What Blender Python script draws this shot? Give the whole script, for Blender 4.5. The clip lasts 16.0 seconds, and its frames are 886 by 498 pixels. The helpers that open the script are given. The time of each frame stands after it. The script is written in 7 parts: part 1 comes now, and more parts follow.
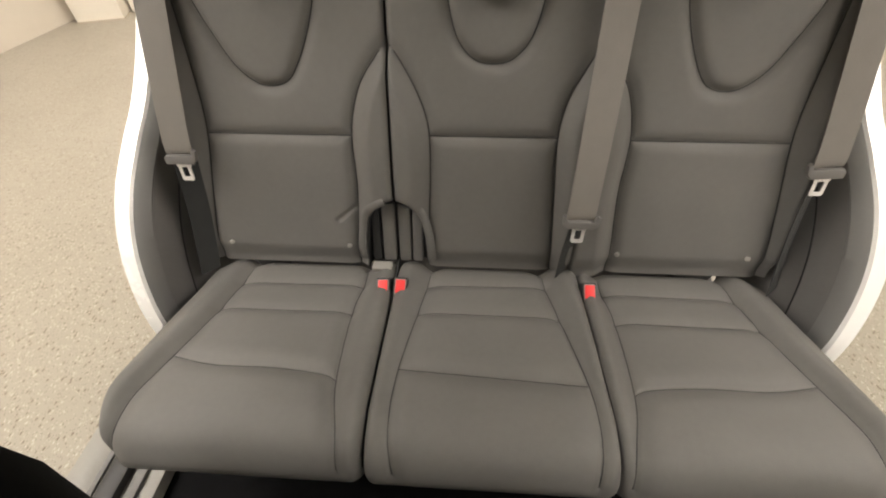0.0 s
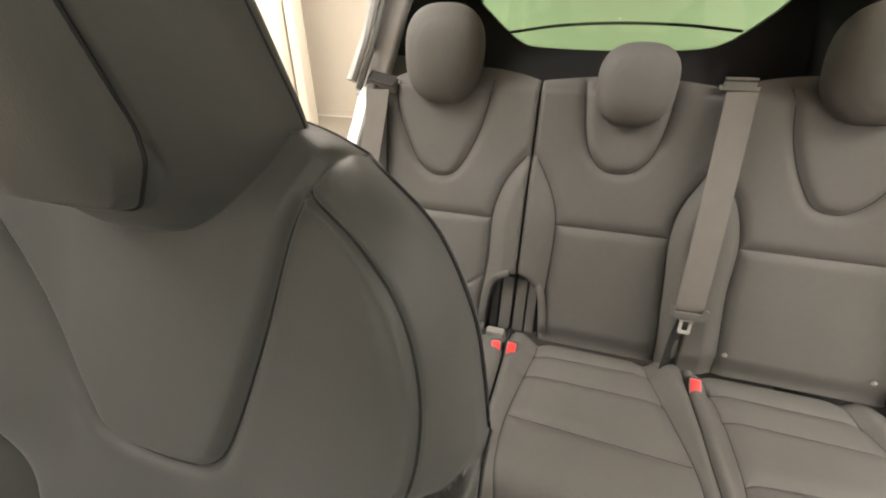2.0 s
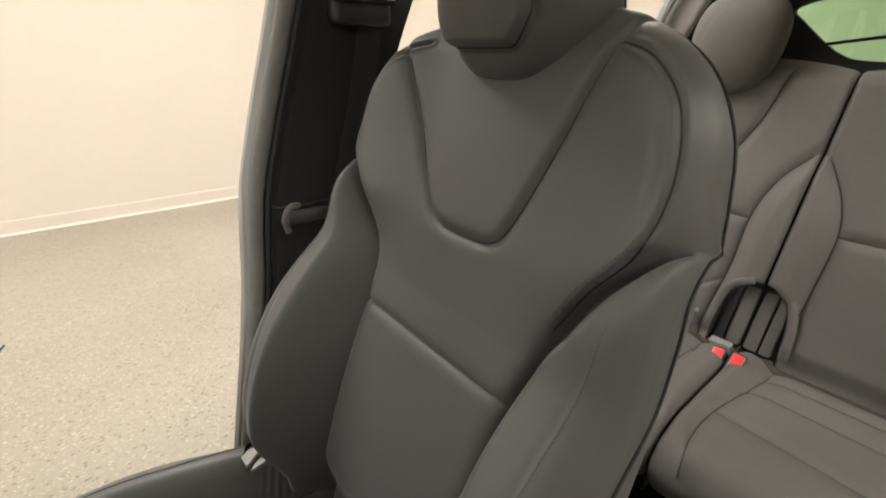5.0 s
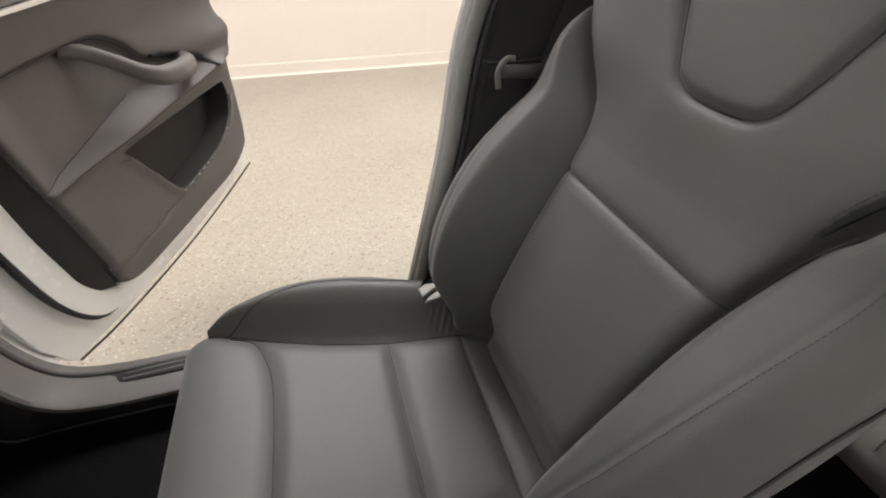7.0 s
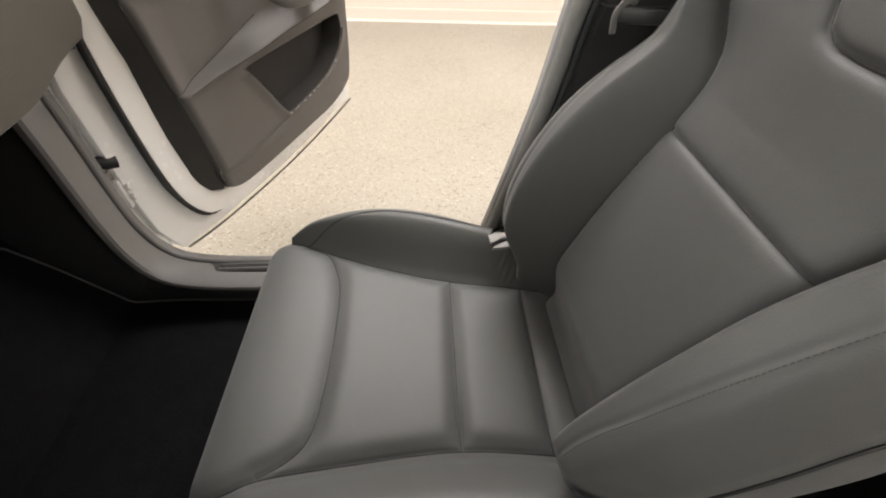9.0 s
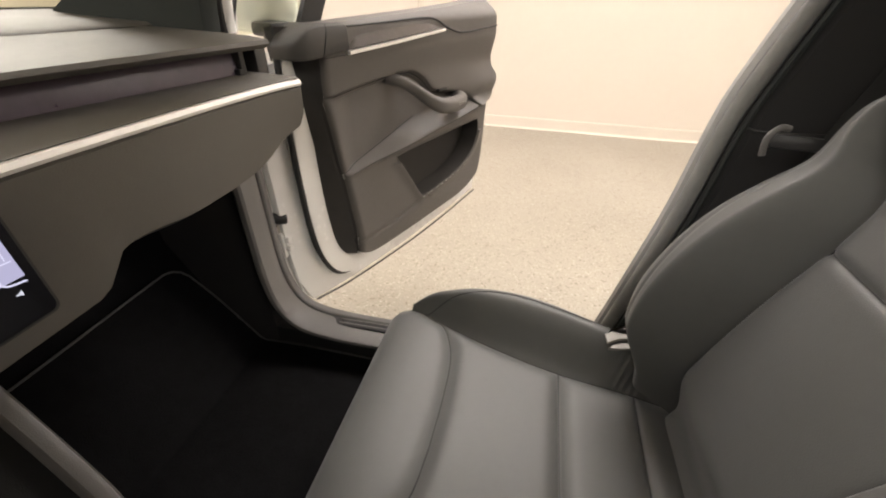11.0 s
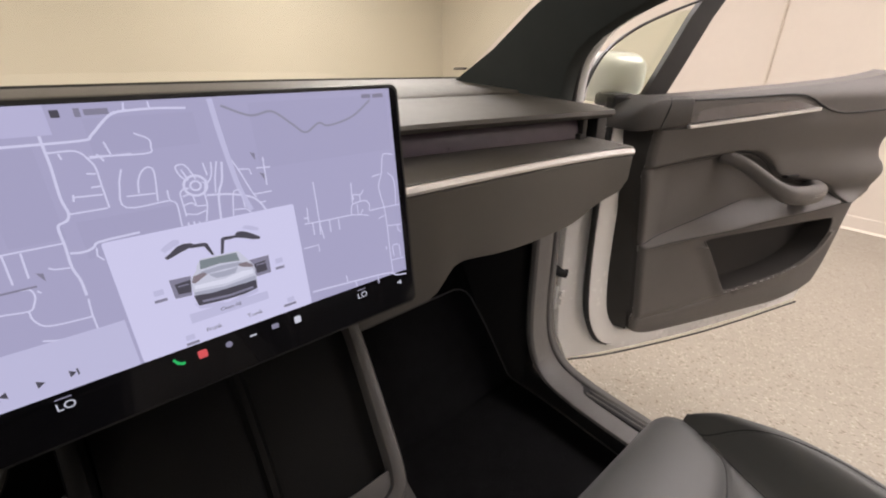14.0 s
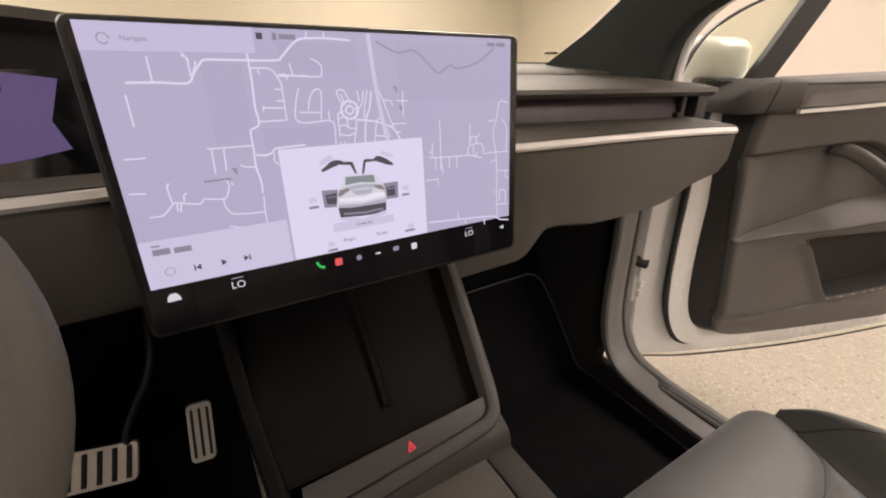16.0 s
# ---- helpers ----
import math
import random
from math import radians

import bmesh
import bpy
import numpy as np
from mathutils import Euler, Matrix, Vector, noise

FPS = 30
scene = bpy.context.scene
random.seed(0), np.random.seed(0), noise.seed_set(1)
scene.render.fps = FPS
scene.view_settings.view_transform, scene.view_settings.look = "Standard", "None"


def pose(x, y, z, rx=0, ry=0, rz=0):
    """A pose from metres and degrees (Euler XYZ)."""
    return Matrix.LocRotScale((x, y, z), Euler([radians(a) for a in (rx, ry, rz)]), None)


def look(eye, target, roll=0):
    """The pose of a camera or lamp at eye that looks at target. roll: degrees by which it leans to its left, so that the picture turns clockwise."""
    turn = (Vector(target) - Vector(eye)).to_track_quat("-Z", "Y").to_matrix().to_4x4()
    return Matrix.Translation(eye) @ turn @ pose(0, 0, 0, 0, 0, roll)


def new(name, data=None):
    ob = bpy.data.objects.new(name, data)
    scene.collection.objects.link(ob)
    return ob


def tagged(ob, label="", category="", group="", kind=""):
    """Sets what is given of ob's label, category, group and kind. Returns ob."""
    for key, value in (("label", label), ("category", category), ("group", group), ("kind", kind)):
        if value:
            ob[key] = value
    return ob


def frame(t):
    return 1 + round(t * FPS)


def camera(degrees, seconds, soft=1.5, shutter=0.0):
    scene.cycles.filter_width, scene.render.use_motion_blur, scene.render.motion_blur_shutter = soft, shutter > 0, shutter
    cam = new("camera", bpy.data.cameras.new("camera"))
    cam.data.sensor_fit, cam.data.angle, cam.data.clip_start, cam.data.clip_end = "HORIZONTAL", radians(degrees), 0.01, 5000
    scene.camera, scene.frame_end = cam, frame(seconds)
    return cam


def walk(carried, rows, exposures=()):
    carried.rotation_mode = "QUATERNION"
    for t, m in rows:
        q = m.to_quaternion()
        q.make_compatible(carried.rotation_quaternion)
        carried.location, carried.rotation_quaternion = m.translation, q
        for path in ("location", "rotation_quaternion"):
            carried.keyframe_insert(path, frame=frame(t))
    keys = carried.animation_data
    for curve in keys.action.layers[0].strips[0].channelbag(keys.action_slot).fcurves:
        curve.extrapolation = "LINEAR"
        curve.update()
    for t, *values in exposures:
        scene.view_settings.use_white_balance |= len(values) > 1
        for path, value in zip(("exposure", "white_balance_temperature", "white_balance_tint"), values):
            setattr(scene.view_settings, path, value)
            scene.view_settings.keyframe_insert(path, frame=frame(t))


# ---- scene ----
cam = camera(93.6, 16.0, 2.0)
PATH = [
    (0, (0.04, -0.264, 1.467), (0.147, -1.658, 0.038), -1.2),
    (0.5, (0.057, -0.208, 1.453), (0.225, -1.688, 0.118), -0.8),
    (1, (0.079, -0.156, 1.431), (0.341, -1.716, 0.208), -0.5),
    (1.5, (0.09, -0.103, 1.453), (0.492, -1.723, 0.351), -0.8),
    (2, (0.103, -0.039, 1.478), (0.637, -1.7, 0.5), -0.3),
    (2.5, (0.121, -0.003, 1.489), (0.793, -1.678, 0.627), -0.5),
    (3, (0.109, 0.058, 1.488), (0.968, -1.582, 0.731), -0.5),
    (3.2, (0.118, 0.078, 1.489), (1.02, -1.553, 0.762), -0.0),
    (5.5, (0.032, 0.159, 1.356), (1.498, -0.816, 0.408), -0.2),
    (6, (0.037, 0.176, 1.363), (1.537, -0.607, 0.297), -0.4),
    (6.5, (0.058, 0.184, 1.354), (1.556, -0.407, 0.169), -0.8),
    (7, (0.066, 0.21, 1.335), (1.539, -0.228, 0.056), -0.7),
    (7.5, (0.061, 0.208, 1.321), (1.498, -0.089, -0.038), -1.1),
    (8, (0.053, 0.206, 1.316), (1.453, 0.021, -0.101), -1.1),
    (8.2, (0.053, 0.201, 1.305), (1.442, 0.06, -0.127), -0.8),
    (10.3, (-0.022, 0.262, 1.312), (1.585, 0.37, 0.126), 0.1),
    (10.5, (-0.02, 0.267, 1.312), (1.613, 0.439, 0.17), 0.1),
    (11, (-0.022, 0.273, 1.323), (1.634, 0.637, 0.263), 0.2),
    (11.5, (-0.031, 0.284, 1.327), (1.602, 0.872, 0.333), 0.2),
    (12, (-0.036, 0.296, 1.331), (1.529, 1.106, 0.386), 0.4),
    (12.5, (-0.04, 0.314, 1.336), (1.432, 1.318, 0.428), 0.4),
    (13, (-0.044, 0.32, 1.334), (1.329, 1.485, 0.464), 0.1),
    (13.5, (-0.048, 0.326, 1.332), (1.217, 1.621, 0.482), 0.2),
    (14, (-0.054, 0.336, 1.33), (1.108, 1.74, 0.507), -0.2),
    (14.5, (-0.064, 0.343, 1.33), (1.01, 1.825, 0.523), -0.2),
    (15, (-0.082, 0.342, 1.322), (0.919, 1.876, 0.519), -0.0),
    (15.5, (-0.103, 0.329, 1.301), (0.858, 1.894, 0.511), -0.0),
    (16, (-0.134, 0.318, 1.276), (0.807, 1.891, 0.476), 0.2),
]
EXPOSURES = [(0.0, 0.07, 6500, 10), (0.5, 0.12, 6500, 10), (1.5, 0.27, 6500, 10), (2.5, 0.44, 6500, 9), (3.0, 0.38, 6500, 9), (5.5, 0.08, 6250, 11), (6.5, 0.12, 6050, 12), (8.0, 0.29, 5950, 12), (10.5, 0.36, 6450, 14), (11.0, 0.23, 6450, 14), (11.5, -0.02, 6400, 10), (12.0, -0.20, 7700, 3), (12.5, -0.25, 8300, 0), (13.0, -0.24, 7400, 1), (13.5, -0.20, 6700, 10), (14.0, -0.15, 6250, 19), (14.5, -0.15, 6200, 21), (15.5, -0.05, 6250, 20), (16.0, 0.04, 6750, 20)]
walk(cam, [(t, look(eye, target, roll)) for t, eye, target, roll in PATH], exposures=EXPOSURES)

# ---- room light: panels in the ceiling, closed room ----
world = bpy.data.worlds.new("world")
scene.world = world
world.use_nodes = True
world.node_tree.nodes["Background"].inputs[0].default_value = (1.0, 0.96, 0.92, 1)
world.node_tree.nodes["Background"].inputs[1].default_value = 0.05
CEIL = 3.3
LAMPS = [(-2.7, -4.2, 48), (-2.7, -0.2, 62), (-2.7, 4.2, 112), (2.4, -4.2, 48), (2.4, -0.2, 72), (2.4, 4.2, 108)]
for lx, ly, watt in LAMPS:
    ld = bpy.data.lights.new("ceiling_panel_light", "AREA")
    ld.shape, ld.size, ld.size_y, ld.energy, ld.color = "RECTANGLE", 1.2, 2.4, watt, (1.0, 0.955, 0.965)
    lo = new("ceiling_panel_light", ld)
    lo.matrix_basis = pose(lx, ly, CEIL - 0.06)


# ---- materials ----
def material(name, color, rough=0.5, metal=0.0, var=0.12, scale=9.0, fine=0.0, fine_scale=600.0, spec=0.5, coat=0.0, sheen=0.0, emit=None, alpha=None):
    m = bpy.data.materials.new(name)
    m.use_nodes = True
    nt, b = m.node_tree, m.node_tree.nodes["Principled BSDF"]
    b.inputs["Roughness"].default_value, b.inputs["Metallic"].default_value = rough, metal
    b.inputs["Specular IOR Level"].default_value = spec
    b.inputs["Coat Weight"].default_value = coat
    b.inputs["Sheen Weight"].default_value = sheen
    b.inputs["Base Color"].default_value = (*color, 1)
    if emit:
        b.inputs["Base Color"].default_value = (0.0, 0.0, 0.0, 1)
        b.inputs["Emission Color"].default_value = (*color, 1)
        b.inputs["Emission Strength"].default_value = emit
        return m
    co = nt.nodes.new("ShaderNodeTexCoord")
    if var:
        n1, n2 = nt.nodes.new("ShaderNodeTexNoise"), nt.nodes.new("ShaderNodeTexNoise")
        n1.inputs["Scale"].default_value, n1.inputs["Detail"].default_value = scale, 4
        n2.inputs["Scale"].default_value, n2.inputs["Detail"].default_value = scale * 14, 3
        mx = nt.nodes.new("ShaderNodeMath")
        mx.operation = "MULTIPLY_ADD"
        mx.inputs[1].default_value = 0.45
        ramp = nt.nodes.new("ShaderNodeValToRGB")
        ramp.color_ramp.elements[0].position, ramp.color_ramp.elements[1].position = 0.45, 1.0
        ramp.color_ramp.elements[0].color = (*[c * (1 - var) for c in color], 1)
        ramp.color_ramp.elements[1].color = (*[min(1, c * (1 + var)) for c in color], 1)
        for n in (n1, n2):
            nt.links.new(co.outputs["Object"], n.inputs["Vector"])
        nt.links.new(n2.outputs["Fac"], mx.inputs[0])
        nt.links.new(n1.outputs["Fac"], mx.inputs[2])
        nt.links.new(mx.outputs[0], ramp.inputs["Fac"])
        nt.links.new(ramp.outputs["Color"], b.inputs["Base Color"])
        rr = nt.nodes.new("ShaderNodeMapRange")
        rr.inputs["From Min"].default_value, rr.inputs["From Max"].default_value = 0.4, 1.0
        rr.inputs["To Min"].default_value, rr.inputs["To Max"].default_value = max(0.02, rough - 0.06), min(1, rough + 0.06)
        nt.links.new(mx.outputs[0], rr.inputs["Value"])
        nt.links.new(rr.outputs["Result"], b.inputs["Roughness"])
    if fine:
        v = nt.nodes.new("ShaderNodeTexVoronoi")
        v.inputs["Scale"].default_value = fine_scale
        w = nt.nodes.new("ShaderNodeTexNoise")
        w.inputs["Scale"].default_value, w.inputs["Detail"].default_value = fine_scale * 0.12, 3
        ad = nt.nodes.new("ShaderNodeMath")
        ad.operation = "ADD"
        bp = nt.nodes.new("ShaderNodeBump")
        bp.inputs["Strength"].default_value, bp.inputs["Distance"].default_value = fine, 0.0012
        nt.links.new(co.outputs["Object"], v.inputs["Vector"])
        nt.links.new(co.outputs["Object"], w.inputs["Vector"])
        nt.links.new(v.outputs["Distance"], ad.inputs[0])
        nt.links.new(w.outputs["Fac"], ad.inputs[1])
        nt.links.new(ad.outputs[0], bp.inputs["Height"])
        nt.links.new(bp.outputs["Normal"], b.inputs["Normal"])
    return m


def glass(name, tint, gloss=0.06):
    """A thin pane: light goes straight through, tinted, with a faint mirror image."""
    m = bpy.data.materials.new(name)
    m.use_nodes = True
    nt = m.node_tree
    nt.nodes.remove(nt.nodes["Principled BSDF"])
    tr, gl, mix = (nt.nodes.new(k) for k in ("ShaderNodeBsdfTransparent", "ShaderNodeBsdfGlossy", "ShaderNodeMixShader"))
    tr.inputs["Color"].default_value = (*tint, 1)
    gl.inputs["Roughness"].default_value = 0.02
    mix.inputs["Fac"].default_value = gloss
    nt.links.new(tr.outputs[0], mix.inputs[1])
    nt.links.new(gl.outputs[0], mix.inputs[2])
    nt.links.new(mix.outputs[0], nt.nodes["Material Output"].inputs["Surface"])
    return m


def terrazzo(name):
    """Pale resin floor with scattered light and dark chips."""
    m = material(name, (0.50, 0.46, 0.385), 0.42, var=0.0, fine=0.0)
    nt, b = m.node_tree, m.node_tree.nodes["Principled BSDF"]
    co = nt.nodes.new("ShaderNodeTexCoord")
    col = None
    big = nt.nodes.new("ShaderNodeTexNoise")
    big.inputs["Scale"].default_value, big.inputs["Detail"].default_value = 0.9, 4
    nt.links.new(co.outputs["Object"], big.inputs["Vector"])
    base = nt.nodes.new("ShaderNodeValToRGB")
    base.color_ramp.elements[0].color, base.color_ramp.elements[1].color = (0.285, 0.258, 0.21, 1), (0.325, 0.298, 0.246, 1)
    base.color_ramp.elements[0].position, base.color_ramp.elements[1].position = 0.35, 0.65
    nt.links.new(big.outputs["Fac"], base.inputs["Fac"])
    col = base.outputs["Color"]
    for scale, lo, hi, tint in ((130.0, 0.0, 0.17, (0.44, 0.41, 0.35)), (100.0, 0.86, 1.0, (0.185, 0.155, 0.115)), (200.0, 0.86, 1.0, (0.40, 0.37, 0.315)), (260.0, 0.0, 0.16, (0.21, 0.185, 0.145))):
        v = nt.nodes.new("ShaderNodeTexVoronoi")
        v.inputs["Scale"].default_value = scale
        wob = nt.nodes.new("ShaderNodeMapping")
        wob.inputs["Rotation"].default_value = (0, 0, scale)
        wob.inputs["Scale"].default_value = (1.0, 0.55, 1.0)
        nt.links.new(co.outputs["Object"], wob.inputs["Vector"])
        nt.links.new(wob.outputs["Vector"], v.inputs["Vector"])
        sep = nt.nodes.new("ShaderNodeSeparateColor")
        nt.links.new(v.outputs["Color"], sep.inputs["Color"])
        pick = nt.nodes.new("ShaderNodeMath")
        pick.operation = "GREATER_THAN" if hi == 1.0 else "LESS_THAN"
        pick.inputs[1].default_value = lo if hi == 1.0 else hi
        nt.links.new(sep.outputs["Red"], pick.inputs[0])
        near = nt.nodes.new("ShaderNodeMath")
        near.operation = "LESS_THAN"
        near.inputs[1].default_value = 0.42
        nt.links.new(v.outputs["Distance"], near.inputs[0])
        both = nt.nodes.new("ShaderNodeMath")
        both.operation = "MULTIPLY"
        nt.links.new(pick.outputs[0], both.inputs[0])
        nt.links.new(near.outputs[0], both.inputs[1])
        mx = nt.nodes.new("ShaderNodeMix")
        mx.data_type = "RGBA"
        mx.inputs["B"].default_value = (*tint, 1)
        nt.links.new(both.outputs[0], mx.inputs["Factor"])
        nt.links.new(col, mx.inputs["A"])
        col = mx.outputs["Result"]
    nt.links.new(col, b.inputs["Base Color"])
    return m


LEATHER = material("black_leather", (0.083, 0.085, 0.082), 0.50, var=0.08, scale=5, fine=0.12, fine_scale=620, spec=0.45, sheen=0.14)
LEATHER_REAR = material("charcoal_leather", (0.132, 0.128, 0.120), 0.58, var=0.08, scale=6, fine=0.14, fine_scale=600, spec=0.28)
STITCH = material("stitching_thread", (0.040, 0.040, 0.039), 0.7, var=0.05)
PIPING = material("seat_piping", (0.018, 0.018, 0.018), 0.6, var=0.05)
HARD = material("grey_plastic", (0.135, 0.131, 0.125), 0.55, var=0.08, scale=7, fine=0.18, fine_scale=700)
HARD_LIGHT = material("light_grey_plastic", (0.26, 0.25, 0.23), 0.5, var=0.07, scale=6, fine=0.12, fine_scale=800)
HARD_DARK = material("black_plastic", (0.020, 0.020, 0.020), 0.45, var=0.10, scale=8, fine=0.12, fine_scale=700)
FABRIC_DARK = material("black_suede", (0.018, 0.018, 0.018), 0.9, var=0.15, scale=14, fine=0.3, fine_scale=900)
CARPET = material("black_carpet", (0.0075, 0.0075, 0.008), 1.0, var=0.25, scale=30, fine=0.8, fine_scale=500, spec=0.05)
CARPET_EDGE = material("carpet_binding", (0.085, 0.083, 0.080), 0.8, var=0.1, scale=60)
DASH = material("dark_dash_leather", (0.098, 0.092, 0.082), 0.50, var=0.08, scale=6, fine=0.22, fine_scale=560, spec=0.4)
DOORSKIN = material("door_leather", (0.134, 0.126, 0.118), 0.56, var=0.08, scale=6, fine=0.22, fine_scale=560, spec=0.35)
# darker copy of the door leather: shade on the panel's front edge, as colour
DOOR_SHADED = material("shaded_door_leather", (0.062, 0.059, 0.055), 0.6, var=0.10, scale=14, fine=0.25, fine_scale=500, spec=0.3)
WOOD = material("dark_veneer", (0.070, 0.050, 0.074), 0.30, var=0.25, scale=4, spec=0.45)
INLAY = material("matt_veneer", (0.100, 0.085, 0.075), 0.48, var=0.25, scale=6, fine=0.1, fine_scale=500, spec=0.35)
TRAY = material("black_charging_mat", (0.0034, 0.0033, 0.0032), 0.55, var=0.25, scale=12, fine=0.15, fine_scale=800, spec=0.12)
BAND = material("grey_rubber_band", (0.17, 0.168, 0.162), 0.6, var=0.06, scale=10)
POCKET_LINING = material("dark_pocket_lining", (0.050, 0.047, 0.044), 0.8, var=0.12, scale=12, fine=0.2, fine_scale=700, spec=0.25)
RIM = material("dark_satin_plastic", (0.048, 0.045, 0.041), 0.5, var=0.08, scale=8, fine=0.12, fine_scale=700)
CHROME = material("satin_metal_strip", (0.80, 0.78, 0.75), 0.38, metal=0.30, var=0.0)
PEDAL = material("brushed_pedal_steel", (0.74, 0.70, 0.66), 0.36, metal=0.55, var=0.0)
TONGUE = material("polished_tongue_steel", (0.78, 0.77, 0.75), 0.32, metal=0.45, var=0.04, scale=30)
PILLAR = material("black_pillar_fabric", (0.029, 0.033, 0.031), 0.9, var=0.12, scale=12, fine=0.25, fine_scale=900, spec=0.2)
STEEL = material("brushed_steel", (0.66, 0.62, 0.57), 0.28, metal=0.9, var=0.06, scale=40)
WHITE = material("white_car_paint", (0.88, 0.88, 0.86), 0.25, var=0.02, scale=3, coat=0.5)
WHITE_TRIM = material("light_grey_body_trim", (0.40, 0.40, 0.39), 0.45, var=0.04, scale=5)
RUBBER = material("rubber_seal", (0.022, 0.022, 0.022), 0.6, var=0.1, scale=20)
GREYSEAL = material("grey_fabric_seal", (0.20, 0.20, 0.19), 0.75, var=0.1, scale=40, fine=0.3)
BELT = material("belt_webbing", (0.185, 0.172, 0.155), 0.7, var=0.06, scale=30, fine=0.5, fine_scale=900)
BELT_DARK = material("dark_belt_webbing", (0.022, 0.023, 0.022), 0.75, var=0.06, scale=30, fine=0.5, fine_scale=900)
RED = material("red_button", (0.75, 0.045, 0.045), 0.4, var=0.04)
GLOSS = material("gloss_black_glass", (0.008, 0.008, 0.010), 0.08, var=0.0, coat=0.3)
CABIN_GREY = material("grey_roof_trim", (0.33, 0.315, 0.30), 0.75, var=0.05, scale=9, fine=0.25)
WALL = material("cream_wall_paint", (0.58, 0.53, 0.455), 0.75, var=0.03, scale=1.2, fine=0.15, fine_scale=160)
JOINT = material("joint_filler", (0.50, 0.44, 0.36), 0.8, var=0.03)
BASE = material("white_skirting", (0.72, 0.67, 0.58), 0.6, var=0.03)
CEILING = material("white_ceiling_paint", (0.78, 0.74, 0.66), 0.8, var=0.03, scale=1.5)
CARDBOARD = material("white_board", (0.82, 0.77, 0.68), 0.6, var=0.03, scale=3)
FLOOR = terrazzo("speckled_resin_floor")
PANEL_GLOW = material("lamp_diffuser", (1.0, 0.90, 0.74), emit=9.0)
WINDSHIELD = glass("windscreen_glass", (0.90, 0.93, 0.80))
SIDEGLASS = glass("side_glass", (0.92, 0.95, 0.88))
GREENGLASS = glass("green_tinted_glass", (0.40, 0.66, 0.44))
ROOFGLASS = glass("dark_roof_glass", (0.45, 0.46, 0.44))
LIT = material("reading_light", (1.0, 0.97, 0.9), emit=7.0)


# ---- building helpers ----
WORLD = {}


def thing(name, label, category, at=(0, 0, 0), group="", m=None):
    ob = new(name)
    ob.matrix_basis = m if m else Matrix.Translation(at)
    ob.empty_display_size = 0.05
    WORLD[ob] = ob.matrix_basis.copy()
    return tagged(ob, label, category, group)


def part(name, bm, mat_, parent=None, label="", local=False, smooth=True):
    """One bmesh or mesh as one object under a thing or a part. local: it is built in its thing's own axes."""
    if isinstance(bm, bmesh.types.BMesh):
        me = bpy.data.meshes.new(name)
        bmesh.ops.recalc_face_normals(bm, faces=bm.faces)
        bm.to_mesh(me)
        bm.free()
        if smooth:
            me.shade_smooth()
            me.set_sharp_from_angle(angle=radians(38))
    else:
        me = bm
    me.materials.append(mat_)
    ob = new(name, me)
    if parent:
        ob.parent = parent
        if not local and parent in WORLD:
            ob.matrix_parent_inverse = WORLD[parent].inverted()
    if label:
        ob["label"] = label
    return ob


def curve(points, n=12):
    """A smooth line through points (any dimension)."""
    p = np.array(points, float)
    if len(p) == 2:
        return p[0] + (p[1] - p[0]) * np.linspace(0, 1, n)[:, None]
    p = np.vstack([2 * p[0] - p[1], p, 2 * p[-1] - p[-2]])
    out = []
    for i in range(1, len(p) - 2):
        a, b, c, d = p[i - 1 : i + 3]
        for t in np.linspace(0, 1, n, endpoint=False):
            out.append(0.5 * (2 * b + (c - a) * t + (2 * a - 5 * b + 4 * c - d) * t * t + (3 * b - a - 3 * c + d) * t**3))
    return np.array(out + [p[-2]])


def ease(x, x0, x1):
    t = np.clip((np.asarray(x, float) - x0) / (x1 - x0), 0, 1)
    return t * t * (3 - 2 * t)


def along(x, xs, ys):
    """Smooth interpolation of a table."""
    fine = curve(list(zip(xs, ys)), 10)
    return np.interp(x, fine[:, 0], fine[:, 1])


def distance(u, v, line):
    """Distance of every (u, v) from a polyline."""
    best = np.full(u.shape, 9.0)
    for (a, b), (c, d) in zip(line[:-1], line[1:]):
        l2 = (c - a) ** 2 + (d - b) ** 2 + 1e-12
        t = np.clip(((u - a) * (c - a) + (v - b) * (d - b)) / l2, 0, 1)
        best = np.minimum(best, np.hypot(u - a - t * (c - a), v - b - t * (d - b)))
    return best


def inside(u, v, poly):
    hit = np.zeros(u.shape, bool)
    for (a, b), (c, d) in zip(poly, np.roll(poly, -1, axis=0)):
        hit ^= ((b > v) != (d > v)) & (u < (c - a) * (v - b) / (d - b + 1e-12) + a)
    return hit


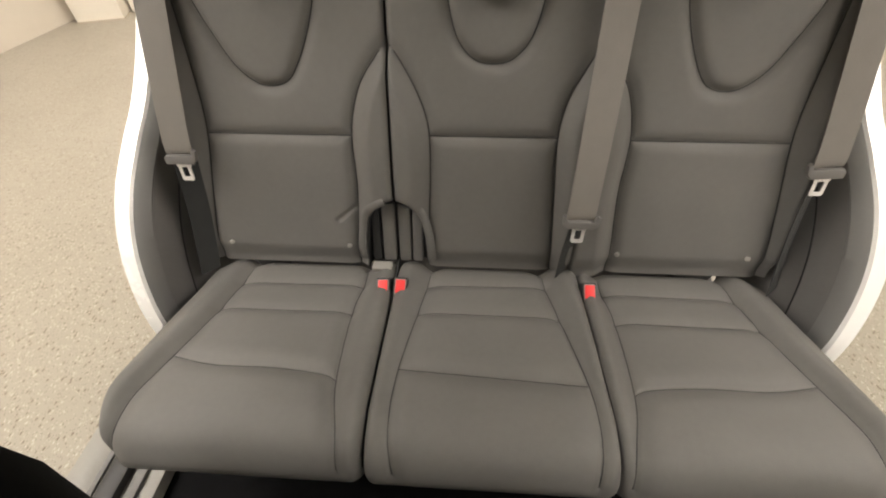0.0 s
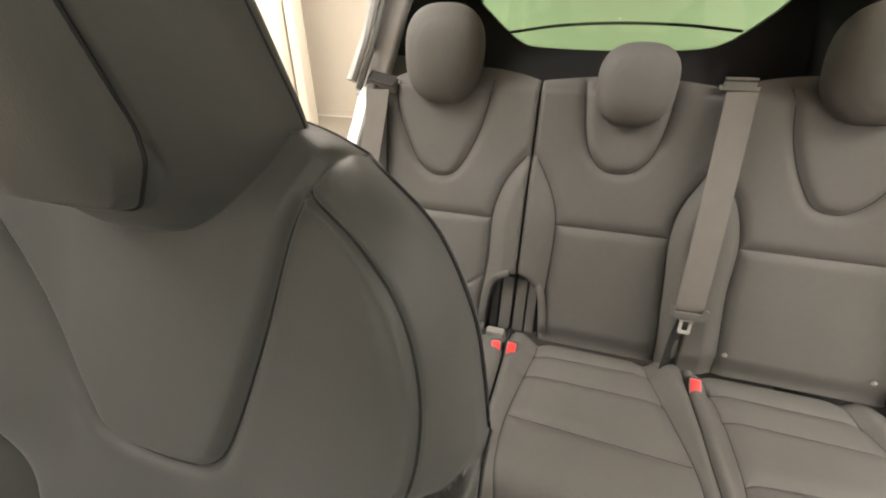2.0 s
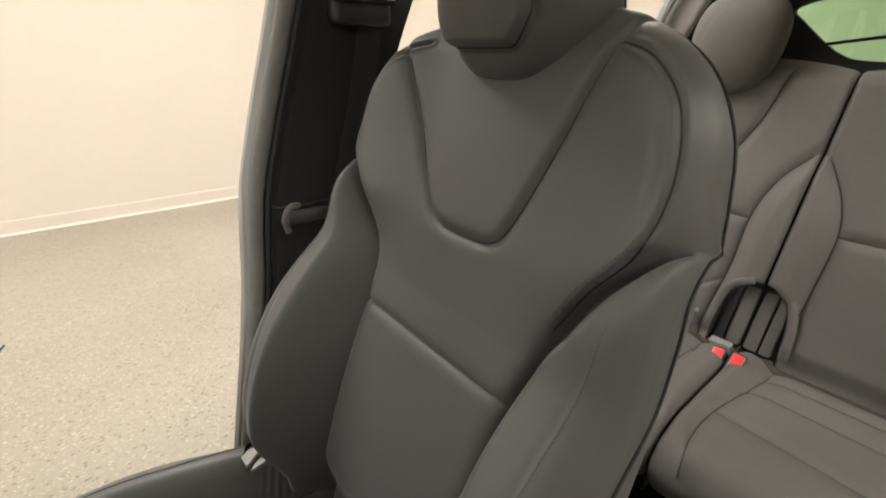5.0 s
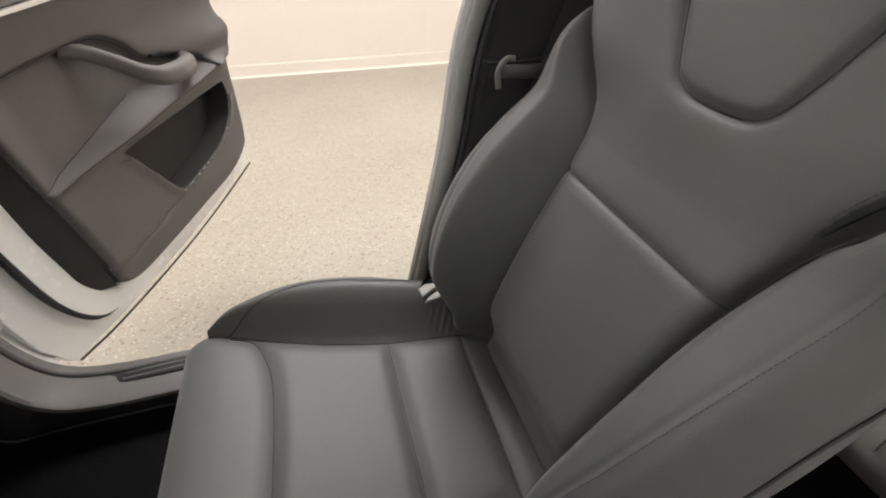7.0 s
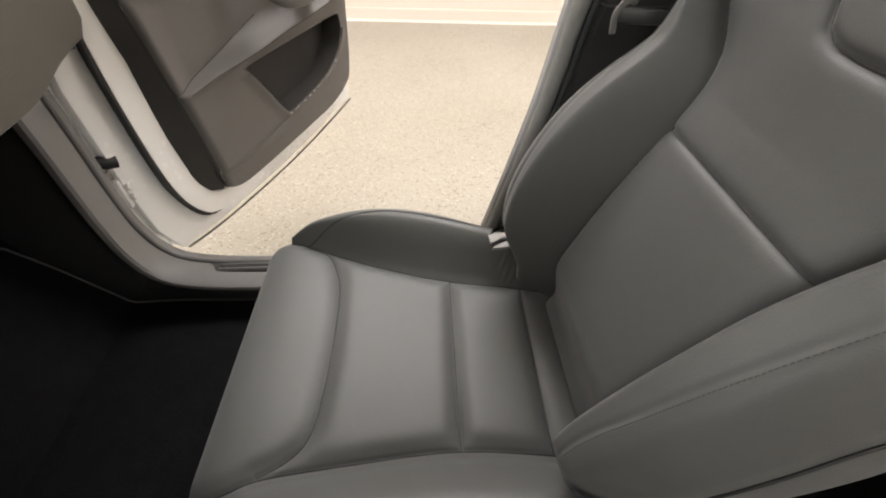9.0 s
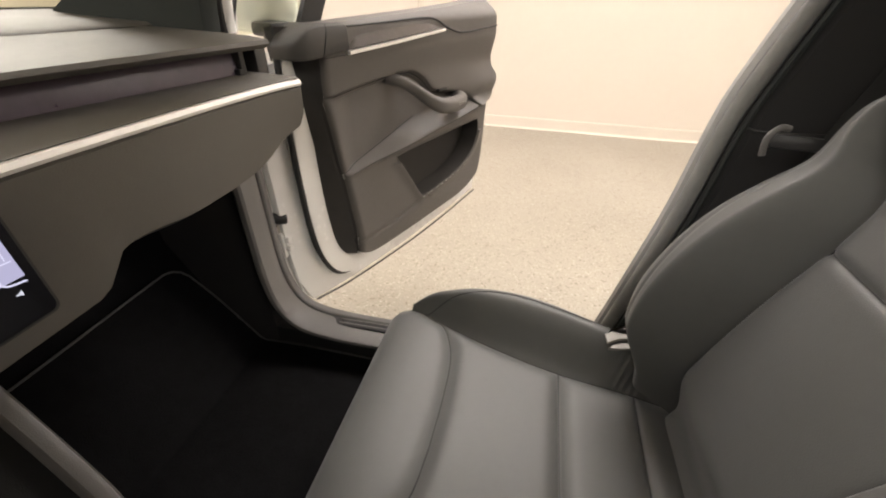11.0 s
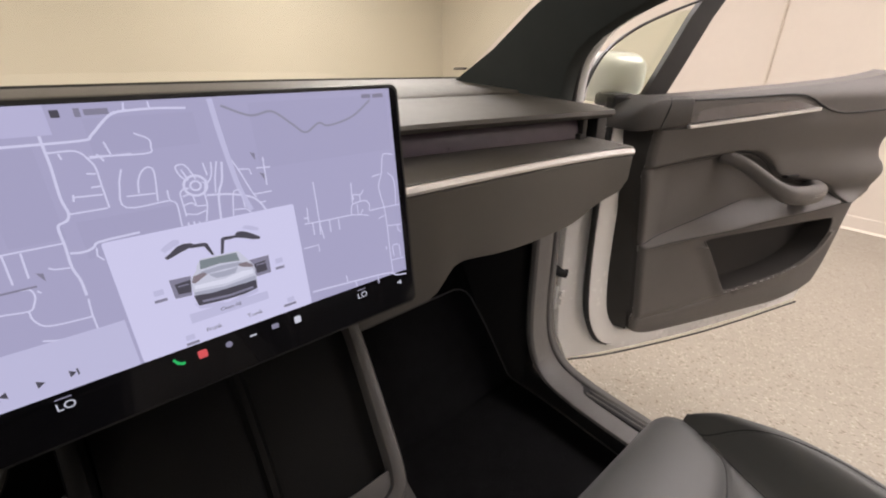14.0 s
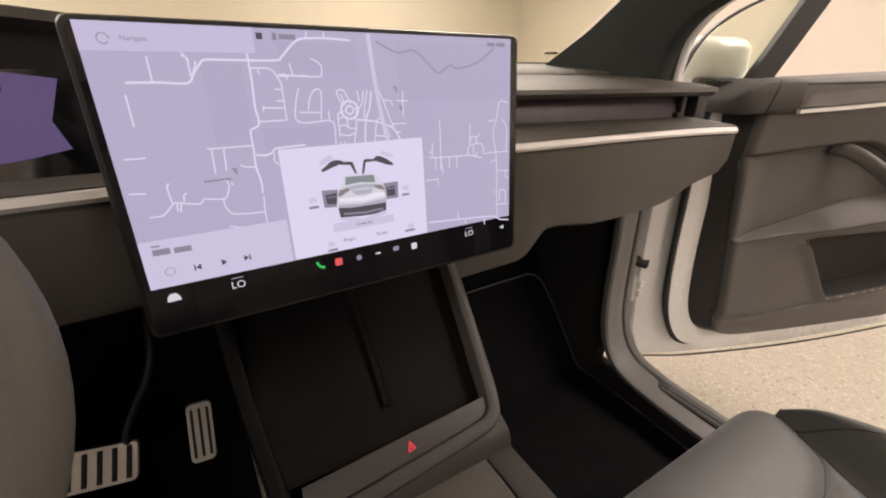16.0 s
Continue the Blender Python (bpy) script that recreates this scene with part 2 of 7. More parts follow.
def sheet(pos, regions, names, mat_, parent, local=False, flip=False):
    """A finely sculpted surface cut along its seams into named parts, with unbroken shading."""
    nv, nu = pos.shape[:2]
    du, dv = np.gradient(pos, axis=1), np.gradient(pos, axis=0)
    nor = np.cross(du, dv)
    nor /= np.linalg.norm(nor, axis=2, keepdims=True) + 1e-12
    if flip:
        nor = -nor
    idx = np.arange(nv * nu).reshape(nv, nu)
    quads = np.stack([idx[:-1, :-1], idx[:-1, 1:], idx[1:, 1:], idx[1:, :-1]], -1).reshape(-1, 4)
    if flip:
        quads = quads[:, ::-1]
    flat, fn, kinds = pos.reshape(-1, 3), nor.reshape(-1, 3), regions.reshape(-1)
    made = {}
    for k, (name, label) in enumerate(names):
        q = quads[kinds == k]
        if not len(q):
            continue
        used, inv = np.unique(q, return_inverse=True)
        me = bpy.data.meshes.new(name)
        me.from_pydata(flat[used].tolist(), [], inv.reshape(-1, 4).tolist())
        me.shade_smooth()
        me.normals_split_custom_set_from_vertices(fn[used].tolist())
        made[k] = part(name, me, mat_[k] if isinstance(mat_, list) else mat_, parent, label, local)
    return made


def loft(rings, cap=True, closed=True):
    bm = bmesh.new()
    rows = [[bm.verts.new(p) for p in ring] for ring in rings]
    n = len(rows[0])
    for a, b in zip(rows[:-1], rows[1:]):
        for i in range(n if closed else n - 1):
            bm.faces.new((a[i], a[(i + 1) % n], b[(i + 1) % n], b[i]))
    if cap and closed:
        bm.faces.new(rows[0][::-1])
        bm.faces.new(rows[-1])
    return bm


def sweep(path, profile, up=(0, 0, 1), cap=True, scale=None):
    """A profile of (side, up) pairs drawn along a path."""
    p = np.array(path, float)
    t = np.gradient(p, axis=0)
    rings = []
    for i, (q, w) in enumerate(zip(p, t)):
        w = Vector(w).normalized()
        side = w.cross(Vector(up)).normalized()
        over = side.cross(w)
        k = 1 if scale is None else scale[i]
        rings.append([Vector(q) + side * a * k + over * b * k for a, b in profile])
    return loft(rings, cap)


def circle(r, n=10, flat=1.0):
    return [(r * math.cos(2 * math.pi * i / n), r * flat * math.sin(2 * math.pi * i / n)) for i in range(n)]


def tube(path, r, n=10, up=(0.01, 0.02, 1)):
    return sweep(path, circle(r, n), up)


def rounded_rect(w, h, r, n=4):
    out = []
    for cx, cy, a0 in ((w / 2 - r, h / 2 - r, 0), (-w / 2 + r, h / 2 - r, 90), (-w / 2 + r, -h / 2 + r, 180), (w / 2 - r, -h / 2 + r, 270)):
        for i in range(n + 1):
            a = radians(a0 + 90 * i / n)
            out.append((cx + r * math.cos(a), cy + r * math.sin(a)))
    return out


def box(x0, x1, y0, y1, z0, z1, bevel=0.004, m=None, seg=2):
    bm = bmesh.new()
    bmesh.ops.create_cube(bm, size=1)
    for v in bm.verts:
        v.co = Vector(((x0 + x1) / 2 + v.co.x * (x1 - x0), (y0 + y1) / 2 + v.co.y * (y1 - y0), (z0 + z1) / 2 + v.co.z * (z1 - z0)))
    if bevel:
        bmesh.ops.bevel(bm, geom=bm.edges, offset=bevel, segments=seg, profile=0.6, affect="EDGES")
    if m:
        bm.transform(m)
    return bm


def plate(outline, thick, m, bevel=0.0, seg=2):
    """A flat outline of (a, b) pairs, given thickness behind its face; m carries a, b, depth into the world."""
    bm = bmesh.new()
    f = bm.faces.new([bm.verts.new((a, b, 0)) for a, b in outline])
    bm.normal_update()
    ext = bmesh.ops.extrude_face_region(bm, geom=[f])
    bmesh.ops.translate(bm, verts=[g for g in ext["geom"] if isinstance(g, bmesh.types.BMVert)], vec=(0, 0, -thick))
    if bevel:
        rim = [e for e in bm.edges if abs(e.verts[0].co.z - e.verts[1].co.z) < 1e-7]
        bmesh.ops.bevel(bm, geom=rim, offset=bevel, segments=seg, profile=0.6, affect="EDGES")
    bm.transform(m)
    return bm


def axes(origin, a, b):
    """A matrix from two directions: a, b and their cross product."""
    a, b = Vector(a).normalized(), Vector(b)
    c = a.cross(b).normalized()
    b = c.cross(a)
    return Matrix(((a.x, b.x, c.x, origin[0]), (a.y, b.y, c.y, origin[1]), (a.z, b.z, c.z, origin[2]), (0, 0, 0, 1)))


def superellipsoid(centre, half, lean, e1=0.55, e2=0.6, n=48, shape=None):
    """Positions of a closed rounded pad; lean: degrees that it leans back."""
    th, ph = np.meshgrid(np.linspace(-math.pi, math.pi, 2 * n + 1), np.linspace(-math.pi / 2, math.pi / 2, n + 1))
    sg = lambda c, e: np.sign(c) * np.abs(c) ** e
    x, y, z = sg(np.cos(ph), e1) * sg(np.cos(th), e2), sg(np.cos(ph), e1) * sg(np.sin(th), e2), sg(np.sin(ph), e1)
    if shape:
        x, y, z = shape(x, y, z)
    x, y, z = x * half[0], y * half[1], z * half[2]
    a = radians(lean)
    return np.stack([centre[0] + x, centre[1] + y * math.cos(a) - z * math.sin(a), centre[2] + y * math.sin(a) + z * math.cos(a)], -1)


# ---- the room ----
EAST = [(4.63, -1.0), (4.70 + 0.085 * 6.77, 6.77)]
EAST_REAR = [(4.42, -6.4), (4.63, -1.0)]


def wall(name, a, b, z0=0.0, z1=CEIL, t=0.15):
    """An upright wall whose inner face runs from a to b, with the room on its left."""
    (ax, ay), (bx, by) = a, b
    d = Vector((bx - ax, by - ay, 0))
    n = Vector((d.y, -d.x, 0)).normalized() * t
    pts = [Vector((ax, ay, 0)), Vector((bx, by, 0)), Vector((bx, by, 0)) + n, Vector((ax, ay, 0)) + n]
    bm = loft([[p + Vector((0, 0, z)) for p in pts] for z in (z0, z1)])
    ob = part(name, bm, WALL, smooth=False)
    return tagged(ob, kind="structure")


tagged(part("floor", box(-6.6, 5.7, -6.9, 7.1, -0.12, 0, 0), FLOOR, smooth=False), kind="structure")
tagged(part("ceiling", box(-6.6, 5.7, -6.9, 7.1, CEIL, CEIL + 0.1, 0), CEILING, smooth=False), kind="structure")
wall_east = wall("wall_east", EAST[0], EAST[1])
wall_east_rear = wall("wall_east_rear", EAST_REAR[0], EAST_REAR[1])
wall_north = wall("wall_north", EAST[1], (-6.3, 6.77))
wall_west = wall("wall_west", (-6.3, 6.77), (-6.3, -6.4))
wall_south = wall("wall_south", (-6.3, -6.4), EAST_REAR[0])
# skirting strips and the joints between wall panels
for name, a, b in (("skirting_east", EAST[0], EAST[1]), ("skirting_east_rear", (4.568, -2.6), EAST[0]), ("skirting_north", EAST[1], (-6.3, 6.77)), ("skirting_south", (-6.3, -6.4), EAST_REAR[0])):
    d = (Vector(b) - Vector(a)).normalized()
    inn = Vector((-d.y, d.x, 0))
    path = [Vector((*a, 0)), Vector((*b, 0))]
    rings = [[p + inn * o + Vector((0, 0, z)) for o, z in ((0.0, 0.0), (0.012, 0.0), (0.012, 0.11), (0.008, 0.12), (0.0, 0.12))] for p in path]
    tagged(part(name, loft(rings), WALL, smooth=False), kind="structure")
    rings = [[p + inn * o + Vector((0, 0, z)) for o, z in ((0.010, 0.0), (0.022, 0.0), (0.019, 0.010), (0.010, 0.016))] for p in path]
    tagged(part(name.replace("skirting", "trim_bead"), loft(rings), BASE, smooth=False), kind="structure")
for y in (1.61, 4.2):
    x = 4.70 + 0.085 * y
    tagged(part("trim_joint", box(x - 0.004, x + 0.01, y - 0.007, y + 0.007, 0.1, CEIL, 0.002), JOINT, smooth=False), kind="structure")
for lx, ly, watt in LAMPS:
    lamp = thing("ceiling_light", "flat white LED ceiling panel with a thin metal frame", "ceiling light", (lx, ly, CEIL), "ceiling lights")
    part("frame", loft([[Vector((lx + a, ly + b, z)) for a, b in rounded_rect(w, w + 1.2, 0.02)] for w, z in ((1.28, CEIL), (1.28, CEIL - 0.03), (1.22, CEIL - 0.035))], cap=False), HARD_LIGHT, lamp)
    part("diffuser", box(lx - 0.6, lx + 0.6, ly - 1.2, ly + 1.2, CEIL - 0.03, CEIL - 0.02, 0), PANEL_GLOW, lamp, "glowing diffuser")

# white columns in the far corner
column = thing("wall_column", "square white column standing by the far wall", "column", (4.13, -5.03, 0))
CM_ = pose(4.13, -5.03, 0, 0, 0, 19.8)
part("shaft", box(-0.235, 0.235, -0.45, 0.0, 0.006, CEIL, 0.012, CM_), CARDBOARD, column)
part("foot", box(-0.238, 0.238, -0.453, 0.003, 0.0, 0.008, 0.002, CM_), JOINT, column)
casing = thing("door_casing", "white door casing beside the column", "door casing", (3.85, -5.45, 0))
part("jamb", box(-0.38, -0.265, -0.72, -0.24, 0.0, CEIL, 0.008, CM_), CARDBOARD, casing)

# ---- seats: shared sculpting ----
def relief(u, v, seams, puff=0.006, soft=0.022, cut=0.004, width=0.0035):
    """Padding that swells between seams and a fine groove along each."""
    near, full = np.full(u.shape, 9.0), np.ones(u.shape)
    for line in seams:
        d = distance(u, v, line)
        near = np.minimum(near, d)
        full = full * (1 - np.exp(-((d / soft) ** 2)))
    return puff * full - cut * np.exp(-((near / width) ** 2))


def trace(pos, u, v, line, n=70):
    """A line of (u, v) laid on a sculpted surface."""
    line = np.array(line, float)
    run = np.r_[0, np.cumsum(np.hypot(*np.diff(line, axis=0).T))]
    at = np.linspace(0, run[-1], n)
    out = []
    for a, b in zip(np.interp(at, run, line[:, 0]), np.interp(at, run, line[:, 1])):
        d = ((u - a) ** 2 + (v - b) ** 2).ravel()
        i = np.argpartition(d, 6)[:6]
        w = 1 / (d[i] + 1e-7)
        out.append((pos.reshape(-1, 3)[i] * w[:, None]).sum(0) / w.sum())
    out = np.array(out)
    for _ in range(2):
        out[1:-1] = (out[:-2] + 2 * out[1:-1] + out[2:]) / 4
    return out


def seam_lines(parent, pos, u, v, lines, r=0.0013, local=False, lift=(0, 0, 0)):
    for line in lines:
        part("seam", tube(trace(pos, u, v, line) + np.array(lift), r, 6, (0.03, 0.9, 0.4)), PIPING, parent, local=local)


def stitches(parent, place, line, name="stitching", step=0.006, r=0.0006):
    """A row of short threads along a line of (u, v), set on the surface by place(u, v)."""
    fine = curve(line, 40)
    run = np.r_[0, np.cumsum(np.hypot(*np.diff(fine, axis=0).T))]
    bm = bmesh.new()
    for d in np.arange(step, run[-1] - step, step):
        a, b = (Vector(place(np.interp(d + o, run, fine[:, 0]), np.interp(d + o, run, fine[:, 1]))) for o in (0, step * 0.62))
        side = (b - a).cross(Vector((0.1, 0.9, 0.4))).normalized() * r
        up = side.cross(b - a).normalized() * r
        rows = [[bm.verts.new(p + o) for o in (side, up, -side, -up)] for p in (a, b)]
        for i in range(4):
            bm.faces.new((rows[0][i], rows[0][(i + 1) % 4], rows[1][(i + 1) % 4], rows[1][i]))
    ob = part(name, bm, STITCH, parent)
    ob["kind"] = "stuff"
    return ob


# ---- front passenger seat ----
FX = 0.387
fseat = thing("front_passenger_seat", "black leather bucket seat with high side bolsters", "car seat", (FX, 0.2, 0.40))
F_LEAN = radians(22.3)
F_UP, F_N = np.array([0, -math.sin(F_LEAN), math.cos(F_LEAN)]), np.array([0, math.cos(F_LEAN), math.sin(F_LEAN)])
F_O = np.array([FX, 0.005, 0.772])
V_SEAM = curve([(0.184, 0.68), (0.166, 0.645), (0.124, 0.567), (0.092, 0.505), (0.062, 0.458), (0.048, 0.446), (0.022, 0.438), (-0.035, 0.438), (-0.058, 0.446), (-0.072, 0.468), (-0.096, 0.552), (-0.115, 0.628), (-0.130, 0.660), (-0.147, 0.691), (-0.154, 0.702)])
H_SEAM = np.array([(-0.143, 0.292), (0.143, 0.292)])
INNER = curve([(0.141, -0.08), (0.143, 0.10), (0.145, 0.20), (0.148, 0.30), (0.163, 0.375), (0.187, 0.413), (0.211, 0.453), (0.233, 0.484), (0.258, 0.508)])
WING = curve([(0.132, 0.659), (0.172, 0.640), (0.200, 0.615), (0.215, 0.589), (0.2235, 0.555), (0.225, 0.520), (0.220, 0.493), (0.206, 0.468), (0.187, 0.442), (0.170, 0.414), (0.158, 0.388)])
BOL1 = curve([(0.190, -0.06), (0.202, 0.08), (0.213, 0.16), (0.222, 0.257), (0.227, 0.34), (0.230, 0.40), (0.230, 0.440)])
FLAP = WING[68:] + np.array([-0.005, 0.003])


def back_width(v):
    return along(v, (-0.08, 0.0, 0.1, 0.2, 0.3, 0.4, 0.5, 0.55, 0.60, 0.65, 0.688, 0.703, 0.713, 0.719), (0.215, 0.238, 0.262, 0.271, 0.269, 0.262, 0.256, 0.2485, 0.234, 0.200, 0.147, 0.108, 0.070, 0.035))


def front_back(u, v):
    """Depth of the front backrest's face over its plane."""
    a, hw = np.abs(u), back_width(v)
    w = 0.012 * np.sin(np.clip((v + 0.05) / 0.4, 0, 1) * math.pi)
    w = w - 0.008 - 0.035 * ease(0.035 - v, 0.0, 0.09)
    inner = np.interp(v, INNER[:, 1], INNER[:, 0])
    t = np.clip((a - inner) / np.maximum(hw - inner, 0.012), 0, 1.2)
    tall = along(v, (-0.08, 0.0, 0.1, 0.25, 0.38, 0.47, 0.52), (0.050, 0.085, 0.106, 0.102, 0.074, 0.034, 0.008))
    tall = np.where(u > 0, along(v, (-0.08, 0.0, 0.1, 0.25, 0.38, 0.47, 0.52), (0.050, 0.085, 0.106, 0.094, 0.046, 0.004, 0.0)), tall)
    low = np.where(v < 0.50, tall * ease(t, 0.0, 0.38) * (1 - 0.18 * ease(t, 0.7, 1.0)), 0)
    high = ease(v, 0.36, 0.46) * ((0.034 + 0.010 * ease(v, 0.50, 0.62)) * ease(a, 0.08, 0.235) + 0.004)
    outer = distance(a, v, WING)
    wing = 0.0022 * np.exp(-(((outer - 0.0045) / 0.003) ** 2)) * ease(v, 0.47, 0.50)
    e = np.clip((a / hw - 0.80) / 0.20, 0, 1)
    edge = -(0.040 + 0.029 * ease(v, 0.45, 0.55) * (1 - ease(v, 0.64, 0.69))) * (1 - np.sqrt(np.maximum(0, 1 - e**2)))
    top = -0.020 * ease(v, 0.645, 0.712)
    pillow = relief(u, v, [V_SEAM, H_SEAM], 0.0036, 0.009, 0.0030, 0.0030) + relief(a, v, [INNER], 0.008, 0.015, 0.0035, 0.0035) - 0.0022 * np.exp(-((outer / 0.0032) ** 2))
    d_in = distance(a, v, INNER)
    pillow = pillow - 0.006 * np.exp(-((d_in / 0.007) ** 2)) - 0.018 * (1 - ease(a / hw, 0.90, 0.985)) * np.exp(-(((outer - 0.008) / 0.010) ** 2)) * ease(v, 0.375, 0.42) * (1 - ease(v, 0.475, 0.50)) * (a > np.interp(v, WING[::-1, 1], WING[::-1, 0]) - 0.002)
    thread = -0.0014 * np.exp(-((distance(a, v, BOL1) / 0.003) ** 2))
    vee = np.where(inside(u, v, V_SEAM), 0.004 * ease(distance(u, v, V_SEAM), 0.0, 0.011), 0.0)
    return w + low + high + wing + edge + top + pillow + thread + vee - 0.012


def on_back(u, v, lift=0.0):
    w = front_back(np.array([[u]], float), np.array([[v]], float))[0, 0] + lift
    return F_O + np.array([u, 0, 0]) + F_UP * v + F_N * w


def shell_depth(vv):
    """How far behind the face's plane the seat back's shell lies."""
    return -float(np.interp(vv, (-0.07, 0.10, 0.40, 0.53, 0.60, 0.64, 0.68), (0.070, 0.100, 0.112, 0.108, 0.094, 0.076, 0.064)))


def top_thin(vv):
    """How far the shoulders have thinned at that height, 0 to 1."""
    return float(ease(vv, 0.44, 0.56))


s, v = np.meshgrid(np.linspace(-1, 1, 261), np.r_[np.linspace(-0.075, 0.60, 230, endpoint=False), 0.719 - 0.119 * np.linspace(1, 0, 80) ** 1.6])
u = s * back_width(v)
w = front_back(u, v)
pos = F_O + u[..., None] * np.array([1, 0, 0]) + v[..., None] * F_UP + w[..., None] * F_N
uc, vc = (u[:-1, :-1] + u[1:, 1:]) / 2, (v[:-1, :-1] + v[1:, 1:]) / 2
region = np.zeros(uc.shape, int)
middle = np.abs(uc) < np.interp(vc, INNER[:, 1], INNER[:, 0])
region[:] = 2
region[(vc < 0.292) & middle] = 0
region[(vc < 0.50) & ~middle & (uc > 0)] = 3
region[(vc < 0.50) & ~middle & (uc < 0)] = 4
region[inside(uc, vc, V_SEAM)] = 1
wing_edge = np.interp(vc, np.r_[WING[::-1, 1], 0.70], np.r_[WING[::-1, 0], 0.150])
side = (np.abs(uc) > wing_edge) & (region == 2)
region[side & (uc > 0)] = 5
region[side & (uc < 0)] = 6
backrest = part("backrest", loft([[Vector(F_O + np.array([k * back_width(vv) * 0.97, 0, 0]) + F_UP * vv + F_N * ww) for k, ww in ((-0.75, shell_depth(vv) - 0.004), (-0.6, shell_depth(vv) - 0.010), (0, shell_depth(vv) - 0.018), (0.6, shell_depth(vv) - 0.010), (0.75, shell_depth(vv) - 0.004))] for vv in np.linspace(-0.07, 0.655, 24)], cap=False, closed=False), HARD, fseat, "smooth grey plastic seat back shell")
sheet(pos, region, [("lower_insert", ""), ("upper_insert", ""), ("upper_panel", ""), ("side_bolster", ""), ("side_bolster", ""), ("shoulder_wing", ""), ("shoulder_wing", "")], LEATHER, backrest, flip=True)
seam_lines(backrest, pos, u, v, [V_SEAM, H_SEAM] + [np.array(q) * np.array([k, 1]) for k in (-1, 1) for q in (INNER[:80], WING)], 0.0009)
for k in (-1, 1):
    rows = []
    for p in pos[::3, 0 if k < 0 else -1]:
        vv, ww = float(np.dot(p - F_O, F_UP)), float(np.dot(p - F_O, F_N))
        thin = top_thin(vv)
        b = F_O + F_UP * vv
        x_ = p[0] - FX
        ribs = [p]
        for depth, out_, far, shrink, drop in ((ww - 0.010, 0.002, 1.0, 0.985, 0.003), (0.5 * ww - 0.024, 0.002, 1.0, 0.95, 0.010), (-0.037, -0.004, 1.0, 0.90, 0.024), (min(-0.041, 0.74 * shell_depth(vv) + 0.006 * thin), 0.0, 0.95, 0.87, 0.036), (0.98 * shell_depth(vv) + 0.016 * thin, 0.0, 0.85, 0.82, 0.044), (shell_depth(vv) - 0.009 + 0.016 * thin, 0.0, 0.74, 0.72, 0.048)):
            deep_ = depth - 0.016 * thin
            ribs.append(b + F_N * deep_ - F_UP * drop * (thin + 0.7 * float(ease(vv, 0.60, 0.69))) + np.array([(x_ * far + k * out_) * (1 - thin) + x_ * shrink * thin, 0, 0]))
        rows.append([Vector(q) for q in curve(ribs, 4)])
    part("side_gusset", loft(rows, cap=False, closed=False), LEATHER, backrest)
    lay = [float(ease(np.array(float(np.dot(np.array(r[0]) - F_O, F_UP))), 0.25, 0.40)) * 0.30 * (1 - ease(np.array(float(np.dot(np.array(r[0]) - F_O, F_UP))), 0.42, 0.54)) * (len(r) - 1) for r in rows]
    part("piping", tube([r[int(q)].lerp(r[int(q) + 1], q % 1) + Vector((k * 0.001, 0, 0)) for r, q in zip(rows, lay)], 0.0014, 8), PIPING, backrest)
    if k > 0:
        part("edge_seam", tube([on_back(0.985 * float(back_width(q)), q, -0.0002) for q in np.linspace(0.05, 0.50, 60)], 0.0013, 6), PIPING, backrest)
        stitches(backrest, lambda a, b: on_back(a, b, 0.0006), [(0.955 * float(back_width(q)), q) for q in np.linspace(0.05, 0.50, 30)], step=0.0042, r=0.00035)
    for line in (BOL1[8:] + np.array([0.005, 0]),):
        stitches(backrest, lambda a, b, k=k: on_back(k * a, b, 0.0006), [(p[0], p[1]) for p in line[::9]], step=0.0042, r=0.00035)
    stitches(backrest, lambda a, b, k=k: on_back(k * a, b, 0.0006), [(p[0], p[1]) for p in FLAP[::6]], step=0.0042, r=0.0004)

# tall headrest, one piece with the shoulders: narrow face, flanks that widen to the rear
HZ = np.linspace(0, 1, 90)
hz = 1.338 + 0.296 * HZ
round_ = np.sqrt(np.maximum(0.0, 1 - np.abs(2 * HZ - 1) ** np.where(HZ < 0.5, 9.0, 4.2))) * 0.985 + 0.015
face_y = -0.205 + 0.038 * ease(HZ, 0.0, 0.8)
angs = np.linspace(-math.pi, math.pi, 121)
rows = []


def face_half(q):
    return 0.80 - 0.06 * q


def chin_line(spare):
    """Height at which the face pad ends below, across its width."""
    return 0.135 + 0.13 * (1 - np.clip(spare / 0.42, 0, 1)) ** 2.2


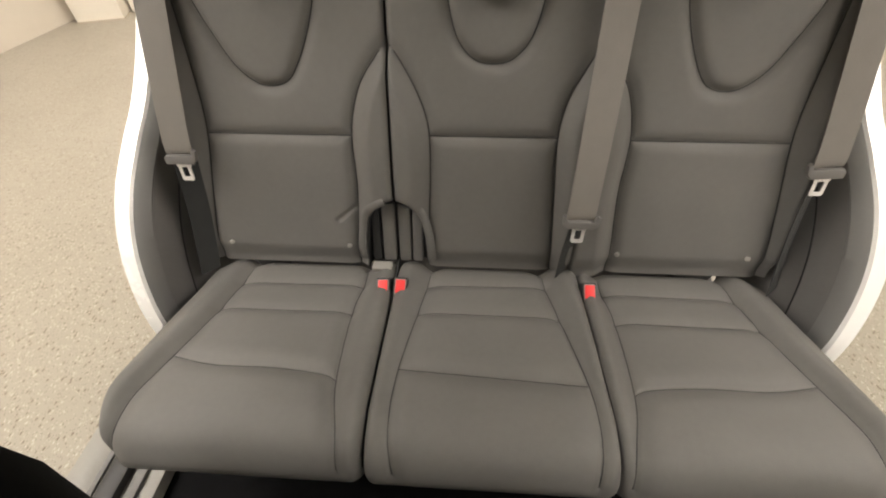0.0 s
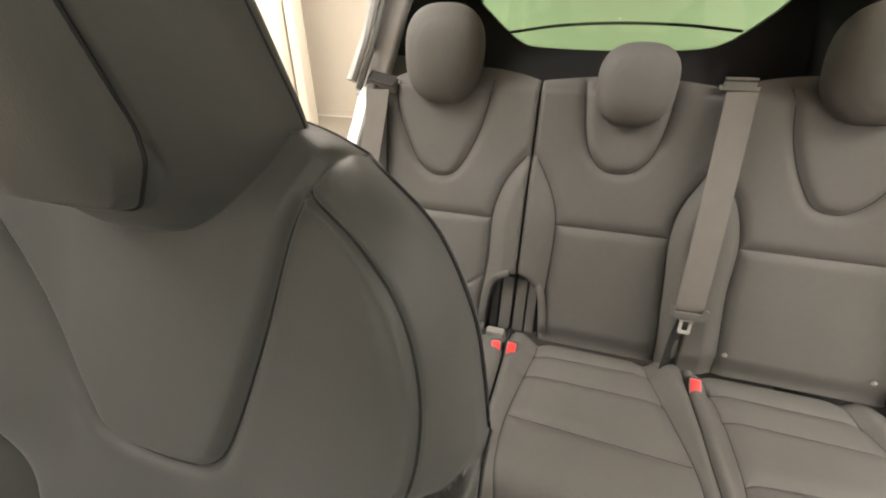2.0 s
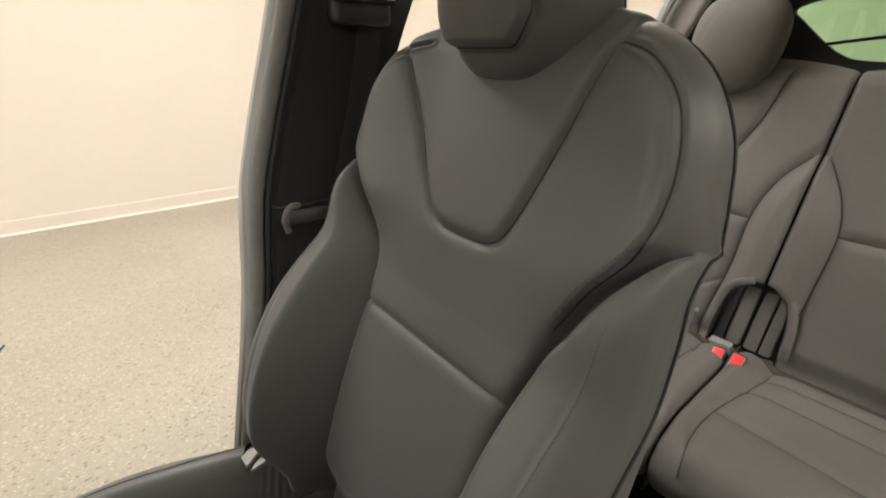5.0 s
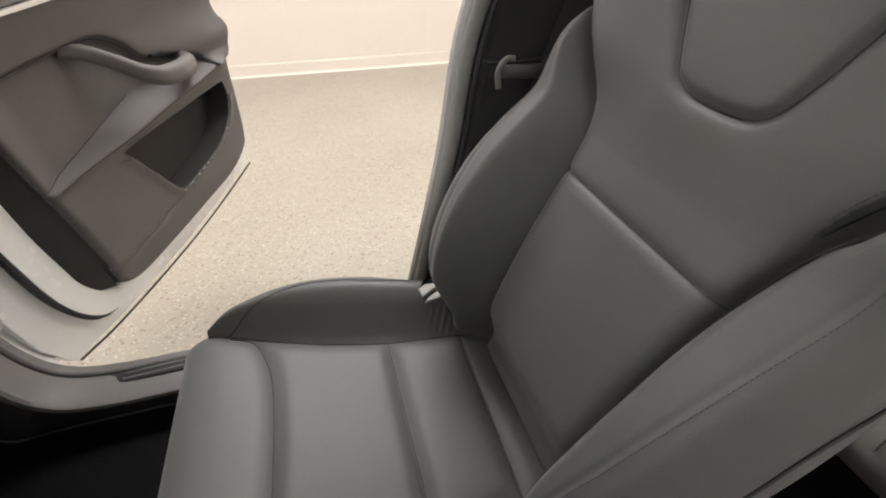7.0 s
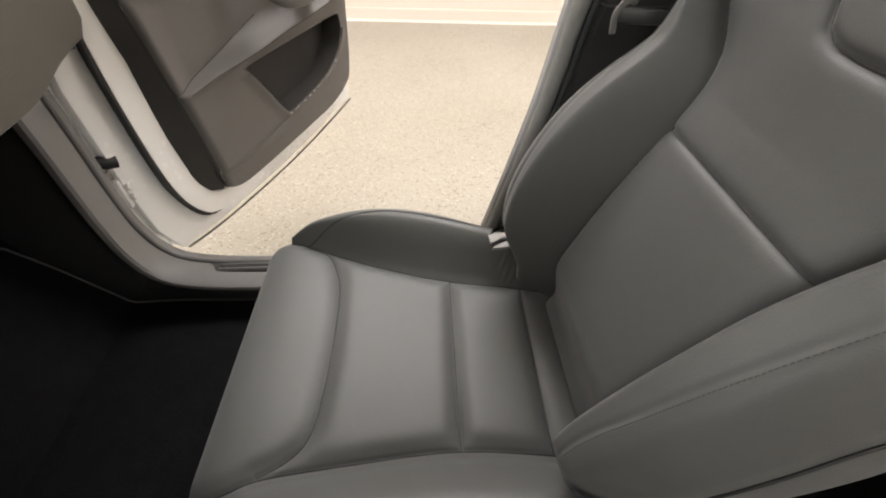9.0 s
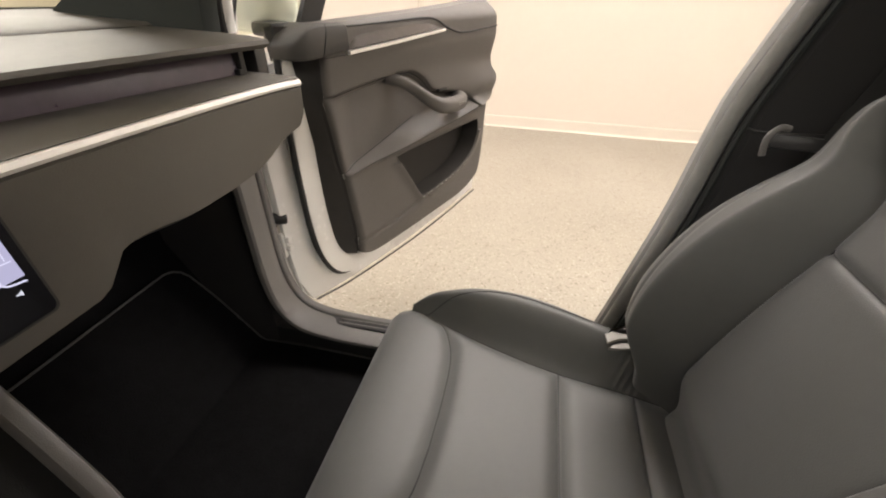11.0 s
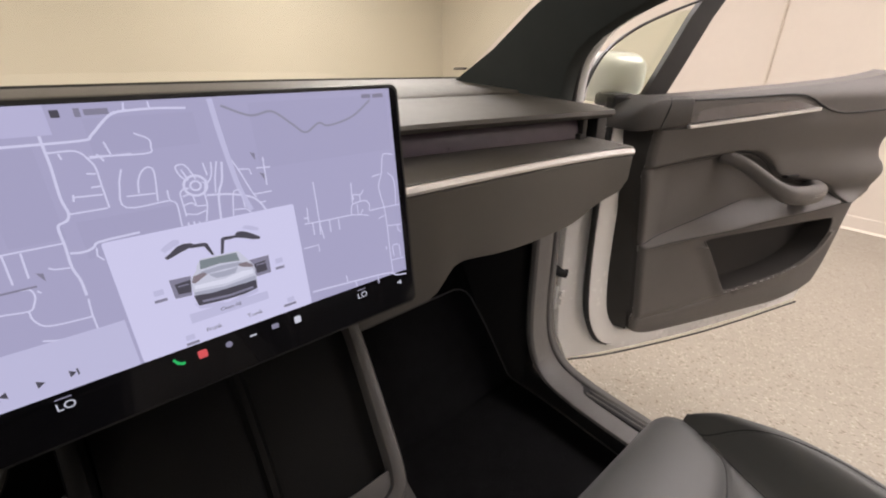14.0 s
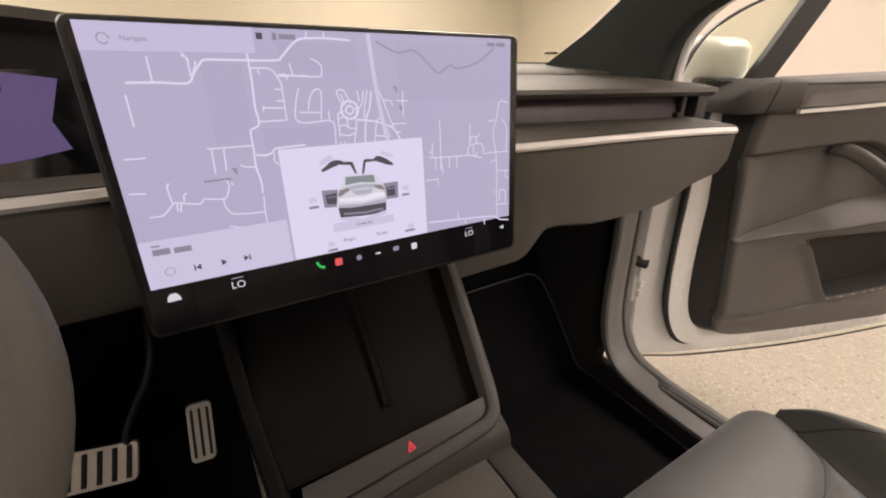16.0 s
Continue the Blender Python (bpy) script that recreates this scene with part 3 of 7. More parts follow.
for q, zz, rr, fy in zip(HZ, hz, round_, face_y):
    half_f, half_b, deep = 0.076 - 0.012 * q, float(along(q, (0, 0.24, 0.4, 0.65, 1), (0.108, 0.106, 0.098, 0.084, 0.072))), 0.130 + 0.02 * q
    nar_f, nar_b = (float(along(q, (0, 0.05, 0.12, 0.22, 0.35, 1), tab)) for tab in ((0.58, 0.72, 0.88, 0.98, 1, 1), (0.80, 0.88, 0.96, 1, 1, 1)))
    c, s_ = np.cos(angs), np.sin(angs)
    sx_, sy_ = np.sign(c) * np.abs(c) ** 0.55, np.sign(s_) * np.abs(s_) ** 0.55
    t_ = (sy_ + 1) / 2
    width = half_b + (half_f - half_b) * ease(t_, 0.35, 1.0) - 0.02 * (1 - ease(t_, 0.0, 0.30))
    xx = FX + 0.002 + sx_ * width * (0.55 + 0.45 * rr) * (nar_b + (nar_f - nar_b) * ease(t_, 0.3, 0.9))
    yy = fy - deep / 2 + sy_ * deep / 2 * rr
    groove = 0.0035 * np.exp(-(((np.abs(angs - math.pi / 2) - face_half(q)) / 0.03) ** 2)) * ease(q, 0.16, 0.28)
    spare = face_half(q) - np.abs(angs - math.pi / 2)
    chin = chin_line(spare)
    yy = yy - groove * 1.2 + 0.020 * ease(spare, -0.04, 0.10) * ease(q, chin - 0.012, chin + 0.02) * (1 - 0.8 * ease(q, 0.15, 0.6))
    xx = xx - np.sign(c) * groove
    rows.append(np.stack([xx, yy, zz + 0 * xx], -1))
hp = np.array(rows)
hr = np.zeros((hp.shape[0] - 1, hp.shape[1] - 1), int)
for i, q in enumerate(HZ[:-1]):
    spare = face_half(q) - np.abs(angs[:-1] - math.pi / 2)
    hr[i, (spare > 0) & (q > chin_line(spare))] = 1
headrest = part("headrest", loft([[Vector(F_O + np.array([a, 0, 0]) + F_UP * vv + F_N * (ww - 0.05)) for a, ww in circle(0.085, 12, 0.4)] for vv in (0.56, 0.62, 0.70)], True), HARD_DARK, fseat, "black neck of the headrest")


def on_head(q, turn):
    r_, i = np.clip(q * 89, 0, 88.99), (math.pi / 2 + turn + math.pi) / (2 * math.pi) * 120
    i %= 120
    a, b, fa, fb = int(r_), int(i), r_ % 1, i % 1
    return (hp[a, b] * (1 - fb) + hp[a, b + 1] * fb) * (1 - fa) + (hp[a + 1, b] * (1 - fb) + hp[a + 1, b + 1] * fb) * fa


for k in (-1, 1):
    part("seam", tube([on_head(q, k * (1.78 - 0.16 * q)) for q in np.linspace(0.10, 0.985, 60)], 0.0012, 6, (0.03, 0.9, 0.4)), PIPING, headrest)
half_loop = [(q, face_half(q)) for q in np.linspace(0.985, 0.30, 14)] + [(float(chin_line(s_)), face_half(float(chin_line(s_))) - s_) for s_ in (0.02, 0.06, 0.12, 0.19, 0.27, 0.36, 0.48)] + [(0.135, 0.10)]
loop = [on_head(q, -a) for q, a in half_loop] + [on_head(q, a) for q, a in half_loop[::-1]]
part("seam", tube(curve(loop, 3), 0.0014, 6, (0.03, 0.9, 0.4)), PIPING, headrest, "piped seam round the headrest face")
sheet(hp, hr, [("headrest_shell", ""), ("headrest_pad", "")], LEATHER, headrest, flip=False)

# cushion
PROFILE = curve([(-0.045, 0.668), (0.0, 0.672), (0.03, 0.676), (0.10, 0.682), (0.17, 0.686), (0.28, 0.692), (0.385, 0.699), (0.47, 0.708), (0.525, 0.698), (0.552, 0.665), (0.556, 0.62), (0.545, 0.56), (0.52, 0.50)], 16)
P_RUN = np.r_[0, np.cumsum(np.hypot(*np.diff(PROFILE, axis=0).T))]
P_RUN -= np.interp(0.0, PROFILE[:60, 0], P_RUN[:60])
FS = curve([(0.225, 0.452), (0.245, 0.418), (0.275, 0.394), (0.33, 0.384), (0.45, 0.380), (0.556, 0.384), (0.61, 0.397), (0.650, 0.418), (0.668, 0.46)])
OUT = curve([(0.560, -0.04), (0.570, 0.03), (0.585, 0.17), (0.618, 0.30), (0.655, 0.41), (0.685, 0.50), (0.69, 0.56)])
INB = curve([(0.245, -0.04), (0.248, 0.03), (0.256, 0.172), (0.245, 0.30), (0.225, 0.44), (0.205, 0.50), (0.20, 0.56)])
CS1 = np.array([(0.256, 0.172), (0.585, 0.170)])
CS2 = np.array([(0.247, 0.034), (0.571, 0.028)])
RIM_O = curve([(0.622, -0.03), (0.648, 0.05), (0.676, 0.17), (0.700, 0.30), (0.690, 0.40), (0.672, 0.47)])


def cushion_x(l):
    return (along(l, (-0.05, 0.1, 0.3, 0.45, 0.52, 0.60, 0.78), (0.125, 0.120, 0.125, 0.150, 0.190, 0.215, 0.225)), along(l, (-0.05, 0.1, 0.2, 0.3, 0.4, 0.47, 0.53, 0.60, 0.78), (0.645, 0.690, 0.722, 0.735, 0.725, 0.705, 0.675, 0.650, 0.635)))


def cushion_lift(x, l):
    lo, hi = cushion_x(l)
    oo = np.interp(l, OUT[:, 1], OUT[:, 0])
    ii = np.interp(l, INB[:, 1], INB[:, 0])
    to, ti = np.clip((x - oo) / np.maximum(hi - oo, 0.01), 0, 1), np.clip((ii - x) / np.maximum(ii - lo, 0.01), 0, 1)
    ho = along(l, (-0.05, 0.03, 0.12, 0.25, 0.36, 0.44, 0.49, 0.56, 0.8), (0.056, 0.064, 0.074, 0.080, 0.071, 0.046, 0.018, 0.0, 0.0))
    hi_ = along(l, (-0.05, 0.10, 0.30, 0.42, 0.50, 0.8), (0.05, 0.048, 0.040, 0.020, 0.0, 0.0))
    lift = ho * (ease(to, 0, 0.62) - 0.10 * ease(to, 0.75, 1)) + hi_ * (ease(ti, 0, 0.6) - 0.1 * ease(ti, 0.75, 1))
    e = np.maximum(np.clip((to - 0.70) / 0.30, 0, 1), np.clip((ti - 0.70) / 0.30, 0, 1))
    edge = -0.06 * (1 - np.sqrt(np.maximum(0, 1 - e**2)))
    pil = relief(x, l, [FS, OUT, INB, CS1, CS2], 0.008, 0.016, 0.0035, 0.0035)
    thread = -0.0012 * np.exp(-((distance(x, l, RIM_O) / 0.0022) ** 2))
    wrinkle = 0.0022 * np.sin(x * 260 + l * 420) * np.exp(-(((x - 0.60) / 0.03) ** 2 + ((l - 0.04) / 0.035) ** 2))
    return lift + edge + pil + thread + wrinkle - 0.011


def on_cushion(x, l, lift=0.0):
    X, L = np.array([[x]], float), np.array([[l]], float)
    y, z = np.interp(l, P_RUN, PROFILE[:, 0]), np.interp(l, P_RUN, PROFILE[:, 1])
    return np.array([x, y, z + cushion_lift(X, L)[0, 0] + lift])


t, l = np.meshgrid(np.linspace(0, 1, 241), np.linspace(P_RUN[0], P_RUN[-1], 260))
lo, hi = cushion_x(l)
x = lo + (hi - lo) * t
py, pz = np.interp(l, P_RUN, PROFILE[:, 0]), np.interp(l, P_RUN, PROFILE[:, 1])
g = np.gradient(PROFILE, axis=0)
g /= np.linalg.norm(g, axis=1, keepdims=True)
ny, nz = np.interp(l, P_RUN, -g[:, 1]), np.interp(l, P_RUN, g[:, 0])
h = cushion_lift(x, l)
pos = np.stack([x, py + ny * h, pz + nz * h], -1)
xc, lc = (x[:-1, :-1] + x[1:, 1:]) / 2, (l[:-1, :-1] + l[1:, 1:]) / 2
region = np.zeros(xc.shape, int)
fs = np.interp(xc, FS[:, 0], FS[:, 1])
region[lc < 0.171] = 1
region[lc < 0.031] = 2
region[lc > fs] = 3
region[xc > np.interp(lc, OUT[:, 1], OUT[:, 0])] = 4
region[xc < np.interp(lc, INB[:, 1], INB[:, 0])] = 5
cushion = part("cushion", box(0.16, 0.65, -0.02, 0.50, 0.50, 0.655, 0.03), HARD_DARK, fseat, "black seat pan under the leather")
sheet(pos, region, [("thigh_insert", ""), ("seat_insert", ""), ("rear_strip", ""), ("front_roll", ""), ("side_bolster", ""), ("side_bolster", "")], LEATHER, cushion)
seam_lines(cushion, pos, x, l, [FS, OUT[:70], INB[:70], CS1, CS2, RIM_O])
stitches(cushion, lambda a, b: on_cushion(a, b, 0.0008), [(p[0] - 0.005, p[1]) for p in RIM_O[::9]], r=0.0004)
part("outer_side", loft([[Vector((float(cushion_x(ll)[1]) - 0.004, yy, zz)) + Vector((dx, 0, dz)) for dx, dz in ((0.0, 0.0), (0.006, -0.05), (-0.03, -0.12))] for ll, yy, zz in ((q, float(np.interp(q, P_RUN, PROFILE[:, 0])), float(np.interp(q, P_RUN, PROFILE[:, 1])) + float(on_cushion(float(cushion_x(q)[1]), q)[2]) - float(np.interp(q, P_RUN, PROFILE[:, 1]))) for q in np.linspace(-0.03, 0.55, 20))], cap=False, closed=False), LEATHER, cushion)
part("inner_side", loft([[Vector((float(cushion_x(ll)[0]) + 0.004, yy, zz)) + Vector((dx, 0, dz)) for dx, dz in ((0.0, 0.0), (-0.004, -0.05), (0.02, -0.14))] for ll, yy, zz in ((q, float(np.interp(q, P_RUN, PROFILE[:, 0])), float(on_cushion(float(cushion_x(q)[0]), q)[2])) for q in np.linspace(-0.03, 0.52, 20))], cap=False, closed=False), HARD, cushion)
base = part("seat_base", box(0.20, 0.60, -0.02, 0.44, 0.47, 0.56, 0.02), HARD_DARK, fseat)
for x in (0.20, 0.56):
    part("seat_rail", box(x, x + 0.045, -0.12, 0.50, 0.425, 0.475, 0.006), STEEL, base)
# forked light bracket between cushion and backrest, outboard
bracket = part("hinge_cover", plate([(0.600, 0.100), (0.624, 0.102), (0.638, 0.090), (0.664, 0.044), (0.658, 0.036), (0.651, 0.040), (0.641, 0.086), (0.636, 0.089), (0.631, 0.084), (0.634, 0.038), (0.622, 0.036), (0.615, 0.076), (0.606, 0.090)], 0.007, axes((0.012, -0.010, 0.752), (1, 0, 0.0), (0, 1, 0)), 0.002), HARD_LIGHT, fseat, "light grey forked plastic hinge cover")
part("lower_tine", plate([(0.592, 0.098), (0.602, 0.088), (0.611, 0.070), (0.616, 0.036), (0.604, 0.034), (0.594, 0.075)], 0.007, axes((0.012, -0.010, 0.746), (1, 0, 0), (0, 1, 0)), 0.002), HARD_LIGHT, bracket)
part("cover_stem", box(0.640, 0.652, 0.020, 0.036, 0.66, 0.744, 0.004), HARD_DARK, bracket)

# ---- rear seats ----
R_LEAN = radians(16.3)
R_UP, R_N = np.array([0, -math.sin(R_LEAN), math.cos(R_LEAN)]), np.array([0, math.cos(R_LEAN), math.sin(R_LEAN)])
R_O = np.array([0, -0.95, 0.772])
C_PROFILE = curve([(-0.962, 0.680), (-0.940, 0.700), (-0.92, 0.710), (-0.87, 0.717), (-0.79, 0.728), (-0.70, 0.742), (-0.62, 0.755), (-0.55, 0.763), (-0.495, 0.750), (-0.465, 0.712), (-0.468, 0.672), (-0.492, 0.632), (-0.53, 0.612)], 14)
C_RUN = np.r_[0, np.cumsum(np.hypot(*np.diff(C_PROFILE, axis=0).T))]


def run_at(y):
    return np.interp(y, C_PROFILE[:110, 0], C_RUN[:110])


ARCH = curve([(0.128, -0.07), (0.133, 0.02), (0.146, 0.078), (0.172, 0.108), (0.203, 0.118), (0.234, 0.108), (0.260, 0.078), (0.272, 0.02), (0.276, -0.07)])
# one side seat, given for the side of positive x
SIDE_SEAMS = [
    np.array([(0.285, 0.255), (0.592, 0.255)]),
    curve([(0.202, 0.430), (0.222, 0.408), (0.262, 0.348), (0.284, 0.26), (0.284, 0.14), (0.296, 0.0), (0.298, -0.07)]),
    curve([(0.580, 0.575), (0.560, 0.50), (0.528, 0.432), (0.500, 0.385), (0.465, 0.356), (0.434, 0.350), (0.400, 0.360), (0.374, 0.395), (0.348, 0.450), (0.330, 0.510), (0.318, 0.600)]),
    curve([(0.606, 0.60), (0.596, 0.45), (0.592, 0.285), (0.618, 0.135), (0.640, 0.02), (0.650, -0.07)]),
]
MID_SEAMS = [
    np.array([(0.122, 0.257), (-0.140, 0.257)]),
    curve([(0.196, 0.425), (0.180, 0.405), (0.140, 0.330), (0.122, 0.258), (0.122, 0.14), (0.128, 0.0), (0.13, -0.07)]),
    curve([(-0.196, 0.425), (-0.180, 0.395), (-0.150, 0.330), (-0.140, 0.258), (-0.148, 0.14), (-0.160, 0.0), (-0.165, -0.07)]),
    curve([(0.098, 0.60), (0.086, 0.50), (0.068, 0.437), (0.036, 0.402), (0.0, 0.394), (-0.036, 0.402), (-0.068, 0.437), (-0.086, 0.50), (-0.098, 0.60)]),
]


def side_back(u, v):
    w = 0.006 * np.sin(np.clip(v / 0.6, 0, 1) * math.pi)
    bol = np.interp(v, SIDE_SEAMS[1][::-1, 1], SIDE_SEAMS[1][::-1, 0])
    w = w + 0.022 * ease(bol - u, 0.0, 0.045) * ease(v, 0.50, 0.36)
    out = np.interp(v, SIDE_SEAMS[3][::-1, 1], SIDE_SEAMS[3][::-1, 0])
    w = w + 0.020 * ease(u - out, 0.0, 0.03)
    w = w + np.where(inside(u, v, SIDE_SEAMS[2]), 0.005 * ease(distance(u, v, SIDE_SEAMS[2]), 0.0, 0.014), 0.0)
    w = w + relief(u, v, SIDE_SEAMS, 0.006, 0.014, 0.003, 0.0035)
    w = w - 0.045 * np.where(inside(u, v, ARCH), ease(distance(u, v, ARCH), 0.0, 0.010), 0) - 0.004 * np.exp(-((distance(u, v, ARCH[3:-3]) / 0.006) ** 2))
    pull = 0.004 * np.exp(-((distance(u, v, np.array([(0.29, 0.095), (0.335, 0.060)])) / 0.006) ** 2))
    e_in, e_out, e_top = np.clip((0.215 - u) / 0.012, 0, 1), np.clip((u - 0.635) / 0.045, 0, 1), ease(v, 0.565, 0.64)
    return w - 0.02 * (1 - np.sqrt(1 - e_in**2 * 0.99)) - 0.05 * (1 - np.sqrt(1 - e_out**2 * 0.99)) - 0.05 * e_top - pull - 0.009 - 0.014 * ease(-0.006 - v, 0.0, 0.05)


def mid_back(u, v):
    w = 0.006 * np.sin(np.clip(v / 0.6, 0, 1) * math.pi)
    l_ = np.interp(v, MID_SEAMS[1][::-1, 1], MID_SEAMS[1][::-1, 0])
    r_ = np.interp(v, MID_SEAMS[2][::-1, 1], MID_SEAMS[2][::-1, 0])
    w = w + 0.020 * (ease(u - l_, 0.0, 0.045) + ease(r_ - u, 0.0, 0.035)) * ease(v, 0.50, 0.36)
    w = w + np.where(inside(u, v, MID_SEAMS[3]), 0.004 * ease(distance(u, v, MID_SEAMS[3]), 0.0, 0.014), 0.0)
    w = w + relief(u, v, MID_SEAMS, 0.006, 0.014, 0.003, 0.0035)
    w = w - 0.045 * np.where(inside(u, v, ARCH), ease(distance(u, v, ARCH), 0.0, 0.010), 0) - 0.004 * np.exp(-((distance(u, v, ARCH[3:-3]) / 0.006) ** 2))
    e1, e2 = np.clip((u - 0.188) / 0.012, 0, 1), np.clip((-0.196 - u) / 0.008, 0, 1)
    return w - 0.02 * (1 - np.sqrt(1 - e1**2 * 0.99)) - 0.008 * e2 - 0.05 * ease(v, 0.565, 0.64) - 0.009 - 0.014 * ease(-0.006 - v, 0.0, 0.05)


def rear_back(fn, x0, x1, top, kinds, parent, flip_x):
    t, k = np.meshgrid(np.linspace(0, 1, 201), np.linspace(0, 1, 250))
    u0 = x0 + (x1(0.2) - x0) * t if callable(x1) else x0 + (x1 - x0) * t
    v = -0.065 + (top(u0) + 0.065) * k
    u = x0 + ((x1(v) if callable(x1) else x1) - x0) * t
    w = fn(u, v)
    X = -u if flip_x else u
    pos = R_O + X[..., None] * np.array([1, 0, 0]) + v[..., None] * R_UP + w[..., None] * R_N
    uc, vc = (u[:-1, :-1] + u[1:, 1:]) / 2, (v[:-1, :-1] + v[1:, 1:]) / 2
    region, names = kinds(uc, vc)
    seam_lines(parent, pos, u, v, SIDE_SEAMS if callable(x1) else MID_SEAMS)
    return sheet(pos, region, names, [LEATHER_REAR if n != "buckle_recess" else HARD_DARK for n, _ in names], parent, flip=(x1(0.2) if callable(x1) else x1) > x0 and not flip_x)


def side_kinds(u, v):
    r = np.zeros(u.shape, int)
    r[v < 0.255] = 1
    r[inside(u, v, SIDE_SEAMS[2])] = 2
    r[u < np.interp(v, SIDE_SEAMS[1][::-1, 1], SIDE_SEAMS[1][::-1, 0], right=-1)] = 3
    r[u > np.interp(v, SIDE_SEAMS[3][::-1, 1], SIDE_SEAMS[3][::-1, 0])] = 4
    r[inside(u, v, ARCH)] = 5
    return r, [("upper_panel", ""), ("lower_panel", ""), ("shoulder_insert", ""), ("inner_bolster", ""), ("outer_bolster", ""), ("buckle_recess", "dark recess for the buckles")]


def mid_kinds(u, v):
    r = np.zeros(u.shape, int)
    r[v < 0.257] = 1
    r[inside(u, v, MID_SEAMS[3])] = 2
    r[u > np.interp(v, MID_SEAMS[1][::-1, 1], MID_SEAMS[1][::-1, 0], right=9)] = 3
    r[u < np.interp(v, MID_SEAMS[2][::-1, 1], MID_SEAMS[2][::-1, 0], right=-9)] = 4
    r[inside(u, v, ARCH)] = 5
    return r, [("upper_panel", ""), ("lower_panel", ""), ("shoulder_insert", ""), ("side_bolster", ""), ("side_bolster", ""), ("buckle_recess", "dark recess for the buckles")]


def side_top(u):
    return along(u, (0.20, 0.26, 0.34, 0.45, 0.54, 0.60, 0.68), (0.598, 0.617, 0.630, 0.632, 0.615, 0.585, 0.55))


def mid_top(u):
    return along(u, (-0.21, -0.15, -0.08, 0.0, 0.08, 0.15, 0.21), (0.594, 0.604, 0.614, 0.616, 0.614, 0.606, 0.598))


def outer_x(v):
    return along(v, (-0.07, 0.05, 0.2, 0.4, 0.65), (0.682, 0.672, 0.650, 0.648, 0.655))


def rear_headrest(parent, cx, half, cv, lean, name="headrest"):
    c = R_O + np.array([cx, 0, 0]) + R_UP * cv + R_N * 0.018
    hp = superellipsoid(c, half, lean, 0.78, 0.74, 40, lambda x, y, z: (x * (1.0 + 0.06 * z), y, z))
    d = (hp - c) @ np.array([0, 1, 0])
    lx, lz = (hp[..., 0] - c[0]) / half[0], (hp[..., 2] - c[2]) / half[2]
    ring = np.abs(np.hypot(lx / 0.66, (lz - 0.05) / 0.72) - 1)
    front = d > 0.01
    hp = hp - np.where(front, 0.0013 * np.exp(-((ring / 0.04) ** 2)), 0)[..., None] * np.array([0, 1, 0])
    cell = (np.hypot(lx / 0.66, (lz - 0.05) / 0.72) < 1) & front
    region = cell[:-1, :-1].astype(int)
    ob = part(name, tube([c + np.array([dx, -0.02, 0]) + R_UP * z for dx, z in ((0, -half[2] * 0.8), (0, -half[2] * 0.4))], 0.010, 10), STEEL, parent)
    sheet(hp, region, [("headrest_shell", ""), ("headrest_face", "")], LEATHER_REAR, ob)
    return ob


# cushion seams by (x, y)
A_C = [curve([(0.276, -0.96), (0.275, -0.88), (0.283, -0.79), (0.272, -0.62), (0.250, -0.52), (0.244, -0.44)]), curve([(0.560, -0.96), (0.566, -0.87), (0.585, -0.76), (0.612, -0.64), (0.630, -0.56), (0.636, -0.44)]), np.array([(0.283, -0.788), (0.578, -0.785)]), curve([(0.272, -0.617), (0.30, -0.630), (0.40, -0.640), (0.52, -0.640), (0.608, -0.655)]), np.array([(0.275, -0.873), (0.566, -0.868)])]
M_C = [curve([(0.118, -0.96), (0.126, -0.88), (0.140, -0.79), (0.160, -0.65), (0.162, -0.54), (0.150, -0.44)]), curve([(-0.142, -0.96), (-0.150, -0.88), (-0.168, -0.79), (-0.194, -0.64), (-0.197, -0.54), (-0.19, -0.44)]), np.array([(0.140, -0.795), (-0.167, -0.795)]), np.array([(0.159, -0.650), (-0.192, -0.632)]), np.array([(0.125, -0.880), (-0.150, -0.888)])]


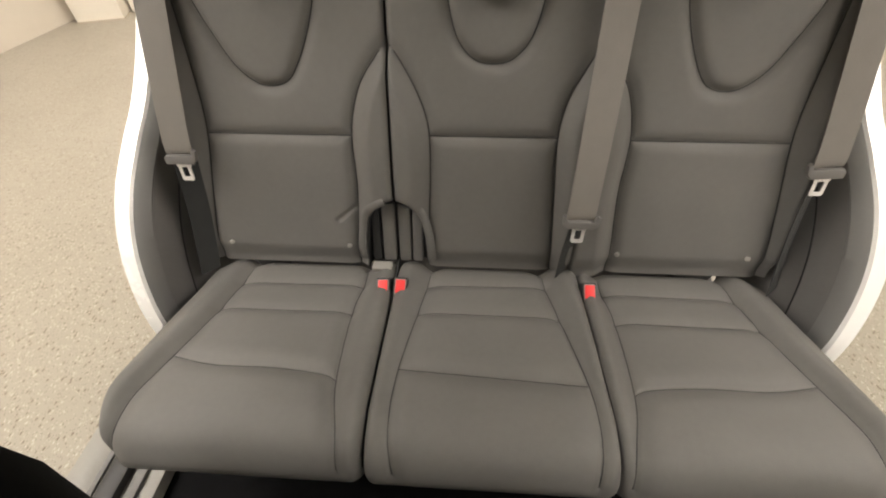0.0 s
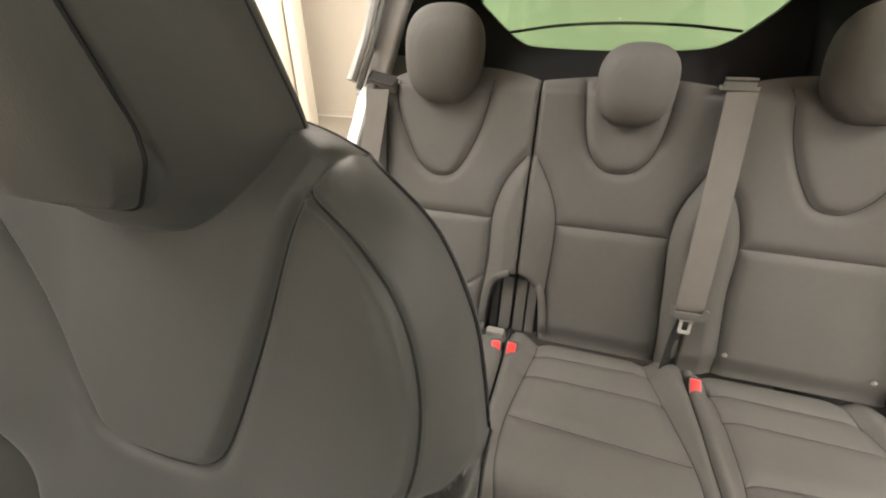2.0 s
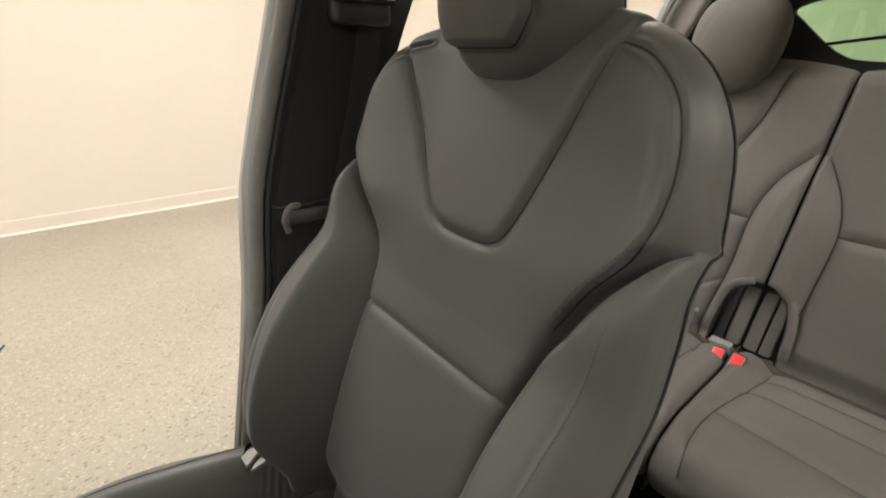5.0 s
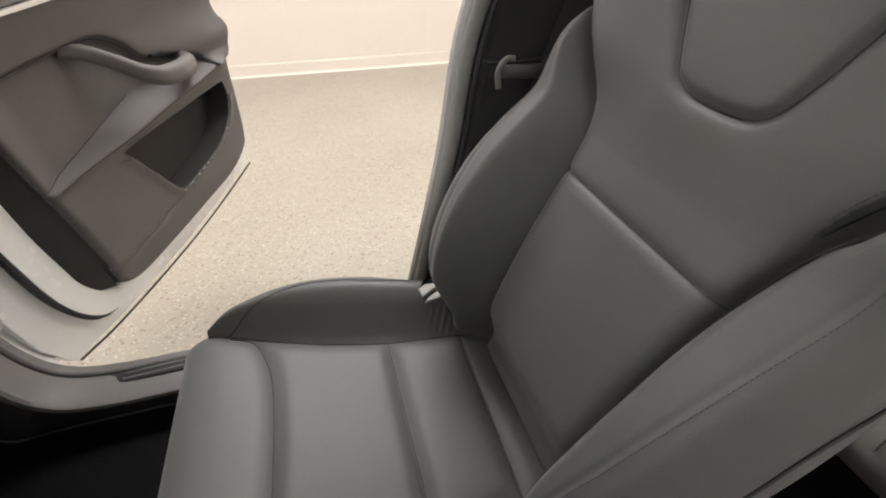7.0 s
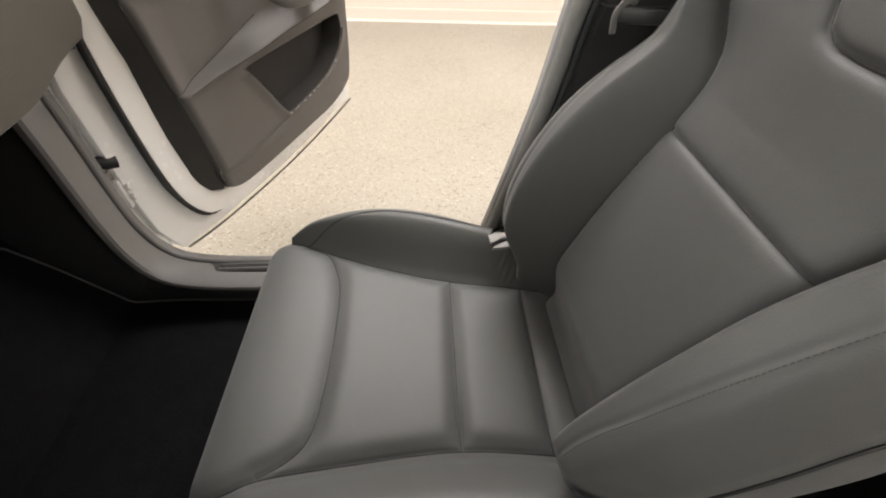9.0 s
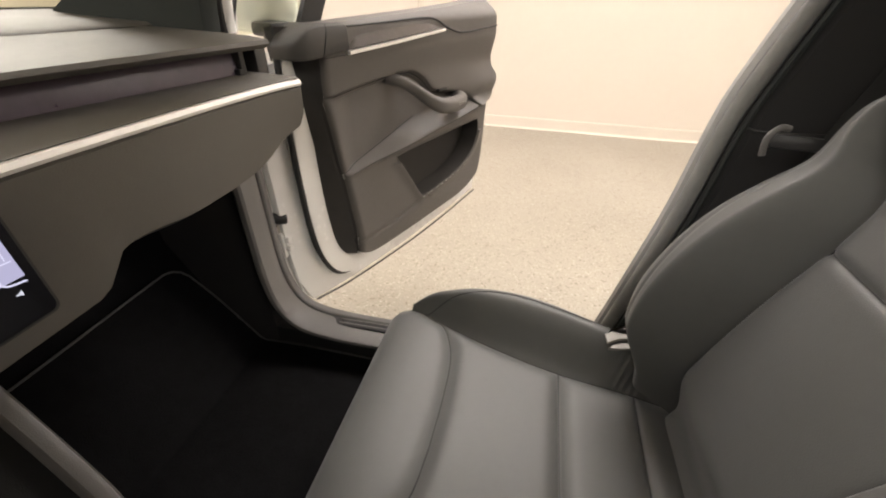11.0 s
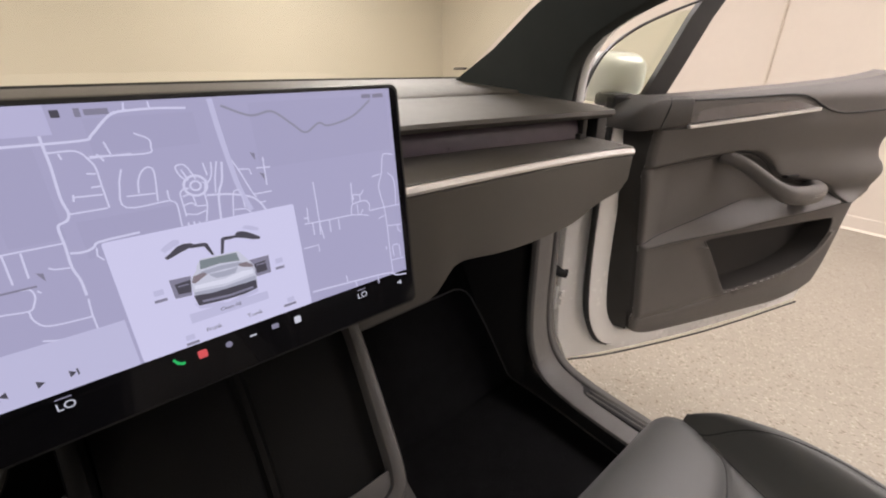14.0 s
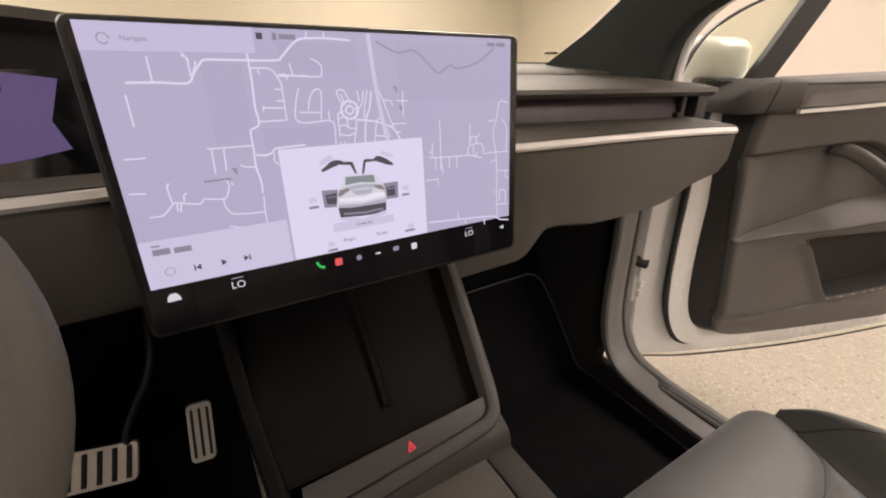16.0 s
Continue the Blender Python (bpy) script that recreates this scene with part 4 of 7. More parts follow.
def rear_cushion(x0, x1, seams, parent, kinds, sign=1, pan=""):
    t, l = np.meshgrid(np.linspace(0, 1, 181), np.linspace(0, C_RUN[-1], 220))
    py, pz = np.interp(l, C_RUN, C_PROFILE[:, 0]), np.interp(l, C_RUN, C_PROFILE[:, 1])
    yy = np.where(l < run_at(-0.50), py, -0.50 + (l - run_at(-0.50)))
    a0 = x0(yy) if callable(x0) else x0 + 0 * yy
    a1 = x1(yy) if callable(x1) else x1 + 0 * yy
    x = a0 + (a1 - a0) * t
    inn = np.interp(yy, seams[0][:, 1], seams[0][:, 0])
    out = np.interp(yy, seams[1][:, 1], seams[1][:, 0])
    lo_, hi_ = np.minimum(inn, out), np.maximum(inn, out)
    h = 0.016 * (ease(lo_ - x, 0, 0.05) + ease(x - hi_, 0, 0.05)) * (1 - ease(yy, -0.60, -0.48))
    h = h + relief(x, yy, seams[:2] + seams[3:4], 0.008, 0.020, 0.003, 0.0035) + relief(x, yy, [seams[2], seams[4]], 0.004, 0.014, 0.002, 0.0035)
    left, right = np.minimum(a0, a1), np.maximum(a0, a1)
    if callable(x1):
        h = h - 0.034 * ease(x - hi_, 0.012, 0.11)
    e = np.maximum(np.clip(1 - (x - left) / 0.022, 0, 1), np.clip(1 - (right - x) / 0.022, 0, 1))
    h = h - 0.025 * (1 - np.sqrt(1 - e**2 * 0.995)) - 0.012
    g = np.gradient(C_PROFILE, axis=0)
    g /= np.linalg.norm(g, axis=1, keepdims=True)
    ny, nz = np.interp(l, C_RUN, -g[:, 1]), np.interp(l, C_RUN, g[:, 0])
    pos = np.stack([sign * x, py + ny * h, pz + nz * h], -1)
    xc, yc = (x[:-1, :-1] + x[1:, 1:]) / 2, (yy[:-1, :-1] + yy[1:, 1:]) / 2
    r = np.zeros(xc.shape, int)
    front = np.interp(xc, *(seams[3][np.argsort(seams[3][:, 0])].T))
    r[yc < -0.79] = 1
    r[yc < -0.875] = 2
    r[yc > front] = 3
    r[xc < np.interp(yc, seams[0 if seams[0][0, 0] < seams[1][0, 0] else 1][:, 1], seams[0 if seams[0][0, 0] < seams[1][0, 0] else 1][:, 0])] = 4
    r[xc > np.interp(yc, seams[1 if seams[0][0, 0] < seams[1][0, 0] else 0][:, 1], seams[1 if seams[0][0, 0] < seams[1][0, 0] else 0][:, 0])] = 5
    seam_lines(parent, pos, x, yy, seams, 0.0011)
    up = (x[0, -1] > x[0, 0]) == (sign > 0)
    sheet(pos, r, [("middle_insert", ""), ("rear_insert", ""), ("rear_strip", ""), ("front_roll", ""), ("side_bolster", ""), ("side_bolster", "")], LEATHER_REAR, parent, flip=not up)


def a_out(y):
    return along(y, (-0.96, -0.85, -0.73, -0.60, -0.50, -0.42, -0.2), (0.665, 0.680, 0.694, 0.690, 0.668, 0.640, 0.62))


def latch_button(parent, x, lift=0.008):
    c = R_O + np.array([x, 0, 0]) + R_N * lift
    ring = part("anchor_marker", sweep([c, c + R_N * 0.004, c + R_N * 0.005], circle(0.0055, 14), R_UP, scale=[1, 1, 0.75]), HARD_LIGHT, parent, "small pale anchor point marker")
    return ring


def buckle(parent, x, y, z, lean=0.0):
    m = pose(x, y, z, -34, lean, 0)
    body = part("buckle", box(-0.0155, 0.0155, -0.024, 0.024, -0.05, 0.002, 0.004, m), HARD_DARK, parent, "black seat belt buckle with a red press button")
    part("button_frame", box(-0.0128, 0.0128, -0.0195, 0.0195, -0.004, 0.0045, 0.003, m), HARD_LIGHT, body, "pale button surround")
    part("press_button", box(-0.0108, 0.0108, -0.0172, 0.0135, -0.004, 0.0075, 0.002, m), RED, body)
    part("slot", box(-0.009, 0.009, 0.0140, 0.0180, 0.002, 0.0052, 0.001, m), HARD_DARK, body)


single = thing("rear_single_seat", "charcoal leather folding rear seat, upright", "car seat", (0.44, -0.75, 0.42), "rear seats")
double = thing("rear_double_seat", "charcoal leather two-place rear bench, upright", "car seat", (-0.2, -0.75, 0.42), "rear seats")
for parent, x0, x1 in ((single, 0.215, 0.64), (double, -0.64, 0.188)):
    part("backrest_shell", loft([[Vector(R_O + np.array([xx, 0, 0]) + R_UP * vv + R_N * ww) for xx, ww in ((x0, -0.03), (x1, -0.03), (x1, -0.10), (x0, -0.10))] for vv in (-0.05, 0.3, 0.565)]), HARD_DARK, parent, "black carpeted seat back")
    part("seat_pan", box(x0 + 0.01, x1 - 0.01, -0.94, -0.54, 0.58, 0.68, 0.02), HARD_DARK, parent)
rear_back(side_back, 0.2035, outer_x, side_top, side_kinds, single, False)
rear_back(mid_back, 0.2005, -0.205, mid_top, mid_kinds, double, False)
rear_back(lambda u, v: side_back(u, v) + 0.004 * np.exp(-((distance(u, v, np.array([(0.29, 0.095), (0.335, 0.060)])) / 0.006) ** 2)) + 0.045 * np.where(inside(u, v, ARCH), ease(distance(u, v, ARCH), 0.0, 0.010), 0) + 0.004 * np.exp(-((distance(u, v, ARCH[3:-3]) / 0.006) ** 2)), 0.2045, outer_x, side_top, lambda u, v: (np.where(side_kinds(u, v)[0] == 5, 3, side_kinds(u, v)[0]), side_kinds(u, v)[1]), double, True)
rear_headrest(single, 0.441, (0.097, 0.060, 0.112), 0.643, 10)
rear_headrest(double, -0.441, (0.097, 0.060, 0.112), 0.643, 10)
rear_headrest(double, -0.006, (0.082, 0.055, 0.087), 0.588, 12)
rear_cushion(0.2035, a_out, A_C, single, None)
rear_cushion(0.1995, -0.226, M_C, double, None)
rear_cushion(0.2265, a_out, [np.array(q) for q in A_C], double, None, -1)
for x in (0.597, 0.312):
    latch_button(single, x)
for x in (-0.305, -0.592):
    latch_button(double, x)
buckle(single, 0.2235, -0.853, 0.730, 4)
buckle(double, 0.1840, -0.853, 0.734, -4)
buckle(double, -0.240, -0.862, 0.729, 0)
for parent, half_ in ((single, ARCH[len(ARCH) // 2 + 6:-4]), (double, ARCH[4:len(ARCH) // 2 - 6])):
    rim_ = [np.array([0.202 + (q[0] - 0.202) * 1.14, q[1] * 1.03]) for q in half_]
    part("recess_rim", sweep([R_O + np.array([q[0], 0, 0]) + R_UP * q[1] + R_N * (float(side_back(np.array([[q[0]]]), np.array([[q[1]]]))[0, 0]) + 0.001) for q in rim_], circle(0.0095, 10, 0.45), tuple(R_N)), LEATHER_REAR, parent, "padded rim of the buckle recess")
# hinge plates and padding strips that show in the gap between the two seats
for parent, xs, mat_ in ((single, (0.2065, 0.236), LEATHER_REAR), (single, (0.242, 0.262), HARD_DARK), (double, (0.170, 0.1975), LEATHER_REAR), (double, (0.142, 0.165), HARD)):
    part("hinge_plate", box(xs[0], xs[1], -0.02, 0.0, -0.05, 0.10, 0.004, axes(tuple(R_O + R_N * -0.012), (1, 0, 0), tuple(R_N))), mat_, parent)
part("fold_lever", box(0.214, 0.262, -0.938, -0.912, 0.716, 0.728, 0.004), HARD_LIGHT, single, "pale grey folding lever tab")
part("hinge_gap", box(0.1995, 0.2045, -1.10, -0.50, 0.60, 0.72, 0.001), RUBBER, single)
part("gap_filler", box(-0.012, 0.012, -0.085, -0.028, -0.05, 0.575, 0.003, axes(tuple(R_O + np.array([0.202, 0, 0])), (1, 0, 0), tuple(R_N))), RUBBER, double)


# belts: webbing, sleeve, metal tongue
def ribbon(path, width, across, thick=0.0016):
    a = Vector(across).normalized()
    p = [Vector(q) for q in path]
    rings = []
    for i, q in enumerate(p):
        tan = (p[min(i + 1, len(p) - 1)] - p[max(i - 1, 0)]).normalized()
        n = tan.cross(a).normalized()
        rings.append([q + a * width / 2, q + a * width / 2 + n * thick, q - a * width / 2 + n * thick, q - a * width / 2])
    return loft(rings)


def rear_belt(top, tongue, low, width, label, tilt=0.0):
    belt = thing("seat_belt", label, "seat belt", top, "rear seat belts")
    t, q, b = Vector(top), Vector(tongue), Vector(low)
    mid = (t + q) / 2 + Vector((0, 0.012, 0))
    part("webbing", ribbon(curve([t, mid, q + Vector((0, 0.004, 0.03)), q], 8), width, (1, 0.05, tilt)), BELT, belt)
    part("lower_webbing", ribbon(curve([q, (q + b) / 2 + Vector((0, -0.008, 0)), b], 8), width * 0.8, (0.6, 0.5, 0)), BELT_DARK, belt)
    m = axes(tuple(q + Vector((0, 0.008, 0))), (1, 0, tilt), (0, -0.20, 1))
    s = 1 if q.x > -0.4 else -1
    cradle = [(-0.026, -0.012), (0.026, -0.012), (0.036, -0.004), (0.038, 0.016), (0.031, 0.019), (0.027, 0.006), (-0.027, 0.006), (-0.031, 0.019), (-0.038, 0.016), (-0.036, -0.004)]
    sleeve = part("tongue_sleeve", plate(cradle if abs(q.x) < 0.4 else [(-0.030, -0.010), (0.026, -0.010), (0.036, 0.000), (0.038, 0.018), (0.031, 0.022), (0.028, 0.010), (-0.026, 0.010), (-0.032, 0.004)] if s < 0 else [(-0.036, 0.0), (-0.026, -0.010), (0.030, -0.010), (0.032, 0.004), (0.026, 0.010), (-0.028, 0.010), (-0.031, 0.022), (-0.038, 0.018)], 0.012, m, 0.003), HARD, belt, "grey plastic sleeve")
    ring = [(-0.016, -0.010), (-0.016, -0.014), (-0.013, -0.020), (-0.013, -0.045), (-0.010, -0.049), (0.010, -0.049), (0.013, -0.045), (0.013, -0.020), (0.016, -0.014), (0.016, -0.010)]
    hole = [(-0.0065, -0.018), (-0.0065, -0.022), (-0.0065, -0.026), (-0.0065, -0.040), (-0.004, -0.0405), (0.004, -0.0405), (0.0065, -0.040), (0.0065, -0.026), (0.0065, -0.022), (0.0065, -0.018)]
    rings = [[m @ Vector((a, b_, z)) for a, b_ in line] for line, z in ((ring, -0.004), (ring, -0.001), (hole, -0.001), (hole, -0.004), (ring, -0.004))]
    part("tongue", loft(rings, cap=False), TONGUE, sleeve, "bright steel belt tongue with a slot")


rear_belt((0.612, -1.085, 1.312), (0.638, -0.982, 0.985), (0.662, -0.905, 0.705), 0.057, "grey rear seat belt hanging from its slot, unfastened")
rear_belt((-0.612, -1.085, 1.312), (-0.647, -0.984, 0.985), (-0.664, -0.905, 0.705), 0.057, "grey rear seat belt hanging from its slot, unfastened", -0.08)
rear_belt((-0.211, -1.092, 1.338), (-0.196, -0.932, 0.884), (-0.190, -0.925, 0.715), 0.059, "grey middle seat belt over the bench back, unfastened")
# belt slots in the seat tops
def belt_slot(parent, c, a, b, w, h):
    m = axes(c, a, b)
    outer, inner = rounded_rect(w, h, 0.006), rounded_rect(w - 0.012, h - 0.012, 0.004)
    rings = [[m @ Vector((p, q, z)) for p, q in line] for line, z in ((outer, -0.004), (outer, 0.004), (inner, 0.004), (inner, -0.02))]
    ob = part("belt_slot", loft(rings, cap=False), HARD_LIGHT, parent, "pale rimmed belt slot")
    part("slot_throat", plate(inner, 0.004, m @ Matrix.Translation((0, 0, -0.012))), HARD_DARK, ob)


belt_slot(single, tuple(R_O + np.array([0.610, 0, 0]) + R_UP * 0.575 + R_N * 0.0), (1, 0, 0.20), tuple(R_UP * 0.75 - R_N * 0.5), 0.086, 0.042)
belt_slot(double, tuple(R_O + np.array([-0.610, 0, 0]) + R_UP * 0.575 + R_N * 0.0), (1, 0, -0.20), tuple(R_UP * 0.75 - R_N * 0.5), 0.086, 0.042)
belt_slot(double, tuple(R_O + np.array([-0.211, 0, 0]) + R_UP * 0.596 - R_N * 0.006), (1, 0, 0), tuple(R_UP * 0.35 - R_N * 0.9), 0.074, 0.020)

# ---- car body: floor, sills, pillars, roof, glass ----
body = thing("car_body", "white car body shell with grey cabin trim, doors open", "car", (0, 0, 0))
part("cabin_floor", box(-0.82, 0.82, -1.0, 1.02, 0.30, 0.415, 0.01), CARPET, body, "black carpeted floor")
part("toe_board", loft([[Vector((x, y, z)) for y, z in ((1.02, 0.400), (1.15, 0.58), (1.235, 0.73), (1.27, 1.10), (1.36, 1.10), (1.33, 0.72), (1.22, 0.40))] for x in (-0.80, 0.80)]), CARPET, body)
part("bulkhead", box(-0.80, 0.80, 1.30, 1.36, 0.30, 1.16, 0.01), HARD_DARK, body)
part("underbody", box(-0.86, 0.86, -2.4, 1.9, 0.20, 0.30, 0.02), HARD_DARK, body)
for sx in (1, -1):
    # one moulding from the hinge pillar down and round into the sill, with a groove and an outer lip
    line = curve([(0.938, 1.12), (0.934, 1.00), (0.931, 0.90), (0.930, 0.80), (0.928, 0.71), (0.920, 0.63), (0.896, 0.566), (0.853, 0.526), (0.78, 0.508), (0.674, 0.501), (0.45, 0.497), (0.20, 0.495), (0.0, 0.495)], 10)
    tan = np.gradient(line, axis=0)
    tan /= np.linalg.norm(tan, axis=1, keepdims=True)
    out_ = np.stack([tan[:, 1], -tan[:, 0]], -1)
    steep = np.abs(tan[:, 1])

    def moulding(prof):
        return loft([[Vector((sx * a, q[0] + n_[0] * (b + c * k), q[1] + n_[1] * (b + c * k))) for a, b, c in prof] for q, n_, k in zip(line, out_, steep)])

    sill = part("sill_trim", moulding([(0.795, -0.050, 0), (0.740, -0.014, 0.004), (0.732, -0.006, 0.006), (0.734, 0.002, 0.009), (0.740, 0.005, 0.011), (0.775, 0.007, 0.008), (0.806, 0.005, 0.003), (0.8155, 0.002, 0.0), (0.8170, -0.008, 0), (0.8225, -0.008, 0), (0.8240, 0.001, 0), (0.828, 0.004, 0), (0.842, 0.003, 0), (0.850, -0.001, 0), (0.852, -0.008, 0), (0.852, -0.060, 0)]), HARD, body, "grey plastic door sill and pillar foot trim")
    part("trim_groove", moulding([(0.8168, -0.012, 0), (0.8168, -0.0045, 0), (0.8227, -0.0045, 0), (0.8227, -0.012, 0)]), RUBBER, sill)
    part("kick_panel", box(min(sx * 0.772, sx * 0.82), max(sx * 0.772, sx * 0.82), 0.95, 1.28, 0.40, 1.12, 0.012), FABRIC_DARK, body)
    part("sill_inner", box(min(sx * 0.772, sx * 0.82), max(sx * 0.772, sx * 0.82), -1.0, 0.96, 0.38, 0.475, 0.012), HARD_DARK, body)
    # painted sill, hinge pillar and wing outside the trim
    part("hinge_pillar", loft([[Vector((sx * a, y + d, z)) for a, d in ((0.850, 0.05), (0.852, 0.004), (0.858, 0.0), (0.905, 0.006), (0.915, 0.016), (0.915, 0.05))] for y, z in ((0.958, 1.08), (0.952, 0.95), (0.950, 0.80), (0.948, 0.70), (0.944, 0.62), (0.930, 0.55), (0.915, 0.50))]), WHITE, body, "white painted hinge pillar")
    part("painted_sill", box(min(sx * 0.80, sx * 0.856), max(sx * 0.80, sx * 0.856), -0.05, 0.93, 0.36, 0.47, 0.012), WHITE, body, "white painted sill")
    part("painted_rear_sill", sweep([(sx * 0.875, y, 0.455) for y in (-0.04, -0.3, -0.62)], [(-0.04, -0.05), (-0.04, 0.0), (-0.02, 0.008), (0.02, 0.006), (0.045, -0.012), (0.05, -0.06)], (sx * 0.001, 0.55, 0.85)), HARD_LIGHT, body)
    part("rear_sill_plate", box(min(sx * 0.70, sx * 0.90), max(sx * 0.70, sx * 0.90), -0.86, -0.04, 0.40, 0.452, 0.012), HARD_LIGHT, body, "light grey rear sill plate")
    part("sill_groove", box(min(sx * 0.835, sx * 0.848), max(sx * 0.835, sx * 0.848), -0.84, -0.05, 0.448, 0.458, 0.003), HARD, body)
    part("sill_edge", box(min(sx * 0.735, sx * 0.760), max(sx * 0.735, sx * 0.760), -0.84, -0.05, 0.448, 0.463, 0.005), HARD, body)
    # rear quarter: painted edge of the door opening and the trim inside it
    edge = curve([(sx * 0.775, -1.42, 1.38), (sx * 0.780, -1.32, 1.25), (sx * 0.785, -1.222, 1.130), (sx * 0.785, -1.12, 1.040), (sx * 0.785, -1.035, 0.985), (sx * 0.785, -0.952, 0.925), (sx * 0.785, -0.895, 0.865), (sx * 0.785, -0.852, 0.795), (sx * 0.785, -0.820, 0.71), (sx * 0.785, -0.802, 0.62), (sx * 0.785, -0.79, 0.46)], 10)
    part("painted_edge", sweep(edge, [(sx * a, b) for a, b in ((-0.024, -0.03), (-0.024, 0.000), (-0.017, 0.007), (0.016, 0.007), (0.030, -0.01), (0.030, -0.05))], (0, 1, 0.4)), WHITE, body, "white painted rear door opening edge")
    part("quarter_band", loft([[Vector(q) for q in ((sx * 0.768, p[1] - 0.006, p[2]), (sx * 0.763, p[1] + 0.001, p[2] + 0.002), (sx * 0.752, p[1] - 0.004, p[2]), (sx * 0.738, p[1] - 0.022, p[2] - 0.005), (sx * 0.738, p[1] - 0.032, p[2] - 0.005))] for p in edge], closed=False, cap=False), BAND, body, "grey seal band")
    inner = [np.array([(sx * 0.745, p[1] - 0.018, p[2]), (sx * 0.739, p[1] - 0.024, p[2] - 0.004), (sx * 0.730, p[1] - 0.040 - 0.02 * k, p[2] - 0.012), (sx * 0.720, p[1] - 0.066 - 0.03 * k, p[2] - 0.02), (sx * 0.706, p[1] - 0.13 - 0.06 * k, p[2] - 0.03), (sx * 0.69, p[1] - 0.30, p[2] - 0.04)]) for p, k in zip(edge, np.sin(np.linspace(0.2, 2.9, len(edge))))]
    part("quarter_trim", loft([[Vector(q) for q in ring] for ring in inner], closed=False, cap=False), HARD, body, "dark grey moulded quarter trim")
    part("quarter_line", tube([ring[3] + np.array([-sx * 0.001, 0.003, 0]) for ring in inner[14:]], 0.0018, 6), HARD_DARK, body)
    part("wheel_housing", box(min(sx * 0.655, sx * 0.80), max(sx * 0.655, sx * 0.80), -1.9, -1.22, 0.35, 1.10, 0.04), FABRIC_DARK, body)
    part("quarter_panel", box(min(sx * 0.80, sx * 0.86), max(sx * 0.80, sx * 0.86), -2.4, -1.40, 0.40, 1.16, 0.03), WHITE, body)
    # roof rail and rear pillar trim round the falcon door opening
    rail = curve([(sx * 0.775, -1.34, 1.24), (sx * 0.745, -1.40, 1.36), (sx * 0.715, -1.43, 1.47), (sx * 0.680, -1.44, 1.550), (sx * 0.61, -1.43, 1.607), (sx * 0.50, -1.41, 1.632), (sx * 0.36, -1.39, 1.648), (sx * 0.215, -1.37, 1.655)], 10)
    part("rear_pillar_trim", sweep(rail, rounded_rect(0.085, 0.045, 0.015), (0, 1, 0.05)), CABIN_GREY, body, "light grey pillar and roof trim")
    part("opening_seal", tube(rail + np.array([sx * 0.012, 0.045, 0.035]), 0.010, 8), GREYSEAL, body)
    part("painted_roof_edge", tube(rail + np.array([sx * 0.03, 0.05, 0.06]), 0.016, 8), WHITE_TRIM, body)
    part("rear_side_lining", loft([[Vector(q) for q in ((sx * 0.76, -1.38, z0), (sx * (0.74 - 0.3 * (z1 - 1.0) ** 2), -2.3, z1))] for z0, z1 in ((1.0, 1.0), (1.2, 1.2), (1.36, 1.34), (1.47, 1.45), (1.56, 1.56), (1.62, 1.66))], closed=False, cap=False), FABRIC_DARK, body)
# closed driver door and window: unseen, added to hold back light from that side
part("unseen_driver_door", box(-0.86, -0.76, -0.10, 0.93, 0.48, 1.22, 0.02), DOORSKIN, body, "unseen driver door panel, added to block light from that side")
part("unseen_driver_window", loft([[Vector((-0.80, 0.88, 1.21)), Vector((-0.80, -0.12, 1.21))], [Vector((-0.67, 0.50, 1.64)), Vector((-0.67, -0.20, 1.64))]], closed=False, cap=False), ROOFGLASS, body, "unseen dark driver window, added to dim light from that side")
# scuff insert on the passenger sill
scuff = part("scuff_plate", box(0.783, 0.8145, 0.20, 0.785, 0.500, 0.5125, 0.003), HARD_DARK, body, "dark scuff plate let into the sill")
part("scuff_frame", loft([[Vector((0.8 + a, 0.49 + b, z)) for a, b in rounded_rect(w, h, 0.004)] for w, h, z in ((0.020, 0.53, 0.5125), (0.019, 0.529, 0.5145), (0.011, 0.521, 0.5145), (0.010, 0.520, 0.5122))], cap=False), HARD, scuff)
part("sill_slot", box(0.796, 0.806, 0.742, 0.755, 0.5128, 0.5150, 0.001), RUBBER, scuff)
part("hinge_strap", box(0.868, 0.900, 0.934, 0.956, 0.655, 0.735, 0.006), WHITE, body, "white door hinge")
for z in (0.684, 0.712):
    part("hinge_bolt", sweep([(0.884, 0.936, z), (0.884, 0.922, z), (0.884, 0.920, z)], circle(0.0105, 6), scale=[1, 1, 0.8]), TONGUE, body, "bright hinge bolt")
part("hinge_washer", sweep([(0.878, 0.950, 0.748), (0.878, 0.944, 0.748)], circle(0.017, 16, 0.8)), STEEL, body)
part("wire_grommet", sweep([(0.876, 0.955, 0.782), (0.878, 0.938, 0.780), (0.892, 0.925, 0.776)], circle(0.015, 12)), RUBBER, body)
# spine and rear roof lining with its lamp, hatch glass and surround
part("roof_spine", loft([[Vector((a, y, z)) for a, z in ((-0.24, 1.66 - d), (-0.17, 1.612 - d), (0.0, 1.605 - d), (0.17, 1.612 - d), (0.24, 1.66 - d), (0.24, 1.70), (-0.24, 1.70))] for y, d in ((-0.30, 0.0), (-0.8, 0.0), (-1.40, 0.0), (-1.8, 0.015))]), FABRIC_DARK, body, "black suede roof spine")
part("rear_headliner", loft([[Vector((x, y, z + 0.035 * (1 - (x / 0.75) ** 2))) for x in np.linspace(-0.74, 0.74, 17)] for y, z in ((-1.40, 1.605), (-1.7, 1.60), (-2.0, 1.57), (-2.18, 1.545))], closed=False, cap=False), FABRIC_DARK, body, "black headliner")
